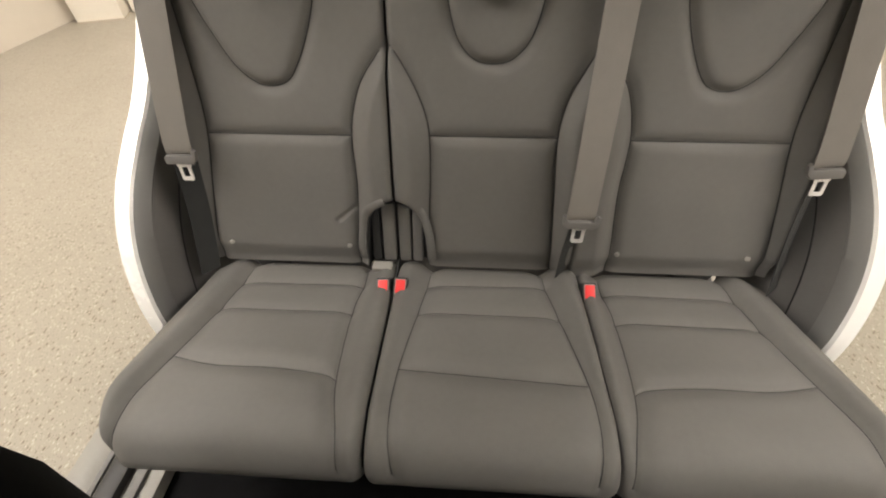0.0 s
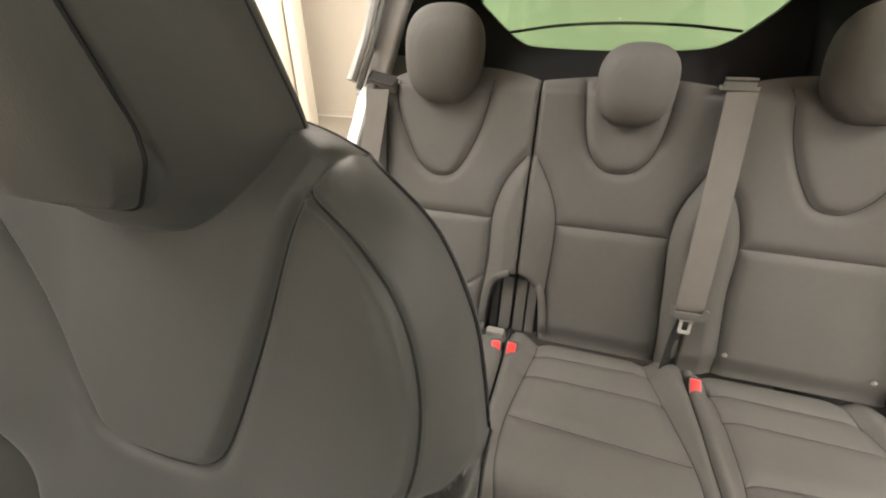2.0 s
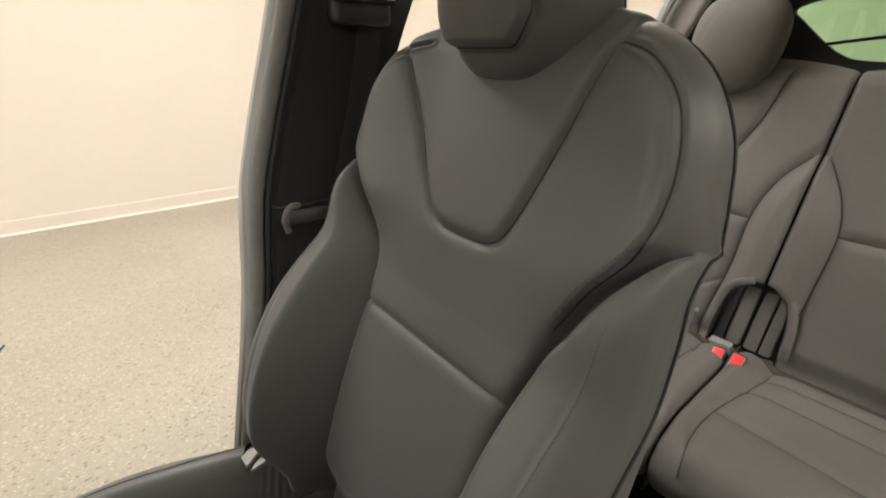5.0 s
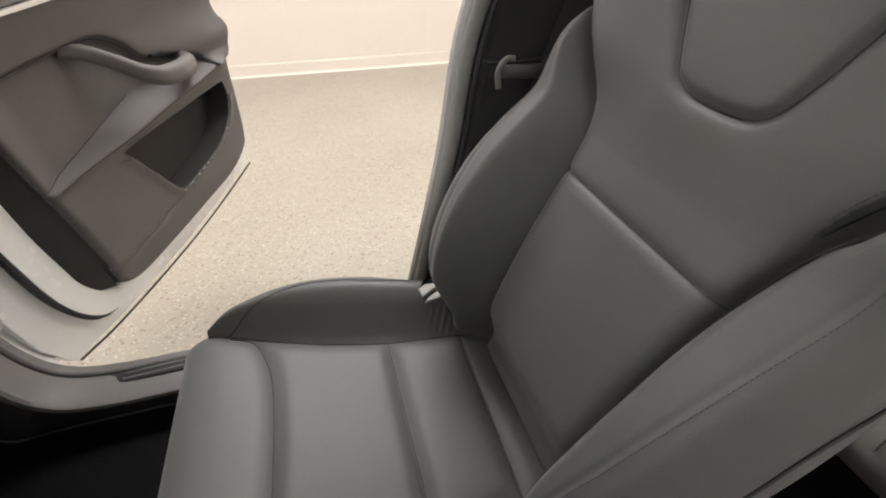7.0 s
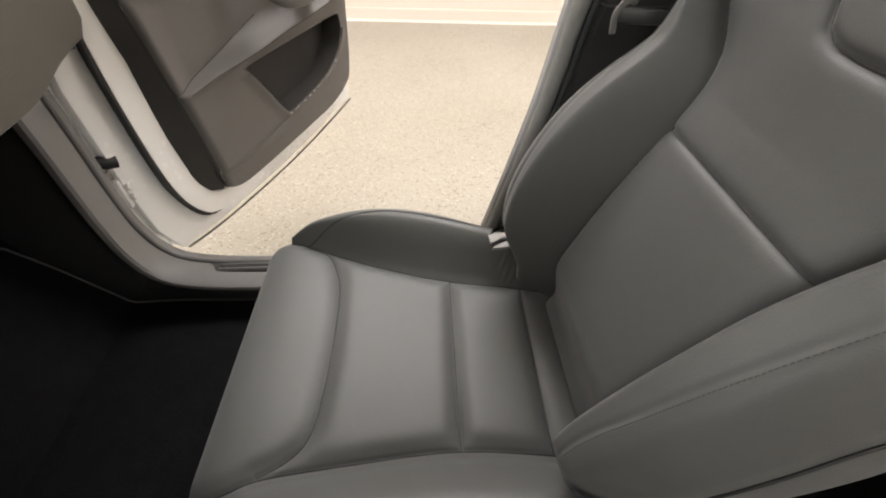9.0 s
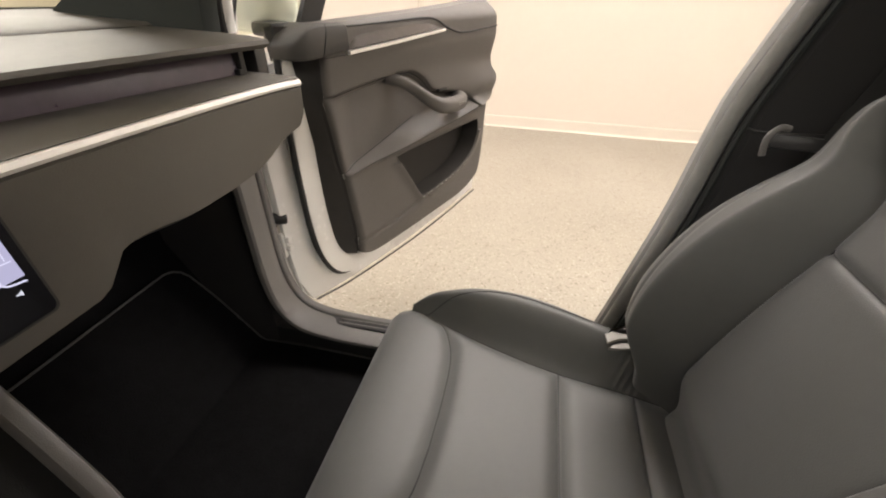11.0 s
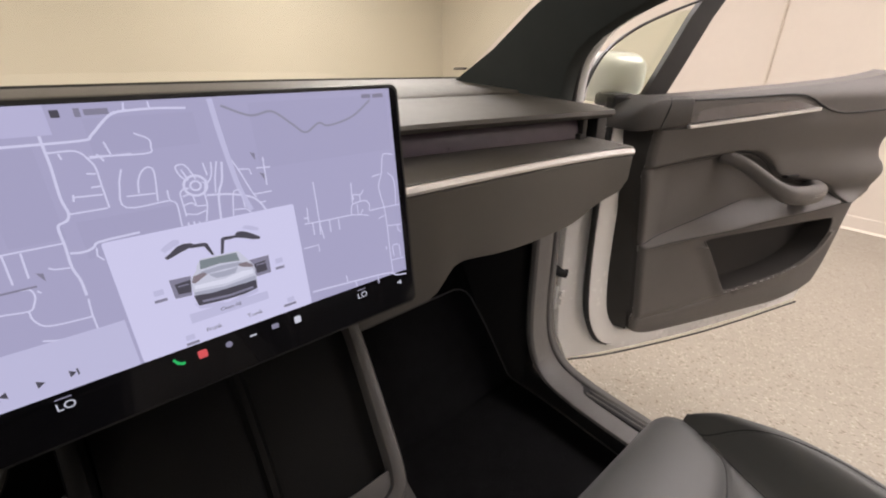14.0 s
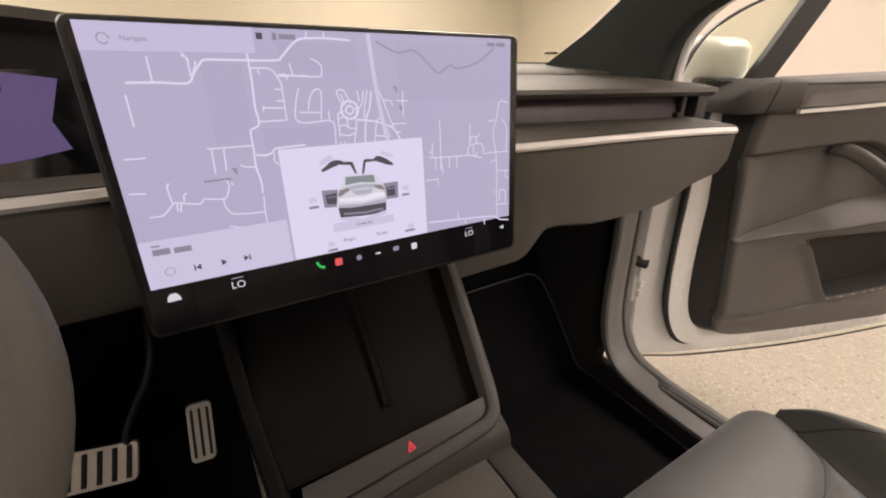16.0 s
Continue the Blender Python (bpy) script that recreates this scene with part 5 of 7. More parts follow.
GL = curve([(-0.615, 1.545), (-0.50, 1.572), (-0.25, 1.583), (0.0, 1.585), (0.25, 1.582), (0.50, 1.568), (0.60, 1.537), (0.56, 1.49), (0.48, 1.42), (0.41, 1.372), (0.32, 1.350), (0.0, 1.340), (-0.32, 1.350), (-0.42, 1.375), (-0.49, 1.42), (-0.57, 1.49)], 5)
OUTER_GL = [(a * 1.0 + (0.18 if a > 0 else -0.18) * min(1, abs(a) * 3), b + (0.10 if b > 1.47 else -0.32)) for a, b in GL]
part("hatch_frame", loft([[Vector((a, y, b)) for a, b in line] for line, y in ((OUTER_GL, -2.16), (GL, -2.185), (GL, -2.215))], cap=False), HARD_DARK, body, "black hatch surround")
part("hatch_glass", loft([[Vector((a * k, -2.205, 1.465 + (b - 1.465) * k)) for a, b in GL] for k in (1.005, 0.6, 0.01)], cap=False), GREENGLASS, body, "green tinted hatch glass").visible_shadow = False
part("hatch_bar", sweep(curve([(0.50, -2.20, 1.405), (0.25, -2.215, 1.437), (0.0, -2.22, 1.447), (-0.25, -2.215, 1.440), (-0.47, -2.20, 1.418)], 8), rounded_rect(0.022, 0.012, 0.004), (0, 0, 1)), HARD_DARK, body)
lamp = part("cabin_lamp", sweep([(-0.062, -1.72, 1.607), (-0.062, -1.72, 1.598), (-0.062, -1.72, 1.594)], circle(0.026, 16), (0, 1, 0), scale=[1, 1, 0.8]), LIT, body, "small lit cabin lamp")
# middle pillar on the passenger side, with the belt height adjuster
def bp(y, z, x=0.772):
    return Vector((x, y, z))


PIL = [(0.45, 0.100, -0.13), (0.60, 0.065, -0.16), (0.75, 0.028, -0.19), (0.95, -0.018, -0.235), (1.13, -0.048, -0.275), (1.25, -0.080, -0.305), (1.40, -0.128, -0.355), (1.52, -0.165, -0.405), (1.66, -0.21, -0.46)]
part("middle_pillar_trim", loft([[Vector((0.775 - 0.10 * max(0, z - 1.15), a - 0.018, z)), Vector((0.752 - 0.10 * max(0, z - 1.15), a - 0.03, z)), Vector((0.742 - 0.10 * max(0, z - 1.15), (a + b) / 2, z)), Vector((0.752 - 0.10 * max(0, z - 1.15), b + 0.02, z)), Vector((0.79 - 0.10 * max(0, z - 1.15), b, z)), Vector((0.83 - 0.10 * max(0, z - 1.15), b, z)), Vector((0.83 - 0.10 * max(0, z - 1.15), a, z))] for z, a, b in [(float(q), float(along(q, [p[0] for p in PIL], [p[1] for p in PIL])), float(along(q, [p[0] for p in PIL], [p[2] for p in PIL]))) for q in np.linspace(0.45, 1.66, 30)]]), FABRIC_DARK, body, "black suede-covered middle pillar")
sealpath = [(0.788 - 0.10 * max(0, q - 1.15), float(along(q, [p[0] for p in PIL], [p[1] for p in PIL])) - 0.004, q) for q in np.linspace(0.46, 1.64, 40)]
part("pillar_seal", tube(sealpath, 0.015, 10), GREYSEAL, body, "grey fabric pillar seal")
part("pillar_flange", tube([(x + 0.025, y + 0.008, z) for x, y, z in sealpath], 0.014, 8), WHITE_TRIM, body)
part("pillar_lip", tube([(x - 0.028, y - 0.012, z) for x, y, z in sealpath], 0.005, 6), PILLAR, body)
part("pillar_joint", tube([(0.766, -0.066, 1.130), (0.7495, -0.078, 1.128), (0.7395, -0.12, 1.128), (0.738, -0.18, 1.13)], 0.0022, 6), RUBBER, body)
adj = part("belt_adjuster", box(0.690, 0.735, -0.292, -0.192, 1.412, 1.472, 0.012, seg=3), HARD_DARK, body, "glossy black belt height adjuster")
part("adjuster_lip", box(0.684, 0.70, -0.297, -0.188, 1.442, 1.453, 0.004), GLOSS, adj)
fbelt = thing("front_seat_belt", "black front seat belt down the middle pillar, unfastened", "seat belt", (0.72, -0.25, 1.4))
part("webbing", ribbon(curve([(0.708, -0.262, 1.42), (0.722, -0.235, 1.28), (0.733, -0.205, 1.17), (0.735, -0.185, 1.10), (0.735, -0.145, 0.95), (0.735, -0.09, 0.70)], 8), 0.046, (0, 1, 0.30)), BELT_DARK, fbelt)
part("tongue_sleeve", box(-0.010, 0.010, -0.032, 0.034, -0.010, 0.010, 0.006, pose(0.668, -0.098, 1.135, 0, 14, -10)), HARD_DARK, fbelt)
part("belt_stop", sweep(curve([(0.664, -0.060, 1.115), (0.660, -0.056, 1.140), (0.662, -0.068, 1.156), (0.668, -0.084, 1.154)], 6), circle(0.0050, 10, 0.7), (1, 0, 0)), HARD, fbelt, "grey belt tongue end")
# windscreen pillars, screen and header
for sx in (1, -1):
    m = axes((sx * 0.80, 0, 0), (0, 1, 0), (0, 0, 1))
    pil = [(1.28, 1.20), (1.245, 1.287), (1.10, 1.358), (0.985, 1.430), (0.70, 1.580), (0.40, 1.665), (0.20, 1.66), (0.42, 1.560), (0.58, 1.480), (0.706, 1.429), (0.78, 1.402), (0.841, 1.371), (0.872, 1.345), (0.892, 1.314), (0.902, 1.28), (0.909, 1.242), (0.915, 1.20)]
    bm = plate([(a, b) for a, b in pil], 0.05, m, 0.008)
    for q in bm.verts:
        q.co.x -= sx * 0.16 * max(0, q.co.z - 1.25)
    part("windscreen_pillar", bm, PILLAR, body, "dark grey windscreen pillar trim")
    wl = curve([(0.940, 1.232), (0.938, 1.262), (0.925, 1.318), (0.905, 1.350), (0.868, 1.388), (0.80, 1.424), (0.72, 1.452), (0.60, 1.505), (0.44, 1.575)], 8)
    part("pillar_rubber", tube([(sx * (0.838 - 0.16 * max(0, b - 1.25)), a - 0.006, b + 0.004) for a, b in wl], 0.007, 8), RUBBER, body, "black windscreen pillar seal")
    part("painted_pillar", tube([(sx * (0.862 - 0.16 * max(0, b - 1.25)), a + 0.002, b + 0.010) for a, b in wl], 0.019, 10), WHITE, body, "white painted windscreen pillar")
    part("tweeter_panel", sweep(curve([(sx * 0.768, 1.11, 1.262), (sx * 0.764, 1.08, 1.288), (sx * 0.760, 1.04, 1.300), (sx * 0.758, 0.99, 1.296)], 6), circle(0.003, 6)), HARD, body)
part("windscreen", loft([[Vector((x, 1.50 - 0.24 * (x / 0.78) ** 2 - 1.95 * (z - 1.285) * (1 - 0.12 * (x / 0.78) ** 2), z)) for x in np.linspace(-0.78 + 0.16 * (z - 1.25), 0.78 - 0.16 * (z - 1.25), 25)] for z in np.linspace(1.27, 1.70, 10)], closed=False, cap=False), WINDSHIELD, body, "slightly green windscreen glass").visible_shadow = False
LABEL_AT = axes((0.744, 1.226, 1.312), (1, -0.46, 0), (0, -0.89, 0.46))
label_ = part("windscreen_label", plate(rounded_rect(0.036, 0.012, 0.002, 3), 0.0006, LABEL_AT), CARDBOARD, body, "small pale label on the windscreen's lower corner")
part("printed_bar", plate([(0.009, -0.003), (0.016, -0.003), (0.016, 0.003), (0.009, 0.002)], 0.0004, LABEL_AT @ Matrix.Translation((0, 0, 0.0008))), HARD, label_)
part("roof_glass", loft([[Vector((x, y, 1.695 + 0.02 * (1 - (x / 0.62) ** 2))) for x in np.linspace(-0.64, 0.64, 13)] for y in (0.72, 0.3, -0.32)], closed=False, cap=False), ROOFGLASS, body, "dark tinted roof glass")
for sx in (1, -1):
    part("roof_rail", sweep([(sx * 0.66, 0.42, 1.655), (sx * 0.655, 0.1, 1.665), (sx * 0.65, -0.45, 1.665)], rounded_rect(0.07, 0.04, 0.012), (0, 0, 1)), HARD_DARK, body)
part("screen_edge", tube([(x, 1.505 - 0.24 * (x / 0.78) ** 2, 1.283) for x in np.linspace(-0.80, 0.80, 40)], 0.008, 6), RUBBER, body)
part("bonnet", loft([[Vector((x, y, z + 0.05 * (1 - (x / 0.85) ** 2))) for x in np.linspace(-0.86, 0.86, 17)] for y, z in ((1.46, 1.13), (1.7, 1.10), (2.0, 1.05), (2.25, 0.95))], closed=False, cap=False), WHITE, body, "white bonnet")
for sx in (1, -1):
    part("front_wing", loft([[Vector((sx * x, y, z)) for x, z in ((0.86, 1.12 - 0.25 * max(0, y - 1.9)), (0.93, 1.0 - 0.2 * max(0, y - 1.9)), (0.95, 0.8), (0.93, 0.55))] for y in (1.06, 1.4, 1.9, 2.3)], closed=False, cap=False), WHITE, body)

# ---- passenger door, wide open; built in its own axes: along, outwards, up ----
DM = pose(0, 0, 0, 0, 0, -25.21)
door = thing("passenger_door", "white car door standing open with dark grey inner panel", "car door", m=DM)
D_IN = 1.14


def door_front(z):
    return along(z, (0.50, 0.60, 0.865, 1.08, 1.18, 1.30), (0.632, 0.616, 0.580, 0.545, 0.532, 0.520))


def door_rear(z):
    return along(z, (0.50, 0.60, 0.66, 0.72, 0.80, 0.907, 0.98, 1.037, 1.062, 1.09, 1.2, 1.31), (1.20, 1.235, 1.272, 1.292, 1.305, 1.316, 1.326, 1.336, 1.330, 1.314, 1.310, 1.306))


def arm_line(a):
    return along(a, (0.50, 0.58, 0.70, 0.85, 0.927, 1.10, 1.20, 1.36), (0.858, 0.866, 0.892, 0.915, 0.926, 0.945, 0.960, 0.985))


UPSEAM = curve([(0.50, 1.078), (0.56, 1.084), (0.70, 1.102), (0.80, 1.110), (0.866, 1.108), (0.925, 1.080), (0.965, 1.042), (1.03, 1.026), (1.12, 1.010), (1.17, 0.99), (1.20, 0.957)])
POCKET = curve([(0.786, 0.868), (0.842, 0.782), (0.898, 0.697), (0.93, 0.692), (1.071, 0.717), (1.16, 0.748), (1.222, 0.795), (1.252, 0.855), (1.250, 0.893), (1.225, 0.897), (1.05, 0.888), (0.90, 0.880), (0.80, 0.873)], 8)
LOWLINE = curve([(0.60, 0.625), (0.75, 0.645), (0.90, 0.672), (0.94, 0.680)])


CREASE = curve([(0.56, 0.870), (0.583, 0.875), (0.66, 0.900), (0.742, 0.925), (0.82, 0.950), (0.90, 0.974), (1.0, 0.985), (1.2, 0.992), (1.36, 1.0)])


def door_depth(a, z):
    """How far the inner panel lies outwards of its main plane."""
    zl = arm_line(a)
    up = np.interp(a, UPSEAM[:, 0], UPSEAM[:, 1], right=0.95)
    ramp = ease(a, 0.57, 0.86) * (1 - ease(a, 1.20, 1.31))
    cr = np.interp(a, CREASE[:, 0], CREASE[:, 1])
    f = np.clip((cr - z) / np.maximum(cr - zl, 0.004), 0, 1)
    shelf = -0.036 * ramp * np.where(z > zl, f**1.4, np.exp(-(((zl - z) / 0.014) ** 2))) - 0.004 * np.exp(-(((z - zl) / 0.010) ** 2))
    hollow = 0.020 * ease(z, zl, cr + 0.002) * (1 - ease(z, up - 0.012, up)) * ease(a, 0.55, 0.64)
    upper = -0.020 * ease(z, 1.10, 1.20) - 0.012 * ease(z, up, up + 0.01)
    top = 0.05 * ease(z, 1.235, 1.30) ** 1.5
    rearbulge = -0.018 * np.exp(-(((z - 1.035) / 0.045) ** 2)) * ease(a, 1.05, 1.25)
    rim = -0.010 * np.exp(-((distance(a, z, POCKET) / 0.020) ** 2)) * (z < 0.85) * np.where(inside(a, z, POCKET), 0, 1)
    lines = -relief(a, z, [UPSEAM, LOWLINE], 0.0035, 0.012, 0.0035, 0.003)
    low = 0.020 * ease(0.66 - z, 0.0, 0.10)
    fr, re = door_front(z), door_rear(z)
    e1, e2 = np.clip(1 - (a - fr) / 0.018, 0, 1), np.clip(1 - (re - a) / 0.022, 0, 1)
    edge = 0.018 * (1 - np.sqrt(1 - e1**2 * 0.99)) + 0.022 * (1 - np.sqrt(1 - e2**2 * 0.99))
    return shelf + hollow + upper + top + rearbulge + rim + lines + low + edge


t, k = np.meshgrid(np.linspace(0, 1, 321), np.linspace(0, 1, 300))
a0 = 0.60 + 0.72 * t
zb = along(a0, (0.58, 0.66, 0.80, 0.95, 1.10, 1.20, 1.26, 1.33), (0.590, 0.566, 0.570, 0.582, 0.598, 0.612, 0.640, 0.70))
zt = along(a0, (0.58, 0.64, 0.80, 1.0, 1.2, 1.33), (1.245, 1.254, 1.262, 1.272, 1.286, 1.304))
z = zb + (zt - zb) * k
fr, re = door_front(z), door_rear(z)
a = fr + (re - fr) * t
o = D_IN + door_depth(a, z)
pos = np.stack([a, o, z], -1)
ac, zc = (a[:-1, :-1] + a[1:, 1:]) / 2, (z[:-1, :-1] + z[1:, 1:]) / 2
region = np.zeros(ac.shape, int)
ups = np.interp(ac, UPSEAM[:, 0], UPSEAM[:, 1], right=0.95)
region[zc < ups] = 1
region[zc < arm_line(ac) - 0.002] = 2
region[zc > 1.225] = 3
region[inside(ac, zc, POCKET)] = -1
panel = part("inner_panel", loft([[Vector(q) for q in ((p[0], p[1], p[2]), (p[0] - 0.003, p[1] + 0.010, p[2]), (p[0] - 0.010, D_IN + 0.026, p[2]), (p[0] - 0.034 - 0.010 * d_, D_IN + 0.055, p[2]), (p[0] - 0.052 - 0.012 * d_, D_IN + 0.078, p[2]), (p[0] - 0.050 - 0.012 * d_, D_IN + 0.09, p[2]))] for p, d_ in [(q, max(0.0, min(1.0, (q[2] - 0.95) / 0.2))) for q in list(pos[:-1:10, 0]) + [pos[-1, 0]]]], closed=False, cap=False), DOOR_SHADED, door, "front edge of the door panel, its shade put into the colour", local=True)
sheet(pos, region, [("upper_panel", ""), ("middle_panel", ""), ("lower_panel", ""), ("top_pad", "")], DOORSKIN, panel, local=True)
# map pocket: a deep open pocket with its own walls and a rounded lip
mouth = trace(pos, a, z, np.vstack([POCKET, POCKET[:1]]), 120)[:-1]
heart = mouth.mean(0)
walls = [mouth, mouth + np.array([0, 0.010, 0])] + [np.stack([heart[0] + (mouth[:, 0] - heart[0]) * k, np.full(len(mouth), 1.207), heart[2] + (mouth[:, 2] - heart[2]) * k], -1) for k in (0.985, 0.5, 0.0005)]
pocket_ = part("map_pocket", loft([[Vector(p) for p in ring] for ring in walls], cap=False), POCKET_LINING, panel, "dark open map pocket", local=True)
part("pocket_lip", tube(np.vstack([mouth, mouth[:2]]) + np.array([0, 0.0005, 0]), 0.0024, 8, (0, 1, 0.02)), DOORSKIN, pocket_, local=True)
rim = [(float(p[0]), float(p[1]), float(p[2])) for p in pos[0]]
part("lower_rim", loft([[Vector((aa, oo, zz)), Vector((aa, oo + 0.04, zz - 0.006)), Vector((aa, 1.206, zz - 0.004))] for aa, oo, zz in rim[::8]], closed=False, cap=False), DOORSKIN, panel, local=True)
part("rear_rim", loft([[Vector(p), Vector((p[0] + 0.003, p[1] + 0.05, p[2]))] for p in pos[::6, -1]], closed=False, cap=False), DOORSKIN, panel, local=True)
part("top_rim", loft([[Vector(p), Vector((p[0], p[1] + 0.05, p[2] + 0.004))] for p in pos[-1, ::8]], closed=False, cap=False), DOORSKIN, panel, local=True)
# wood strip and metal strip
strip = part("wood_strip", loft([[Vector((q, D_IN - 0.0435 + d, zz)) for d, zz in ((0.012, z0), (0.0, z0 + 0.002), (0.008, z1), (0.02, z1 + 0.003))] for q, z0, z1 in ((0.606, 1.196, 1.199), (0.620, 1.197, 1.214), (0.64, 1.199, 1.226), (0.75, 1.206, 1.236), (0.85, 1.214, 1.240), (0.92, 1.218, 1.238), (0.96, 1.221, 1.230), (0.983, 1.223, 1.2245))], closed=False, cap=False), INLAY, door, "dark wood veneer strip", local=True)
part("metal_strip", loft([[Vector((q, D_IN - 0.048 + d, zz + dz)) for d, dz in ((0.010, -0.0045), (0.0, -0.0032), (0.0, 0.0034), (0.012, 0.0048))] for q, zz in ((0.604, 1.190), (0.72, 1.198), (0.85, 1.208), (0.985, 1.219))]), CHROME, door, "bright satin metal strip", local=True)
part("strip_line", tube(curve([(0.612, D_IN - 0.034, 1.247), (0.75, D_IN - 0.034, 1.250), (0.90, D_IN - 0.034, 1.254), (0.955, D_IN - 0.036, 1.246), (1.00, D_IN - 0.037, 1.226), (1.06, D_IN - 0.037, 1.209), (1.13, D_IN - 0.036, 1.206), (1.30, D_IN - 0.034, 1.214)], 10), 0.0026, 6), PIPING, door, local=True)
seam_lines(panel, pos, a, z, [UPSEAM[6:], CREASE[10:60], [(q, float(arm_line(q)) - 0.003) for q in np.linspace(0.575, 1.28, 40)]], 0.0014, True)
part("top_seam", tube([(q, D_IN - 0.0365, 1.184 + 0.03 * (q - 0.53)) for q in np.linspace(0.535, 0.66, 12)], 0.0014, 6), PIPING, panel, local=True)
cap = part("corner_cap", loft([[Vector((q, D_IN + d, zz)) for d, zz in ((0.06, lo_ - 0.004), (in_ + 0.012, lo_ - 0.003), (in_ + 0.003, lo_), (in_, lo_ + 0.006), (in_ + 0.002, hi_ - 0.014), (in_ + 0.006, hi_ - 0.005), (in_ + 0.016, hi_), (0.06, hi_))] for q, in_, lo_, hi_ in ((0.456, -0.004, 1.188, 1.208), (0.459, -0.022, 1.187, 1.214), (0.466, -0.035, 1.1865, 1.222), (0.478, -0.043, 1.1865, 1.234), (0.492, -0.046, 1.187, 1.245), (0.508, -0.046, 1.188, 1.2525), (0.526, -0.046, 1.189, 1.2555), (0.590, -0.045, 1.1945, 1.256), (0.604, -0.044, 1.1955, 1.256), (0.606, -0.040, 1.197, 1.255))]), DOOR_SHADED, door, "leather corner of the door top, its shade put into the colour", local=True)
part("cap_edge", tube(curve([(0.524, D_IN - 0.0455, 1.189), (0.530, D_IN - 0.0460, 1.205), (0.541, D_IN - 0.0440, 1.238), (0.546, D_IN - 0.036, 1.254)], 8), 0.0016, 6), PIPING, cap, local=True)
# pull handle: a bowed grip
grip = part("pull_handle", sweep(curve([(0.778, D_IN + 0.012, 1.106), (0.812, D_IN - 0.016, 1.092), (0.845, D_IN - 0.046, 1.066), (0.872, D_IN - 0.074, 1.038), (0.910, D_IN - 0.090, 1.018), (0.965, D_IN - 0.088, 1.010), (1.020, D_IN - 0.074, 1.006), (1.070, D_IN - 0.050, 1.003), (1.110, D_IN - 0.002, 1.000)], 10), rounded_rect(0.030, 0.036, 0.013), (0.05, 0, 1), scale=[0.92 + 0.40 * float(ease(q, 0.20, 0.62)) for q in np.linspace(0, 1, 81)]), DOORSKIN, door, "curved leather-covered pull handle", local=True)
for lift in (0.004, 0.010):
    part("stitching", tube(curve([(0.975, D_IN - 0.110, 1.006 + lift), (1.022, D_IN - 0.097, 1.003 + lift), (1.065, D_IN - 0.076, 1.001 + lift), (1.090, D_IN - 0.055, 1.000 + lift)], 8), 0.0007, 5), HARD_LIGHT, grip, "pale stitched seam", local=True)
part("release_lever", box(0.985, 1.030, D_IN - 0.022, D_IN - 0.004, 1.036, 1.046, 0.004), HARD_DARK, grip, local=True)
# painted shell with its seals
SHELL = [(0.42, 1.16), (0.392, 0.95), (0.396, 0.70), (0.410, 0.56), (0.447, 0.468), (0.60, 0.466), (0.877, 0.481), (1.10, 0.508), (1.345, 0.548), (1.375, 0.70), (1.380, 0.95), (1.375, 1.265), (1.0, 1.245), (0.60, 1.215)]
sm = Matrix(((1, 0, 0, 0), (0, 0, -1, 1.213), (0, 1, 0, 0), (0, 0, 0, 1)))
shell = part("door_shell", plate(SHELL, 0.09, sm, 0.006), WHITE, door, "white painted door shell", local=True)
part("shell_step", sweep(curve([(0.505, 1.200, 1.18), (0.500, 1.200, 0.95), (0.508, 1.200, 0.75), (0.530, 1.200, 0.62), (0.580, 1.200, 0.548), (0.66, 1.202, 0.524), (0.80, 1.222, 0.526)], 10), [(-0.035, -0.012), (-0.03, 0.004), (0.0, 0.014), (0.032, 0.012), (0.04, -0.012)], (0, -1, 0)), WHITE, shell, local=True)
part("shell_seal", tube(curve([(0.468, 1.198, 1.20), (0.462, 1.196, 0.95), (0.472, 1.196, 0.72), (0.492, 1.196, 0.62), (0.535, 1.196, 0.540), (0.60, 1.196, 0.512), (0.66, 1.200, 0.510), (0.70, 1.226, 0.512)], 10), 0.0085, 8), RUBBER, shell, local=True)
part("lower_seal", tube(curve([(0.452, 1.202, 0.472), (0.60, 1.202, 0.4645), (0.877, 1.202, 0.478), (1.10, 1.202, 0.504), (1.34, 1.202, 0.545)], 8), 0.003, 6), RUBBER, shell, local=True)
part("hinge_arm", box(0.395, 0.44, 1.17, 1.215, 1.02, 1.06, 0.006), HARD_DARK, shell, local=True)
# window frame posts, quarter glass and the mirror outside it
post = curve([(0.385, 1.215, 1.215), (0.390, 1.212, 1.262), (0.410, 1.208, 1.318), (0.440, 1.204, 1.358), (0.500, 1.198, 1.398), (0.575, 1.19, 1.430), (0.66, 1.18, 1.460), (0.74, 1.170, 1.488)], 10)
part("window_frame", sweep(post, rounded_rect(0.0045, 0.014, 0.002), (0, 1, 0)), HARD_DARK, door, "thin black quarter glass frame", local=True)
part("divider_bar", loft([[Vector((q, w_, zz)) for q, w_ in ((c_ - 0.028, 1.183), (c_ + 0.028, 1.178), (c_ + 0.028, 1.197), (c_ - 0.028, 1.20))] for c_, zz in ((0.552, 1.23), (0.600, 1.32), (0.652, 1.42), (0.70, 1.49))]), HARD_DARK, door, "dark window divider bar", local=True)
part("quarter_glass", plate([(0.395, 1.235), (0.545, 1.248), (0.600, 1.330), (0.655, 1.440), (0.56, 1.424), (0.47, 1.378), (0.425, 1.336), (0.402, 1.29)], 0.004, Matrix(((1, 0, 0, 0), (0, 0, -1, 1.205), (0, 1, 0, 0), (0, 0, 0, 1)))), SIDEGLASS, door, "small fixed quarter glass", local=True).visible_shadow = False
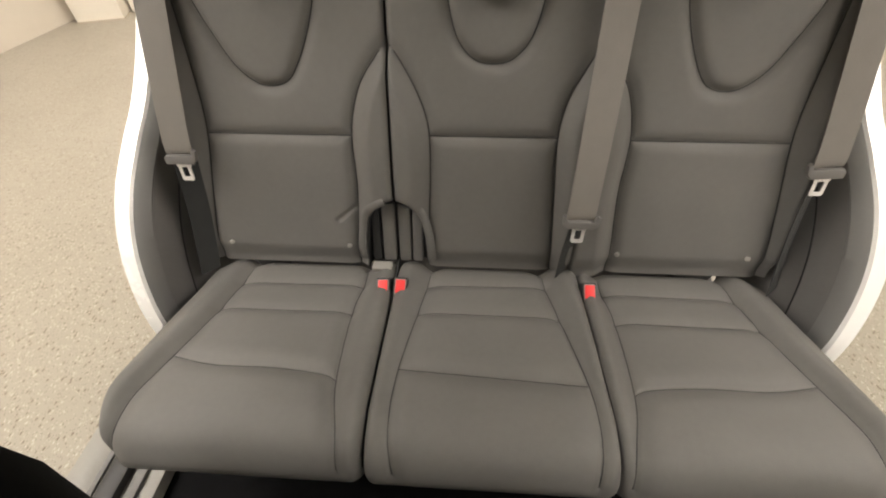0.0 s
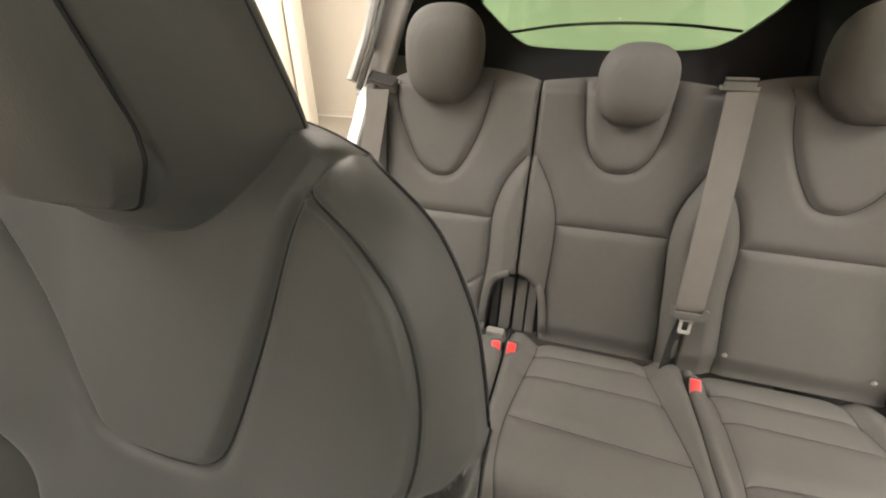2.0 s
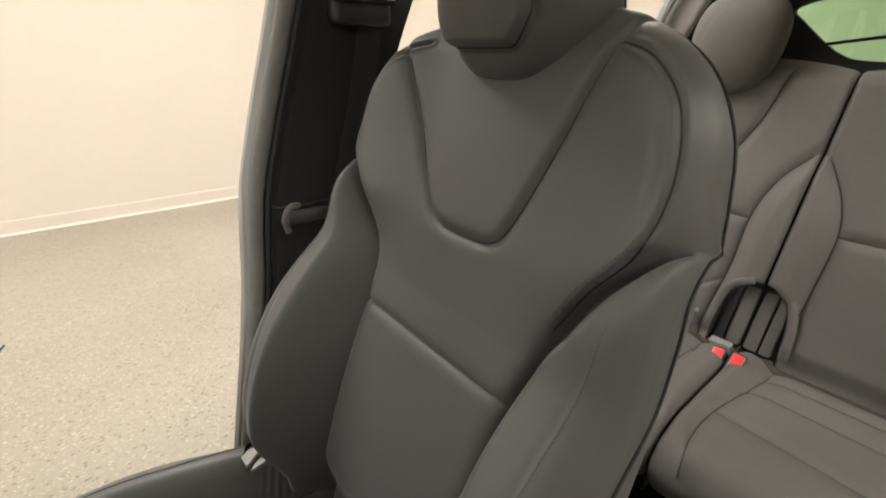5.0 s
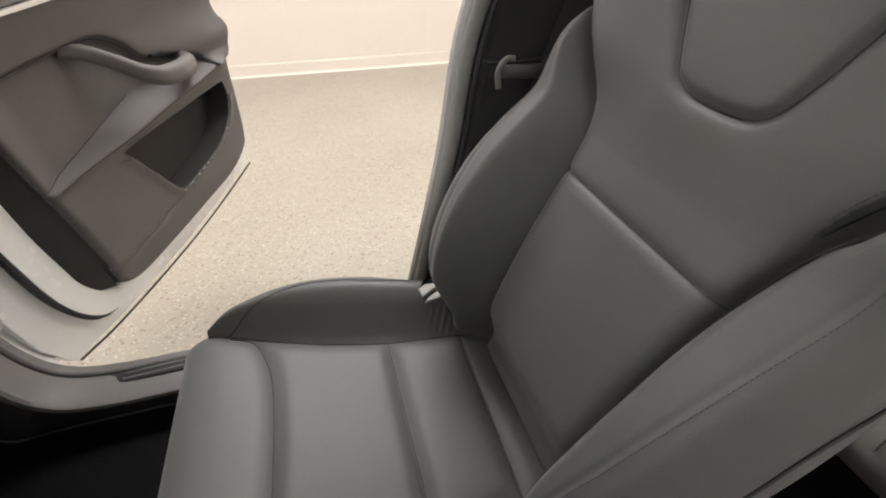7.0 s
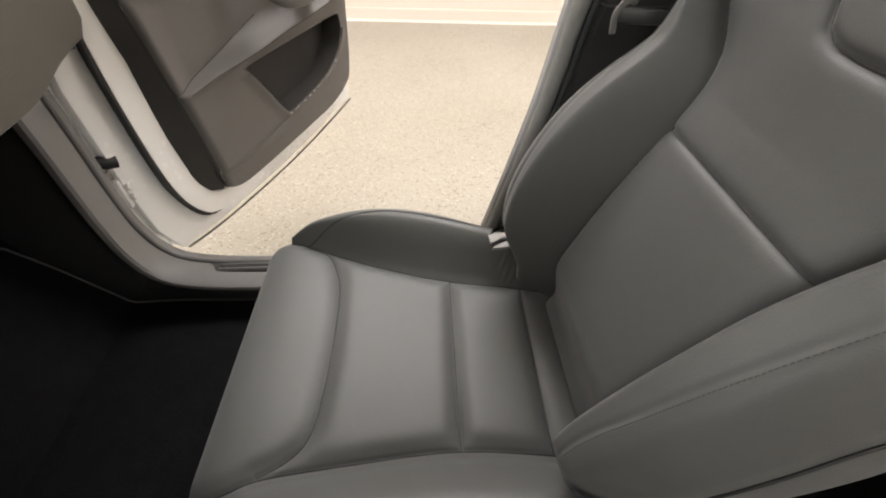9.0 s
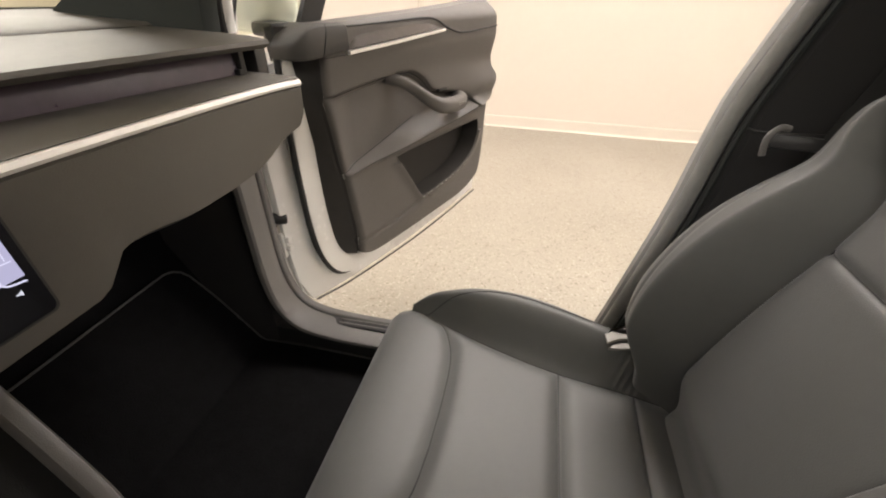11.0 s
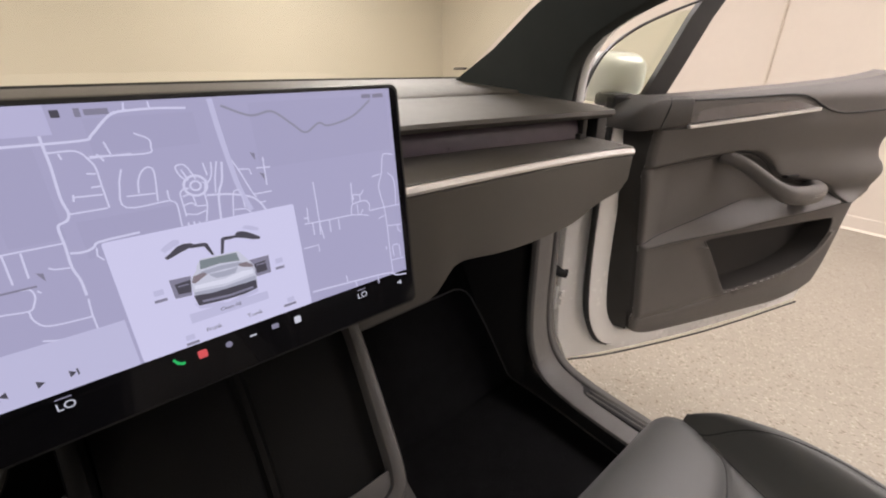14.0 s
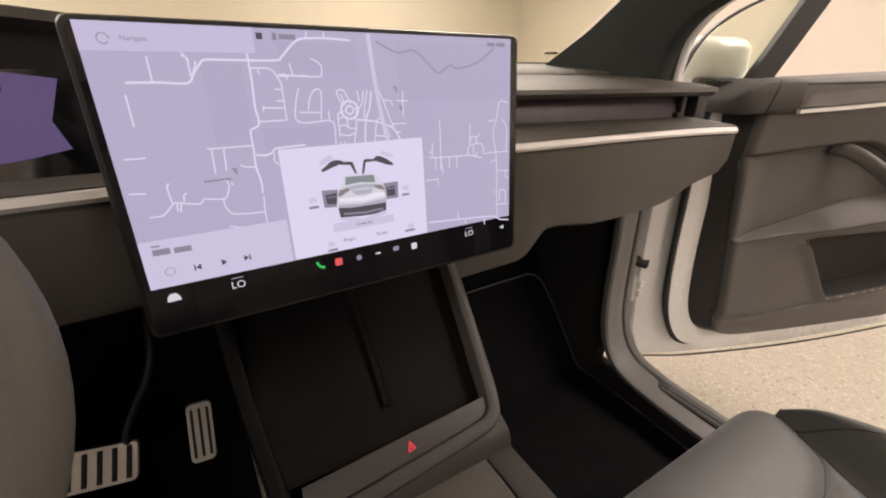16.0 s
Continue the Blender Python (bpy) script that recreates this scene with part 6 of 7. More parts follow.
mir = part("door_mirror", loft([[Vector((0.505 + c_ + a_ * s_, 1.26 + d_ , 1.290 + b_ * s_)) for a_, b_ in rounded_rect(0.15, 0.125, 0.040, 6)] for d_, s_, c_ in [(0.10 - 0.10 * math.cos(q), max(0.02, math.sin(q)) ** 0.45, 0.045 - 0.012 * q / 3.2) for q in np.linspace(0.02, 3.12, 18)]]), WHITE, door, "white door mirror housing", local=True)
part("mirror_foot", box(0.47, 0.53, 1.20, 1.29, 1.225, 1.258, 0.012), HARD_DARK, mir, local=True)

# ---- dashboard ----
dash = thing("dashboard", "dark grey leather dashboard with wood inlay and metal strip", "dashboard", (0, 1.0, 1.1))


def d_chrome(x):
    return along(abs(x), (0.0, 0.25, 0.50, 0.66, 0.735, 0.80), (0.785, 0.777, 0.762, 0.742, 0.724, 0.70))


def d_pad(x):
    return along(abs(x), (0.0, 0.30, 0.50, 0.75, 0.85), (0.888, 0.862, 0.826, 0.772, 0.750))


def d_low(x):
    if x < -0.13:
        return 1.04
    return along(abs(x), (0.0, 0.27, 0.304, 0.321, 0.341, 0.377, 0.455, 0.528, 0.606, 0.65, 0.693, 0.76), (0.96, 0.972, 0.978, 0.993, 1.017, 1.022, 1.014, 1.015, 1.024, 1.038, 1.060, 1.085))


XS = np.r_[np.linspace(-0.745, 0.745, 75)]
pad = part("upper_pad", loft([[Vector((x, y, z)) for y, z in ((d_pad(x) + 0.010, 1.228), (d_pad(x), 1.236), (d_pad(x) + 0.002, 1.243), (d_pad(x) + 0.04, 1.249), (1.08, 1.264), (1.09, 1.266), (1.30, 1.278), (1.47 - 0.35 * x * x, 1.283), (1.47 - 0.35 * x * x, 1.20), (d_pad(x) + 0.12, 1.222))] for x in XS]), DASH, dash, "dark grey padded dash top")
part("rear_deck", loft([[Vector((x, y, z)) for y, z in ((1.075 - 0.10 * x * x, 1.2625), (1.085 - 0.10 * x * x, 1.2680), (1.2, 1.2790), (1.46 - 0.33 * x * x, 1.2865), (1.46 - 0.33 * x * x, 1.27))] for x in np.linspace(-0.76, 0.76, 40)]), DASH, dash)
part("wood_inlay", loft([[Vector((x, d_pad(x) + d, z)) for d, z in ((0.115, 1.2275), (0.052, 1.2265), (0.046, 1.205), (0.042, 1.184), (0.115, 1.180))] for x in np.linspace(-0.715, 0.715, 60)]), WOOD, dash, "dark wood veneer inlay")
part("vent_slot", loft([[Vector((x, d_pad(x) + d, z)) for d, z in ((0.10, 1.2315), (0.030, 1.2300), (0.045, 1.2275), (0.10, 1.2270))] for x in np.linspace(-0.735, 0.735, 60)]), HARD_DARK, dash, "black air vent slot")
part("lower_shelf", loft([[Vector((x, y, z)) for y, z in ((d_pad(x) + 0.10, 1.186), (d_pad(x) + 0.045, 1.1865), (d_chrome(x) + 0.012, 1.1800), (d_chrome(x) + 0.004, 1.1785), (d_chrome(x) + 0.02, 1.165), (d_pad(x) + 0.10, 1.165))] for x in XS]), DASH, dash, "leather dash shelf")
part("metal_strip", loft([[Vector((x, d_chrome(x) + d, z)) for d, z in ((0.012, 1.1782), (0.0, 1.1762), (-0.003, 1.170), (-0.001, 1.1655), (0.012, 1.1635))] for x in np.linspace(-0.742, 0.742, 75)]), CHROME, dash, "bright satin metal strip")
part("lower_face", loft([[Vector((x, y, z)) for y, z in ((d_chrome(x) + 0.006, 1.1655), (d_chrome(x) + 0.000, 1.161), (d_chrome(x) + 0.002, 0.45 * 1.161 + 0.55 * d_low(x)), (d_chrome(x) + 0.015, d_low(x) + 0.010), (d_chrome(x) + 0.032, d_low(x)), (1.20, d_low(x) - 0.03 - 0.02 * (abs(x) < 0.28)), (1.20, 1.165))] for x in np.r_[np.linspace(-0.742, 0.742, 90)]]), DASH, dash, "dark grey glovebox face")
for sx in (1, -1):
    part("end_cap", loft([[Vector((sx * xx, y, z)) for y, z in ((d_chrome(0.742) + 0.004 + e, 1.178 - e * 0.4), (d_chrome(0.742) + 0.004 + e, 1.150), (0.736 + e, 1.112), (0.748 + e, 1.090), (0.772 + e, 1.078), (1.10, 1.06), (1.20, 1.06), (1.20, 1.20), (d_pad(0.742) + 0.06 + e, 1.186 - e * 0.2))] for xx, e in ((0.735, 0.0), (0.752, 0.004), (0.762, 0.014), (0.766, 0.03))]), DASH, dash)
    part("dash_side", box(min(sx * 0.742, sx * 0.778), max(sx * 0.742, sx * 0.778), 0.805, 1.20, 1.12, 1.238, 0.006), HARD_DARK, dash, "black dash end behind the door seal")
    part("inlay_end", box(min(sx * 0.708, sx * 0.722), max(sx * 0.708, sx * 0.722), d_pad(0.715) + 0.036, d_pad(0.715) + 0.09, 1.183, 1.228, 0.003), HARD_DARK, dash)
    part("vent_end", box(min(sx * 0.70, sx * 0.722), max(sx * 0.70, sx * 0.722), 0.815, 0.87, 1.184, 1.196, 0.003), HARD_DARK, dash)
# driver display under its hood
clus = thing("driver_display", "black driver display with a purple picture, under a hood", "display", (-0.40, 0.87, 1.18))
part("housing", loft([[Vector((-0.378 + a, y, 1.236 + b)) for a, b in rounded_rect(w_, h_, 0.03, 5)] for w_, h_, y in ((0.385, 0.150, 0.835), (0.39, 0.155, 0.845), (0.38, 0.145, 0.93))]), HARD_DARK, clus)
part("display", plate([(a, b) for a, b in rounded_rect(0.36, 0.125, 0.02, 5)], 0.003, axes((-0.378, 0.832, 1.236), (1, 0, 0), (0, 0.08, 1))), GLOSS, clus)
PURPLE = material("display_purple", (0.24, 0.17, 0.40), emit=0.40)
part("picture", plate([(-0.16, -0.035), (-0.05, -0.045), (0.05, -0.045), (0.12, -0.036), (0.150, -0.030), (0.142, -0.005), (0.155, 0.030), (0.118, 0.036), (0.116, 0.020), (0.095, 0.012), (0.06, 0.012), (0.05, 0.035), (-0.16, 0.035)], 0.0006, axes((-0.378, 0.8285, 1.236), (1, 0, 0), (0, 0.08, 1))), PURPLE, clus, "glowing purple picture")
part("hood", loft([[Vector((x, y, z)) for y, z in ((0.80, 1.318 - 0.25 * (x + 0.405) ** 2), (0.80, 1.326 - 0.25 * (x + 0.405) ** 2), (1.0, 1.318 - 0.25 * (x + 0.405) ** 2), (1.15, 1.27), (1.0, 1.26))] for x in np.linspace(-0.62, -0.19, 16)]), DASH, clus)

# ---- central touch screen ----
tilt = radians(5.05)
SM = axes((-0.187, 0.7215, 1.305), (1, 0, 0), (0, math.sin(tilt), math.cos(tilt)))  # x across, y up, z towards the seats
W, H = 0.376, 0.2012
screen = thing("touch_screen", "large landscape touch screen showing a pale map, switched on", "touch screen", (0, 0.72, 1.07))


def ui(name, outline, lift, mat_, parent, label=""):
    """A flat shape on the glass; outline in shares of the map's width and height from its top left."""
    m = SM @ Matrix.Translation((0, 0, lift))
    return part(name, plate([(u_ * W, -v_ * H) for u_, v_ in outline], 0.00012, m), mat_, parent, label, smooth=False)


def rect(u0, v0, u1, v1, r=0.0):
    if not r:
        return [(u0, v1), (u1, v1), (u1, v0), (u0, v0)]
    rr = rounded_rect((u1 - u0) * W, (v1 - v0) * H, r, 4)
    return [((u0 + u1) / 2 + a / W, (v0 + v1) / 2 - b / H) for a, b in rr]


def glow(name, color, k=1.0):
    return material(name, color, emit=k)


S_MAP = glow("screen_map", (0.430, 0.421, 0.588), 0.95)
S_AREA = glow("screen_map_area", (0.413, 0.404, 0.567), 0.95)
S_ROAD = glow("screen_road", (0.653, 0.654, 0.815), 1.0)
S_SEARCH = glow("screen_search_card", (0.495, 0.487, 0.666), 1.0)
S_CARD = glow("screen_card", (0.653, 0.649, 0.836), 1.0)
S_CARD2 = glow("screen_card_grey", (0.540, 0.538, 0.711), 1.0)
S_DARK = glow("screen_dark_ink", (0.10, 0.095, 0.12), 0.7)
S_BROWN = glow("screen_brown_ink", (0.30, 0.25, 0.27), 0.8)
S_GREY = glow("screen_grey_ink", (0.30, 0.29, 0.38), 0.8)
S_RIVER = glow("screen_river", (0.32, 0.32, 0.40), 0.9)
S_WHITE = glow("screen_white_ink", (0.613, 0.629, 0.681), 1.0)
S_RED = glow("screen_red_icon", (0.70, 0.10, 0.10), 1.0)
S_SILVER = glow("screen_silver", (0.60, 0.62, 0.70), 1.0)
S_SHEEN = glow("screen_silver_sheen", (0.74, 0.76, 0.84), 1.0)
S_SHADE = glow("screen_silver_shade", (0.42, 0.44, 0.52), 0.95)
S_DECK = glow("screen_glass_grey", (0.25, 0.30, 0.31), 0.85)
S_GREEN = glow("screen_green_icon", (0.02, 0.50, 0.12), 1.0)
part("frame", loft([[SM @ Vector((W / 2 + 0.004 + a, -0.1215 + b, z)) for a, b in rounded_rect(w_, h_, 0.008, 5)] for w_, h_, z in ((0.396, 0.246, -0.022), (0.402, 0.252, -0.018), (0.403, 0.253, -0.006), (0.400, 0.250, -0.0022), (0.396, 0.246, -0.002))]), HARD_DARK, screen, "thin black screen frame")
part("cover_glass", plate([(W / 2 + 0.004 + a, -0.1215 + b) for a, b in rounded_rect(0.394, 0.244, 0.007, 5)], 0.002, SM @ Matrix.Translation((0, 0, -0.0008))), GLOSS, screen, "glossy black cover glass")
shown = ui("map_picture", rect(0, 0, 1.012, 1.0), 0.0, S_MAP, screen, "glowing lavender map picture")
ui("map_area", rect(0.19, 0.13, 0.27, 0.44), 0.0002, S_AREA, shown)
ui("map_area", rect(0.35, 0.05, 0.53, 0.17), 0.0002, S_AREA, shown)
ui("map_area", rect(0.29, 0.39, 0.46, 0.53), 0.0002, S_AREA, shown)
ui("map_area", rect(0.64, 0.03, 1.0, 0.30), 0.0002, S_AREA, shown)
ROADS = []
ROADS += [
    (1, [(0.056, 0.2), (0.109, 0.2), (0.154, 0.205), (0.168, 0.195), (0.178, 0.164), (0.191, 0.135), (0.202, 0.12), (0.237, 0.12), (0.34, 0.12), (0.356, 0.105), (0.391, 0.045), (0.42, 0.03)]),
    (0, [(0.16, 0.105), (0.17, 0.115), (0.17, 0.14), (0.17, 0.18)]),
    (0, [(0.184, 0.125), (0.181, 0.145), (0.173, 0.175)]),
    (0, [(0.101, 0.11), (0.101, 0.195)]),
    (0, [(0.051, 0.24), (0.051, 0.29), (0.051, 0.354)]),
    (0, [(0.019, 0.469), (0.056, 0.469)]),
    (0, [(0.011, 0.599), (0.04, 0.604)]),
    (1, [(0.285, 0.095), (0.285, 0.14), (0.285, 0.2), (0.282, 0.299), (0.285, 0.354), (0.279, 0.379), (0.266, 0.389), (0.263, 0.409), (0.263, 0.469), (0.261, 0.544), (0.266, 0.599), (0.266, 0.659)]),
    (0, [(0.266, 0.673), (0.263, 0.739), (0.263, 0.803)]),
]
ROADS += [
    (0, [(0.287, 0.15), (0.319, 0.15), (0.332, 0.16), (0.34, 0.185), (0.346, 0.214), (0.346, 0.279), (0.346, 0.359)]),
    (0, [(0.301, 0.155), (0.303, 0.175)]),
    (0, [(0.285, 0.359), (0.343, 0.359)]),
    (0, [(0.301, 0.295), (0.298, 0.319)]),
    (0, [(0.298, 0.304), (0.343, 0.309)]),
    (0, [(0.33, 0.23), (0.343, 0.235)]),
    (0, [(0.33, 0.279), (0.346, 0.279)]),
    (0, [(0.34, 0.18), (0.407, 0.18)]),
    (0, [(0.37, 0.13), (0.375, 0.175)]),
]
ROADS += [
    (0, [(0.354, 0.169), (0.362, 0.195)]),
    (0, [(0.17, 0.454), (0.21, 0.454), (0.261, 0.454)]),
    (0, [(0.178, 0.454), (0.176, 0.559)]),
    (0, [(0.202, 0.459), (0.199, 0.549)]),
    (0, [(0.229, 0.529), (0.237, 0.539), (0.258, 0.544)]),
    (1, [(0.266, 0.494), (0.287, 0.499), (0.303, 0.489), (0.314, 0.474), (0.38, 0.469)]),
    (0, [(0.306, 0.494), (0.303, 0.524), (0.311, 0.544)]),
    (0, [(0.035, 0.699), (0.056, 0.699), (0.066, 0.689), (0.082, 0.659), (0.09, 0.654), (0.12, 0.668), (0.136, 0.668), (0.144, 0.654), (0.181, 0.663), (0.191, 0.644), (0.197, 0.614), (0.194, 0.589), (0.181, 0.584)]),
    (0, [(0.085, 0.574), (0.08, 0.584), (0.08, 0.619), (0.082, 0.654)]),
]
ROADS += [
    (0, [(0.112, 0.619), (0.106, 0.629), (0.104, 0.654)]),
    (0, [(0.09, 0.654), (0.088, 0.689)]),
    (0, [(0.098, 0.659), (0.093, 0.694)]),
    (0, [(0.181, 0.663), (0.181, 0.694), (0.191, 0.728), (0.213, 0.739), (0.263, 0.744)]),
    (0, [(0.181, 0.783), (0.207, 0.798), (0.237, 0.798), (0.263, 0.798)]),
    (0, [(0.202, 0.599), (0.207, 0.609)]),
    (0, [(0.383, 0.23), (0.372, 0.29), (0.372, 0.369), (0.449, 0.369)]),
    (0, [(0.378, 0.329), (0.426, 0.334)]),
    (0, [(0.399, 0.324), (0.404, 0.279), (0.415, 0.245), (0.428, 0.235), (0.434, 0.259), (0.426, 0.364)]),
]
ROADS += [
    (0, [(0.447, 0.329), (0.447, 0.369), (0.457, 0.389), (0.455, 0.479)]),
    (0, [(0.489, 0.304), (0.479, 0.29), (0.473, 0.264), (0.473, 0.245), (0.484, 0.24), (0.492, 0.25), (0.5, 0.285), (0.503, 0.304)]),
    (0, [(0.489, 0.304), (0.484, 0.274), (0.481, 0.259)]),
    (0, [(0.487, 0.334), (0.473, 0.339), (0.468, 0.354), (0.468, 0.399), (0.468, 0.444)]),
    (0, [(0.471, 0.364), (0.484, 0.359), (0.495, 0.369), (0.513, 0.364)]),
    (0, [(0.468, 0.399), (0.484, 0.394), (0.492, 0.409), (0.511, 0.414)]),
    (0, [(0.468, 0.434), (0.489, 0.444), (0.508, 0.434)]),
    (0, [(0.489, 0.359), (0.492, 0.404)]),
    (0, [(0.519, 0.324), (0.513, 0.374), (0.513, 0.409), (0.503, 0.479)]),
]
ROADS += [
    (0, [(0.513, 0.319), (0.524, 0.324), (0.535, 0.295), (0.54, 0.245)]),
    (0, [(0.524, 0.245), (0.527, 0.295)]),
    (0, [(0.468, 0.469), (0.468, 0.484)]),
    (0, [(0.479, 0.469), (0.479, 0.484)]),
    (0, [(0.489, 0.474), (0.489, 0.489)]),
    (1, [(0.561, 0.25), (0.553, 0.324), (0.54, 0.379), (0.532, 0.484)]),
    (0, [(0.551, 0.245), (0.54, 0.314), (0.535, 0.369)]),
    (1, [(0.516, 0.374), (0.54, 0.379), (0.569, 0.389), (0.606, 0.414), (0.622, 0.444), (0.633, 0.484)]),
    (0, [(0.582, 0.25), (0.593, 0.299), (0.609, 0.389), (0.617, 0.419)]),
]
ROADS += [
    (0, [(0.612, 0.404), (0.654, 0.404)]),
    (0, [(0.62, 0.444), (0.636, 0.444)]),
    (0, [(0.559, 0.479), (0.569, 0.389), (0.577, 0.374), (0.585, 0.384), (0.588, 0.454)]),
    (0, [(0.564, 0.454), (0.588, 0.459), (0.598, 0.479)]),
    (0, [(0.593, 0.29), (0.614, 0.295), (0.617, 0.319)]),
    (0, [(0.649, 0.254), (0.646, 0.374)]),
    (0, [(0.63, 0.295), (0.662, 0.299)]),
    (0, [(0.718, 0.589), (0.763, 0.594), (0.851, 0.599)]),
    (0, [(0.758, 0.399), (0.758, 0.494), (0.758, 0.594), (0.763, 0.684)]),
]
ROADS += [
    (0, [(0.731, 0.514), (0.729, 0.584)]),
    (0, [(0.718, 0.559), (0.729, 0.564)]),
    (0, [(0.739, 0.594), (0.739, 0.654)]),
    (0, [(0.758, 0.594), (0.755, 0.659)]),
    (0, [(0.785, 0.599), (0.785, 0.659)]),
    (0, [(0.811, 0.604), (0.811, 0.659)]),
    (0, [(0.862, 0.434), (0.859, 0.539)]),
    (0, [(0.851, 0.599), (0.854, 0.559), (0.862, 0.544), (0.886, 0.539), (0.902, 0.544), (0.91, 0.569), (0.907, 0.594)]),
    (0, [(0.864, 0.524), (0.864, 0.499), (0.886, 0.504), (0.896, 0.484)]),
]
ROADS += [
    (0, [(0.883, 0.504), (0.883, 0.539)]),
    (0, [(0.872, 0.549), (0.872, 0.604), (0.904, 0.624)]),
    (0, [(0.851, 0.599), (0.878, 0.609), (0.888, 0.584)]),
    (0, [(0.907, 0.599), (0.957, 0.599), (1.008, 0.604)]),
    (0, [(1.003, 0.329), (0.979, 0.319), (0.968, 0.334), (0.96, 0.414), (0.947, 0.474), (0.949, 0.534), (0.957, 0.604), (0.96, 0.733), (0.96, 0.868), (0.963, 0.988)]),
    (0, [(0.979, 0.419), (0.995, 0.449), (1.0, 0.504), (0.997, 0.599)]),
    (0, [(0.928, 0.424), (0.955, 0.419)]),
    (0, [(0.934, 0.654), (0.955, 0.644)]),
    (0, [(0.963, 0.708), (1.024, 0.718)]),
]
ROADS += [
    (0, [(0.997, 0.718), (0.995, 0.744), (1.005, 0.763)]),
    (0, [(0.973, 0.893), (0.971, 0.833), (0.987, 0.828), (0.995, 0.848), (0.995, 0.908)]),
    (0, [(0.963, 0.913), (1.005, 0.918)]),
    (0, [(0.949, 0.823), (0.949, 0.843)]),
    (0, [(0.705, 0.708), (0.745, 0.708), (0.745, 0.744)]),
    (1, [(0.707, 0.943), (0.84, 0.963), (0.947, 0.983), (0.976, 1.013), (1.035, 1.028)]),
    (0, [(0.809, 0.913), (0.811, 0.953)]),
    (0, [(0.835, 0.963), (0.838, 0.998)]),
    (0, [(0.91, 0.983), (0.91, 1.023)]),
]
ROADS += [
    (0, [(0.162, 0.095), (0.17, 0.12), (0.17, 0.175)]),
    (1, [(0.391, 0.045), (0.404, 0.035), (0.46, 0.03), (0.519, 0.035)]),
    (0, [(0.418, 0.005), (0.415, 0.03)]),
    (0, [(0.457, 0.005), (0.457, 0.03)]),
    (0, [(0.343, 0.175), (0.431, 0.185), (0.441, 0.164), (0.441, 0.135), (0.42, 0.11)]),
]


def road(points, width):
    p = [Vector((min(a, 1.008) * W, -b * H)) for a, b in points]
    left, right = [], []
    for i, q in enumerate(p):
        t_ = (p[min(i + 1, len(p) - 1)] - p[max(i - 1, 0)]).normalized()
        n_ = Vector((-t_.y, t_.x)) * width / 2
        left.append(q + n_)
        right.append(q - n_)
    bm = bmesh.new()
    lv, rv = [bm.verts.new((a.x, a.y, 0)) for a in left], [bm.verts.new((a.x, a.y, 0)) for a in right]
    for i in range(len(p) - 1):
        bm.faces.new((rv[i], rv[i + 1], lv[i + 1], lv[i]))
    bm.transform(SM @ Matrix.Translation((0, 0, 0.0004)))
    return bm


for wide, pts in ROADS:
    smooth_ = curve(pts, 4) if len(pts) > 3 else np.array(pts)
    part("map_road", road(smooth_, 0.0017 if wide else 0.0012), S_ROAD, shown, smooth=False)
part("map_road", road([(0.5 + 0.022 * math.cos(q), 0.329 + 0.04 * math.sin(q)) for q in np.linspace(0, 6.4, 18)], 0.0020), S_ROAD, shown, smooth=False)
part("map_road", road([(0.5 + 0.010 * math.cos(q), 0.329 + 0.018 * math.sin(q)) for q in np.linspace(0, 6.4, 14)], 0.0016), S_ROAD, shown, smooth=False)
part("map_highway", road(curve([(0.566, 0.006), (0.570, 0.12), (0.577, 0.26), (0.585, 0.37), (0.600, 0.47)], 6), 0.0042), S_CARD2, shown, "pale highway band", smooth=False)
part("map_river", road(curve([(0.585, 0.035), (0.641, 0.080), (0.689, 0.070), (0.729, 0.125), (0.761, 0.170), (0.798, 0.135), (0.824, 0.150), (0.891, 0.120), (0.949, 0.050)], 6), 0.0018), S_RIVER, shown, smooth=False)
for u_, v_ in ((0.628, 0.245), (0.640, 0.335), (0.215, 0.555)):
    ui("map_marker", [(u_ - 0.005, v_ - 0.018), (u_ + 0.005, v_ - 0.012), (u_ + 0.004, v_ + 0.018)], 0.0005, S_GREY, shown)
ui("map_label", rect(0.150, 0.579, 0.205, 0.586), 0.0005, S_GREY, shown)
search = ui("search_card", rect(0.0, 0.0, 0.303, 0.094), 0.0006, S_SEARCH, shown, "pale search card")
part("search_icon", tube([SM @ Vector((0.040 * W + 0.0035 * math.cos(q), -0.055 * H + 0.0035 * math.sin(q), 0.0009)) for q in np.linspace(0, 5.6, 12)], 0.0004, 6), S_GREY, search)
ui("lock_icon", rect(0.309, 0.018, 0.322, 0.042), 0.0006, S_DARK, shown)
ui("profile_icon", rect(0.342, 0.016, 0.351, 0.044), 0.0006, S_GREY, shown)
ui("profile_text", rect(0.356, 0.020, 0.392, 0.040), 0.0006, S_GREY, shown)
ui("status_text", rect(0.925, 0.022, 0.952, 0.040), 0.0006, S_GREY, shown)
ui("status_text", rect(0.958, 0.022, 0.990, 0.040), 0.0006, S_GREY, shown)
media = ui("media_card", rect(0.0, 0.795, 0.308, 1.0), 0.0006, S_CARD2, shown, "pale media card")
for u0, u1, v0, v1 in ((0.022, 0.055, 0.832, 0.858), (0.062, 0.096, 0.836, 0.860), (0.022, 0.038, 0.815, 0.822)):
    ui("media_text", rect(u0, v0, u1, v1), 0.0009, S_GREY, media)
ui("play_icon", [(0.148, 0.923), (0.148, 0.953), (0.160, 0.938)], 0.0009, S_DARK, media)
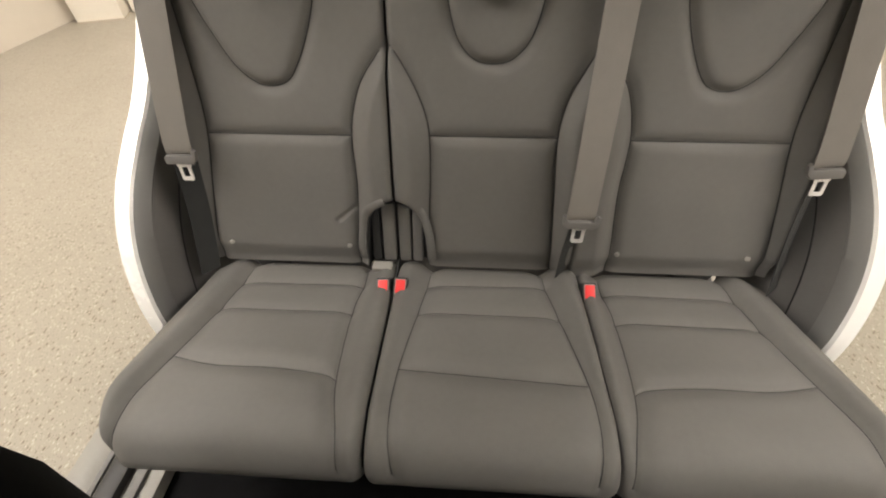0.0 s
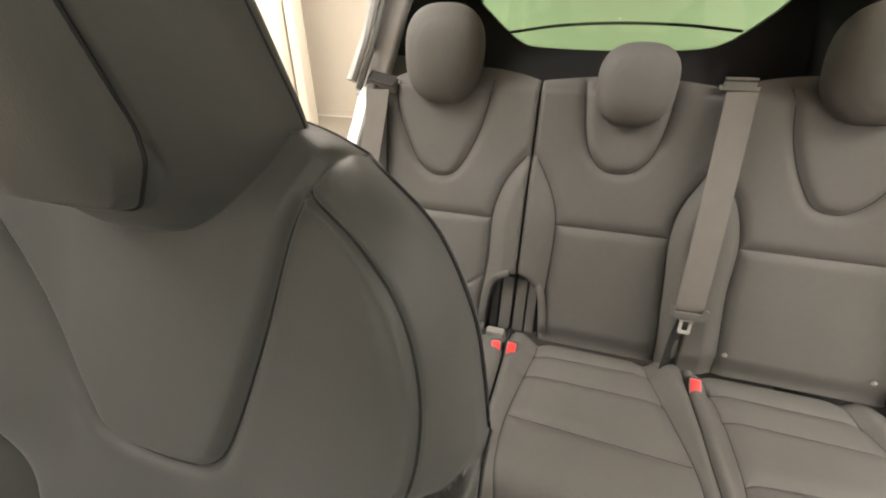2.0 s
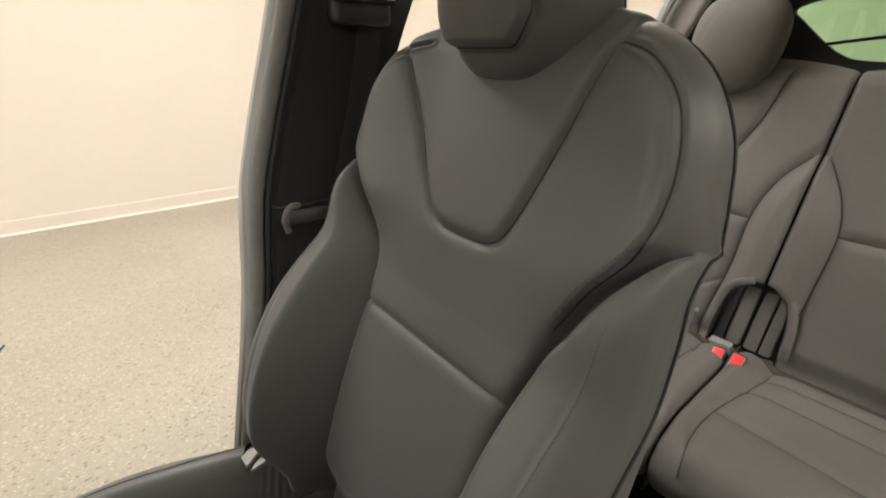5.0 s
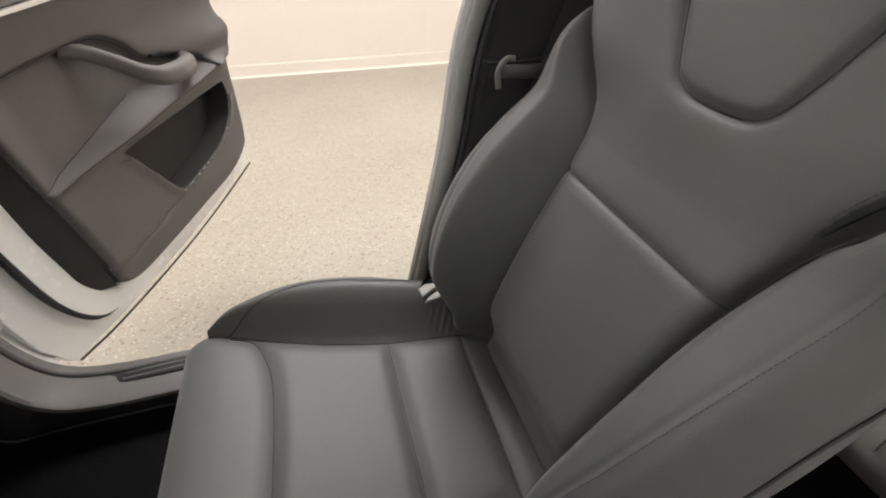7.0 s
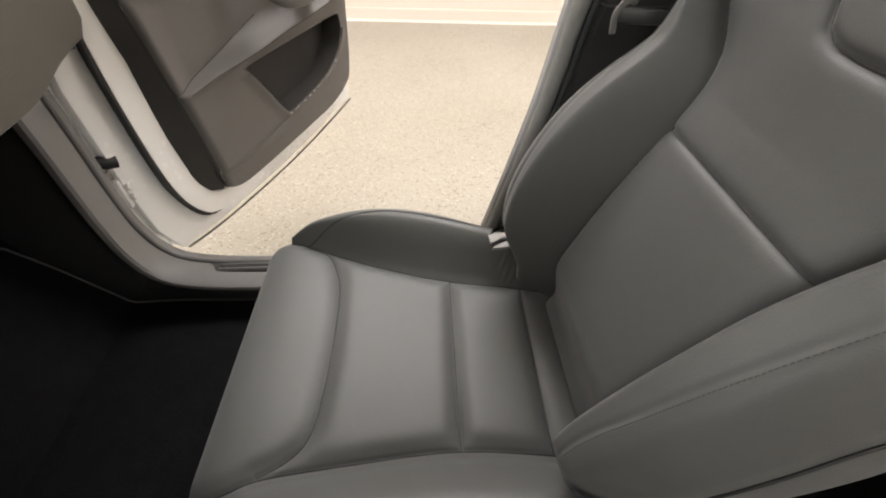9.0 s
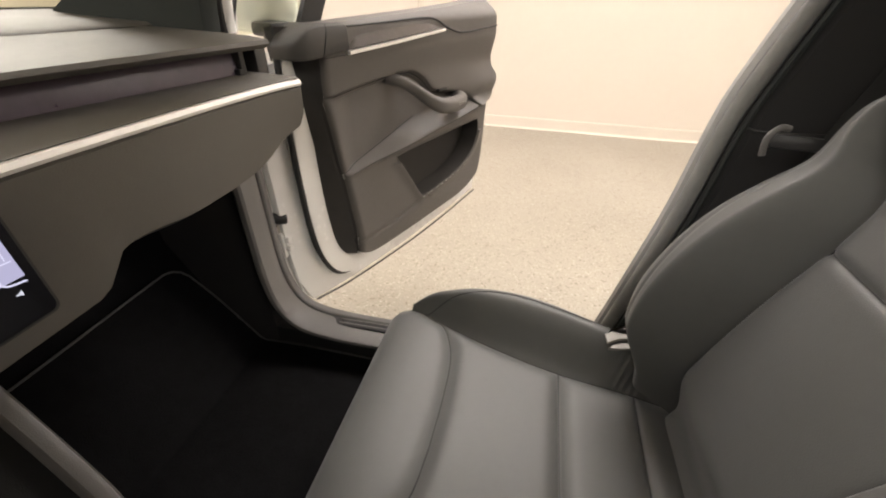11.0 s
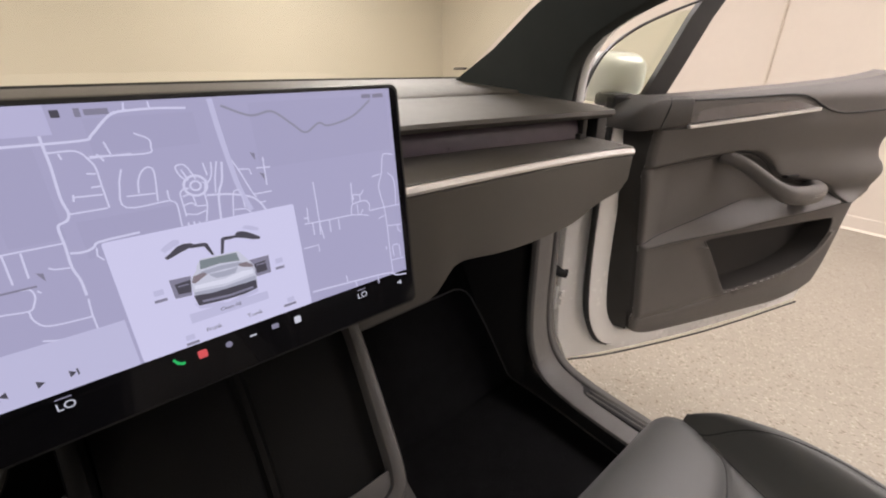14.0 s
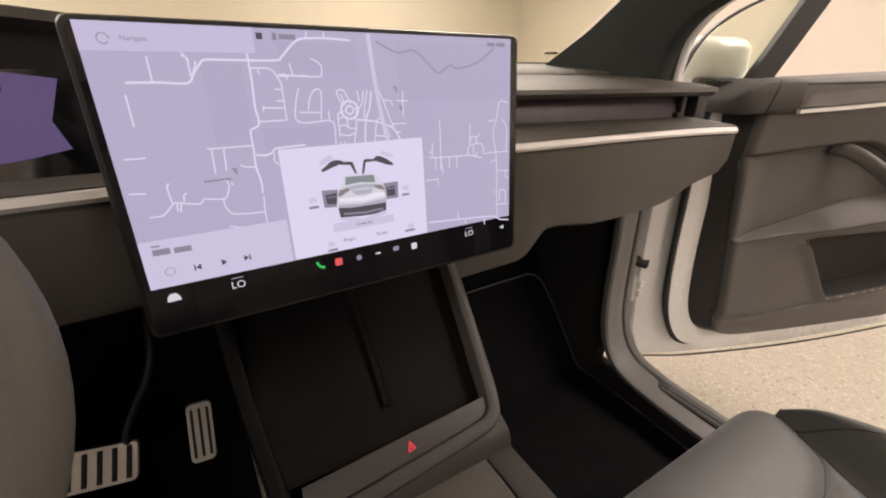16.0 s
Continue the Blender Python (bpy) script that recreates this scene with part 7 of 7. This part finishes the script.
for c_, s_ in ((0.098, -1), (0.205, 1)):
    ui("skip_icon", [(c_ - s_ * 0.008, 0.924), (c_ - s_ * 0.008, 0.952), (c_ + s_ * 0.003, 0.938)][:: 1 if s_ > 0 else -1], 0.0009, S_DARK, media)
    ui("skip_bar", rect(c_ + s_ * 0.005 - 0.0015, 0.925, c_ + s_ * 0.005 + 0.0015, 0.951), 0.0009, S_DARK, media)
part("favourite_icon", tube([SM @ Vector((0.045 * W + 0.0036 * math.cos(q), -0.935 * H + 0.0036 * math.sin(q), 0.0009)) for q in np.linspace(0, 6.28, 12)], 0.0003, 6), S_GREY, media)
card = ui("car_card", rect(0.314, 0.480, 0.698, 0.998, 0.002), 0.0012, S_CARD, shown, "pale card with a picture of the open car")
# the small car picture on the card
ui("car_shadow", [(0.436, 0.813), (0.503, 0.853), (0.574, 0.823), (0.572, 0.848), (0.5, 0.868), (0.444, 0.843)], 0.0014, S_CARD2, card)
ui("car_rear", [(0.457, 0.673), (0.46, 0.654), (0.471, 0.629), (0.548, 0.634), (0.553, 0.644), (0.566, 0.684), (0.577, 0.713), (0.58, 0.749), (0.574, 0.803), (0.505, 0.808), (0.441, 0.783), (0.439, 0.744), (0.441, 0.704), (0.449, 0.689)], 0.0016, S_SILVER, card)
ui("car_bumper", [(0.439, 0.778), (0.476, 0.788), (0.511, 0.788), (0.574, 0.788), (0.572, 0.828), (0.54, 0.838), (0.503, 0.838), (0.444, 0.828), (0.441, 0.808)], 0.0018, S_DARK, card)
ui("car_bumper_sheen", [(0.452, 0.808), (0.511, 0.818), (0.564, 0.813), (0.564, 0.823), (0.508, 0.828), (0.452, 0.818)], 0.00195, S_GREY, card)
ui("car_hatch", [(0.468, 0.634), (0.545, 0.639), (0.548, 0.678), (0.505, 0.668), (0.465, 0.673)], 0.0018, S_DECK, card)
ui("car_deck", [(0.452, 0.696), (0.468, 0.682), (0.505, 0.678), (0.545, 0.684), (0.562, 0.698), (0.545, 0.702), (0.513, 0.698), (0.476, 0.699), (0.458, 0.704)], 0.0019, S_SHADE, card)
ui("car_tail_light", [(0.442, 0.718), (0.448, 0.694), (0.470, 0.688), (0.476, 0.700), (0.462, 0.712), (0.448, 0.726)], 0.0020, S_BROWN, card)
ui("car_tail_light", [(0.543, 0.692), (0.562, 0.692), (0.573, 0.712), (0.574, 0.724), (0.556, 0.714), (0.545, 0.704)], 0.0020, S_BROWN, card)
ui("car_boot_panel", [(0.479, 0.702), (0.511, 0.706), (0.541, 0.704), (0.532, 0.728), (0.511, 0.731), (0.492, 0.728), (0.484, 0.715)], 0.0021, S_SHADE, card)
ui("car_sheen", [(0.444, 0.735), (0.484, 0.738), (0.511, 0.742), (0.548, 0.728), (0.572, 0.735), (0.572, 0.752), (0.511, 0.764), (0.445, 0.752)], 0.00185, S_SHEEN, card)
ui("car_flank", [(0.441, 0.764), (0.503, 0.776), (0.575, 0.766), (0.574, 0.792), (0.503, 0.798), (0.441, 0.784)], 0.0017, S_SHADE, card)
ui("car_door", [(0.402, 0.684), (0.444, 0.689), (0.436, 0.773), (0.404, 0.768)], 0.0016, S_GREY, card)
ui("car_door_inside", [(0.41, 0.708), (0.441, 0.704), (0.436, 0.758), (0.412, 0.753)], 0.0018, S_DARK, card)
ui("car_door_trim", [(0.415, 0.718), (0.436, 0.718), (0.436, 0.723), (0.415, 0.723)], 0.002, S_GREY, card)
ui("car_door", [(0.569, 0.689), (0.614, 0.689), (0.612, 0.773), (0.577, 0.773)], 0.0016, S_GREY, card)
ui("car_door_inside", [(0.577, 0.713), (0.604, 0.708), (0.604, 0.758), (0.58, 0.758)], 0.0018, S_DARK, card)
ui("car_door_trim", [(0.582, 0.718), (0.604, 0.718), (0.604, 0.723), (0.58, 0.723)], 0.002, S_GREY, card)
ui("falcon_arm", [(0.457, 0.559), (0.487, 0.564), (0.492, 0.569), (0.5, 0.624), (0.495, 0.624), (0.484, 0.579), (0.457, 0.574)], 0.0017, S_DARK, card)
ui("falcon_door", [(0.407, 0.589), (0.42, 0.574), (0.434, 0.554), (0.449, 0.549), (0.463, 0.554), (0.465, 0.564), (0.452, 0.574), (0.434, 0.584), (0.412, 0.599)], 0.0018, S_DARK, card)
ui("falcon_window", [(0.404, 0.554), (0.415, 0.539), (0.431, 0.524), (0.441, 0.529), (0.441, 0.544), (0.428, 0.554), (0.41, 0.569)], 0.0016, S_CARD2, card)
ui("falcon_arm", [(0.521, 0.564), (0.527, 0.559), (0.559, 0.564), (0.559, 0.574), (0.527, 0.574), (0.519, 0.629), (0.513, 0.629)], 0.0017, S_DARK, card)
ui("falcon_door", [(0.551, 0.559), (0.559, 0.549), (0.572, 0.554), (0.59, 0.574), (0.604, 0.594), (0.604, 0.604), (0.588, 0.599), (0.569, 0.584), (0.553, 0.574)], 0.0018, S_DARK, card)
ui("falcon_window", [(0.569, 0.539), (0.577, 0.529), (0.593, 0.539), (0.606, 0.554), (0.604, 0.564), (0.59, 0.559)], 0.0016, S_CARD2, card)
ui("card_button", [(0.42, 0.853), (0.593, 0.858), (0.593, 0.898), (0.42, 0.898)], 0.0016, S_CARD2, card)


def letters(name, text, u_, v_, size, mat_, parent, lift):
    c = bpy.data.curves.new(name, "FONT")
    c.body, c.size, c.align_x, c.align_y = text, size, "CENTER", "CENTER"
    tmp = bpy.data.objects.new(name, c)
    me = bpy.data.meshes.new_from_object(tmp)
    me.transform(SM @ Matrix.Translation((u_ * W, -v_ * H, lift)))
    bpy.data.objects.remove(tmp)
    return part(name, me, mat_, parent)


for u0, u1, v_ in ((0.398, 0.424, 0.985), (0.625, 0.657, 0.962), (0.366, 0.390, 0.758), (0.624, 0.646, 0.763)):
    ui("card_text", rect(u0, v_ - 0.006, u1, v_ + 0.006), 0.0018, S_GREY, card)
for u0, v_ in ((0.400, 0.955), (0.636, 0.938), (0.369, 0.723), (0.627, 0.728)):
    ui("card_icon", rect(u0, v_ - 0.012, u0 + 0.018, v_ + 0.012), 0.0018, S_CARD2, card)
letters("lettering", "Navigate", 0.088, 0.053, 0.0047, S_GREY, search, 0.0009)
letters("lettering", "Close All", 0.506, 0.876, 0.0046, S_DARK, card, 0.0018)
letters("lettering", "Frunk", 0.460, 0.948, 0.0054, S_DARK, card, 0.0018)
letters("lettering", "Trunk", 0.553, 0.948, 0.0054, S_DARK, card, 0.0018)
for u_ in (0.173, 0.850):
    letters("lettering", "LO", u_, 1.058, 0.0094, S_WHITE, screen, 0.0004)
    ui("dock_bar", rect(u_ - 0.013, 1.022, u_ + 0.013, 1.027), 0.0002, S_GREY, screen)
ui("dock_red_icon", rect(0.413, 1.036, 0.433, 1.075, 0.0015), 0.0002, S_RED, screen)
ui("dock_white_icon", rect(0.644, 1.041, 0.662, 1.078, 0.0015), 0.0002, S_WHITE, screen)
ui("dock_tray_icon", rect(0.585, 1.038, 0.603, 1.064, 0.0008), 0.0002, S_GREY, screen)
ui("dock_line_icon", rect(0.530, 1.052, 0.546, 1.060), 0.0002, S_WHITE, screen)
ui("dock_round_icon", [(0.481 + 0.008 * math.cos(q), 1.057 - 0.015 * math.sin(q)) for q in np.linspace(0, 6.0, 14)], 0.0002, S_GREY, screen)
ui("dock_phone_icon", [(0.362, 1.036), (0.368, 1.032), (0.371, 1.046), (0.378, 1.058), (0.385, 1.060), (0.386, 1.070), (0.380, 1.074), (0.369, 1.062)][::-1], 0.0002, S_GREEN, screen)
ui("dock_car_icon", [(0.024, 1.068), (0.026, 1.048), (0.032, 1.034), (0.044, 1.034), (0.050, 1.048), (0.052, 1.068)][::-1], 0.0002, S_WHITE, screen)
ui("dock_sound_icon", [(0.974, 1.060), (0.980, 1.060), (0.988, 1.050), (0.988, 1.078), (0.980, 1.068), (0.974, 1.068)][::-1], 0.0002, S_WHITE, screen)
part("mount", box(-0.07, 0.07, 0.735, 0.86, 1.09, 1.22, 0.02), HARD_DARK, screen)

# ---- centre console ----
console = thing("centre_console", "dark grey centre console with a sloping phone tray", "centre console", (0, 0.4, 0.42))
CM = axes((0, 0.608, 0.916), (1, 0, 0), (0, math.cos(radians(35)), math.sin(radians(35))))  # x across, y up the tray, z out of it
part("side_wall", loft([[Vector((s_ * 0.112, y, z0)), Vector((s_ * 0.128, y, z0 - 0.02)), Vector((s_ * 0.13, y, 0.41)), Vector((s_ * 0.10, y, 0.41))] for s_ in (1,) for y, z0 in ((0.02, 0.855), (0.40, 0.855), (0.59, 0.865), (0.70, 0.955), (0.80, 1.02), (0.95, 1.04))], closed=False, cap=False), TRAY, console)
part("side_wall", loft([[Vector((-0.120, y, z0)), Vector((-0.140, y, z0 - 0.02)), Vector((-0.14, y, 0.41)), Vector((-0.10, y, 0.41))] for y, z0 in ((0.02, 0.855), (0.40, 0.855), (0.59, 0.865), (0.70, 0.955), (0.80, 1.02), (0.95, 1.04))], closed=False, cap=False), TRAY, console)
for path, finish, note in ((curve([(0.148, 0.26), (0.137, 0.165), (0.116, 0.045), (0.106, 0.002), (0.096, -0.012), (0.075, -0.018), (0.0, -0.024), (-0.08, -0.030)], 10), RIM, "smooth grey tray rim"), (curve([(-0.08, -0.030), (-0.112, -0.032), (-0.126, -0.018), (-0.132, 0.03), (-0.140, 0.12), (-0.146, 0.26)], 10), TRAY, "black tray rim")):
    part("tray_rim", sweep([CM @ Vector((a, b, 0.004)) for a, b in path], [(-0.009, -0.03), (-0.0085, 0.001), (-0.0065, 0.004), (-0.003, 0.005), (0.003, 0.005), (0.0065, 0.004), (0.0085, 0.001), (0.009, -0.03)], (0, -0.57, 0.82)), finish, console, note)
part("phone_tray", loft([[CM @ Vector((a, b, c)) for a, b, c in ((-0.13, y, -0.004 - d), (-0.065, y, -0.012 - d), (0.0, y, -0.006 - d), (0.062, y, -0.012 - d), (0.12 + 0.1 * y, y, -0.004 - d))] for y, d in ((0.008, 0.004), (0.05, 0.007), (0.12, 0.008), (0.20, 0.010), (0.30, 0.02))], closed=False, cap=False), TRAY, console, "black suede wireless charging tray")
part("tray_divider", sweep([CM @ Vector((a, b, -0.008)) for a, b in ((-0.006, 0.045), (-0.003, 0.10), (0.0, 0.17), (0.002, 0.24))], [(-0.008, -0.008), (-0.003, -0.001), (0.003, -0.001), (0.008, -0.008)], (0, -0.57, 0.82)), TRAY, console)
bar = part("button_bar", plate([(-0.100, -0.022), (0.088, -0.010), (0.098, -0.004), (0.100, 0.012), (-0.110, 0.004), (-0.112, -0.010)], 0.008, CM @ Matrix.Translation((0, 0, 0.003)), 0.002), RIM, console, "grey button bar")
tri_o = [(-0.0042, -0.0044), (0.0058, -0.0036), (0.0012, 0.0060)]
tri_i = [(-0.0022, -0.0032), (0.0038, -0.0027), (0.0010, 0.0032)]
HAZ = glow("hazard_red", (0.85, 0.05, 0.06), 1.1)
m_ = CM @ Matrix.Translation((-0.002, -0.004, 0.0036))
part("hazard_symbol", loft([[m_ @ Vector((a, b, 0)) for a, b in line] for line in (tri_o, tri_i)], cap=False), HAZ, bar, "glowing red hazard triangle")
part("hazard_symbol", plate([(a * 0.4 + 0.0006, b * 0.4) for a, b in tri_i], 0.0002, m_), HAZ, bar)
part("armrest_lid", loft([[Vector((a, y, z)) for a, z in ((-0.118, 0.83), (-0.116, 0.866), (-0.10, 0.872), (0.078, 0.872), (0.082, 0.868), (0.082, 0.83))] for y in (0.04, 0.15, 0.30, 0.592)]), DASH, console, "leather-covered console lid")
part("lid_border", loft([[Vector((a, y, z)) for a, z in ((0.0845, 0.83), (0.0845, 0.869), (0.090, 0.872), (0.118, 0.868), (0.124, 0.85), (0.124, 0.83))] for y in (0.04, 0.15, 0.30, 0.585)]), RIM, console)
part("console_lip", loft([[Vector((x, y, z)) for y, z in ((0.606, 0.84), (0.580, 0.872), (0.582, 0.884), (0.588, 0.894), (0.61, 0.905), (0.63, 0.86))] for x in (-0.122, -0.05, 0.04, 0.116)]), RIM, console)
part("rail_gloss", tube([(-0.142, 0.70, 0.93), (-0.140, 0.62, 0.89), (-0.140, 0.50, 0.862)], 0.003, 6), STEEL, console)

# ---- pedals ----
def pedal(name, label, cx, cz, w_, h_, tilt_, roll, vertical, n):
    ped = thing(name, label, "pedal", (cx, 1.0, cz), "pedals")
    m = pose(cx, 1.0, cz, -tilt_, roll, 0)
    def P(a, b, c): return m @ Vector((a, -c, b))
    pad_ = part("pedal_pad", loft([[P(a, b, c) for a, b in rounded_rect(w_ * k, h_ * k, 0.009, 5)] for k, c in ((0.96, -0.006), (1.0, -0.003), (1.0, 0.002), (0.96, 0.0045))]), PEDAL, ped)
    for i in range(n):
        q = (i + 0.5) / n - 0.5
        mm = m @ (Matrix.Translation((q * w_ * 0.92, -0.0052, 0)) if vertical else Matrix.Translation((q * w_ * 0.92, -0.0052, 0)))
        part("grip_rib", box(-w_ / n * 0.17, w_ / n * 0.17, -0.0022, 0.0022, -h_ * 0.40, h_ * 0.40, 0.001, mm), RUBBER, pad_)
    return ped, m


brake, bm_ = pedal("brake_pedal", "ribbed steel brake pedal on a black arm", -0.362, 0.690, 0.102, 0.064, 28, 12, True, 5)
part("pedal_arm", tube(curve([bm_ @ Vector((0.036, 0.012, 0.018)), (-0.318, 1.01, 0.732), (-0.298, 1.03, 0.765), (-0.275, 1.05, 0.800), (-0.262, 1.08, 0.85), (-0.255, 1.14, 0.96)], 6), 0.006, 8), RIM, brake, "dark grey pedal arm")
acc, am_ = pedal("accelerator_pedal", "tall ribbed steel accelerator pedal", -0.2195, 0.689, 0.039, 0.104, 24, 6, True, 3)
part("pedal_arm", tube(curve([am_ @ Vector((0, 0.010, -0.02)), (-0.220, 1.06, 0.655), (-0.22, 1.15, 0.63)], 6), 0.012, 8), HARD_DARK, acc, "black pedal arm")

# ---- steering wheel ----
wheel = thing("steering_wheel", "dark grey leather steering wheel", "steering wheel", (-0.385, 0.62, 1.10))
WMAT = axes((-0.420, 0.580, 1.130), (1, 0, 0), (0, 0.42, 0.91))
part("rim", loft([[WMAT @ Vector(((0.185 + 0.020 * math.cos(b)) * math.cos(a), (0.178 + 0.020 * math.cos(b)) * math.sin(a), 0.019 * math.sin(b))) for b in np.linspace(0, 2 * math.pi, 14, endpoint=False)] for a in np.linspace(0, 2 * math.pi, 73)], cap=False), DASH, wheel)
part("hub", loft([[WMAT @ Vector((a * k, b * k, z_)) for a, b in rounded_rect(0.16, 0.13, 0.05, 6)] for k, z_ in ((1.0, -0.05), (1.0, -0.01), (0.9, 0.0), (0.5, 0.004))]), HARD_DARK, wheel)
for a_ in (0, 180, 270):
    c_, s_ = math.cos(radians(a_)), math.sin(radians(a_))
    part("spoke", tube([WMAT @ Vector((0.06 * c_, 0.05 * s_, -0.012)), WMAT @ Vector((0.178 * c_, 0.171 * s_, -0.004))], 0.016, 8, (0.1, 0.9, 0.2)), HARD_DARK, wheel)
part("column", tube([WMAT @ Vector((0, 0, -0.04)), (-0.385, 0.90, 0.98)], 0.05, 14), HARD_DARK, wheel)

# ---- floor mats ----
def floor_mat(name, sx, label):
    mat_ = thing(name, label, "floor mat", (sx * 0.43, 0.7, 0.415), "floor mats")
    def lift(y):
        return 0.421 + (0.0 if y < 0.995 else (y - 0.995) * 1.40)
    rows = []
    for y in np.r_[np.linspace(0.30, 0.99, 12), 1.003, np.linspace(1.03, 1.155, 7), 1.168, 1.176, 1.180]:
        x1 = np.interp(y, (0.30, 0.66, 0.86, 0.985, 1.003, 1.10, 1.155, 1.168, 1.176, 1.180), (0.750, 0.761, 0.765, 0.762, 0.758, 0.750, 0.738, 0.728, 0.712, 0.69))
        x0 = np.interp(y, (0.30, 0.95, 1.10, 1.155, 1.18), (0.150, 0.150, 0.152, 0.165, 0.20))
        rows.append([Vector((sx * x, y, lift(y) + 0.002 * math.sin(9 * x + 7 * y))) for x in np.linspace(x0, x1, 14)])
    part("carpet_sheet", loft(rows, closed=False, cap=False), CARPET, mat_, "black mat pile")
    ring = rows[0] + [r[-1] for r in rows[1:]] + rows[-1][::-1][1:] + [r[0] for r in rows[::-1][1:]]
    part("mat_binding", tube([q + Vector((0, 0, 0.002)) for q in ring], 0.0028, 6), CARPET_EDGE, mat_, "grey stitched mat binding")


floor_mat("floor_mat", 1, "black carpet floor mat with a grey bound edge")
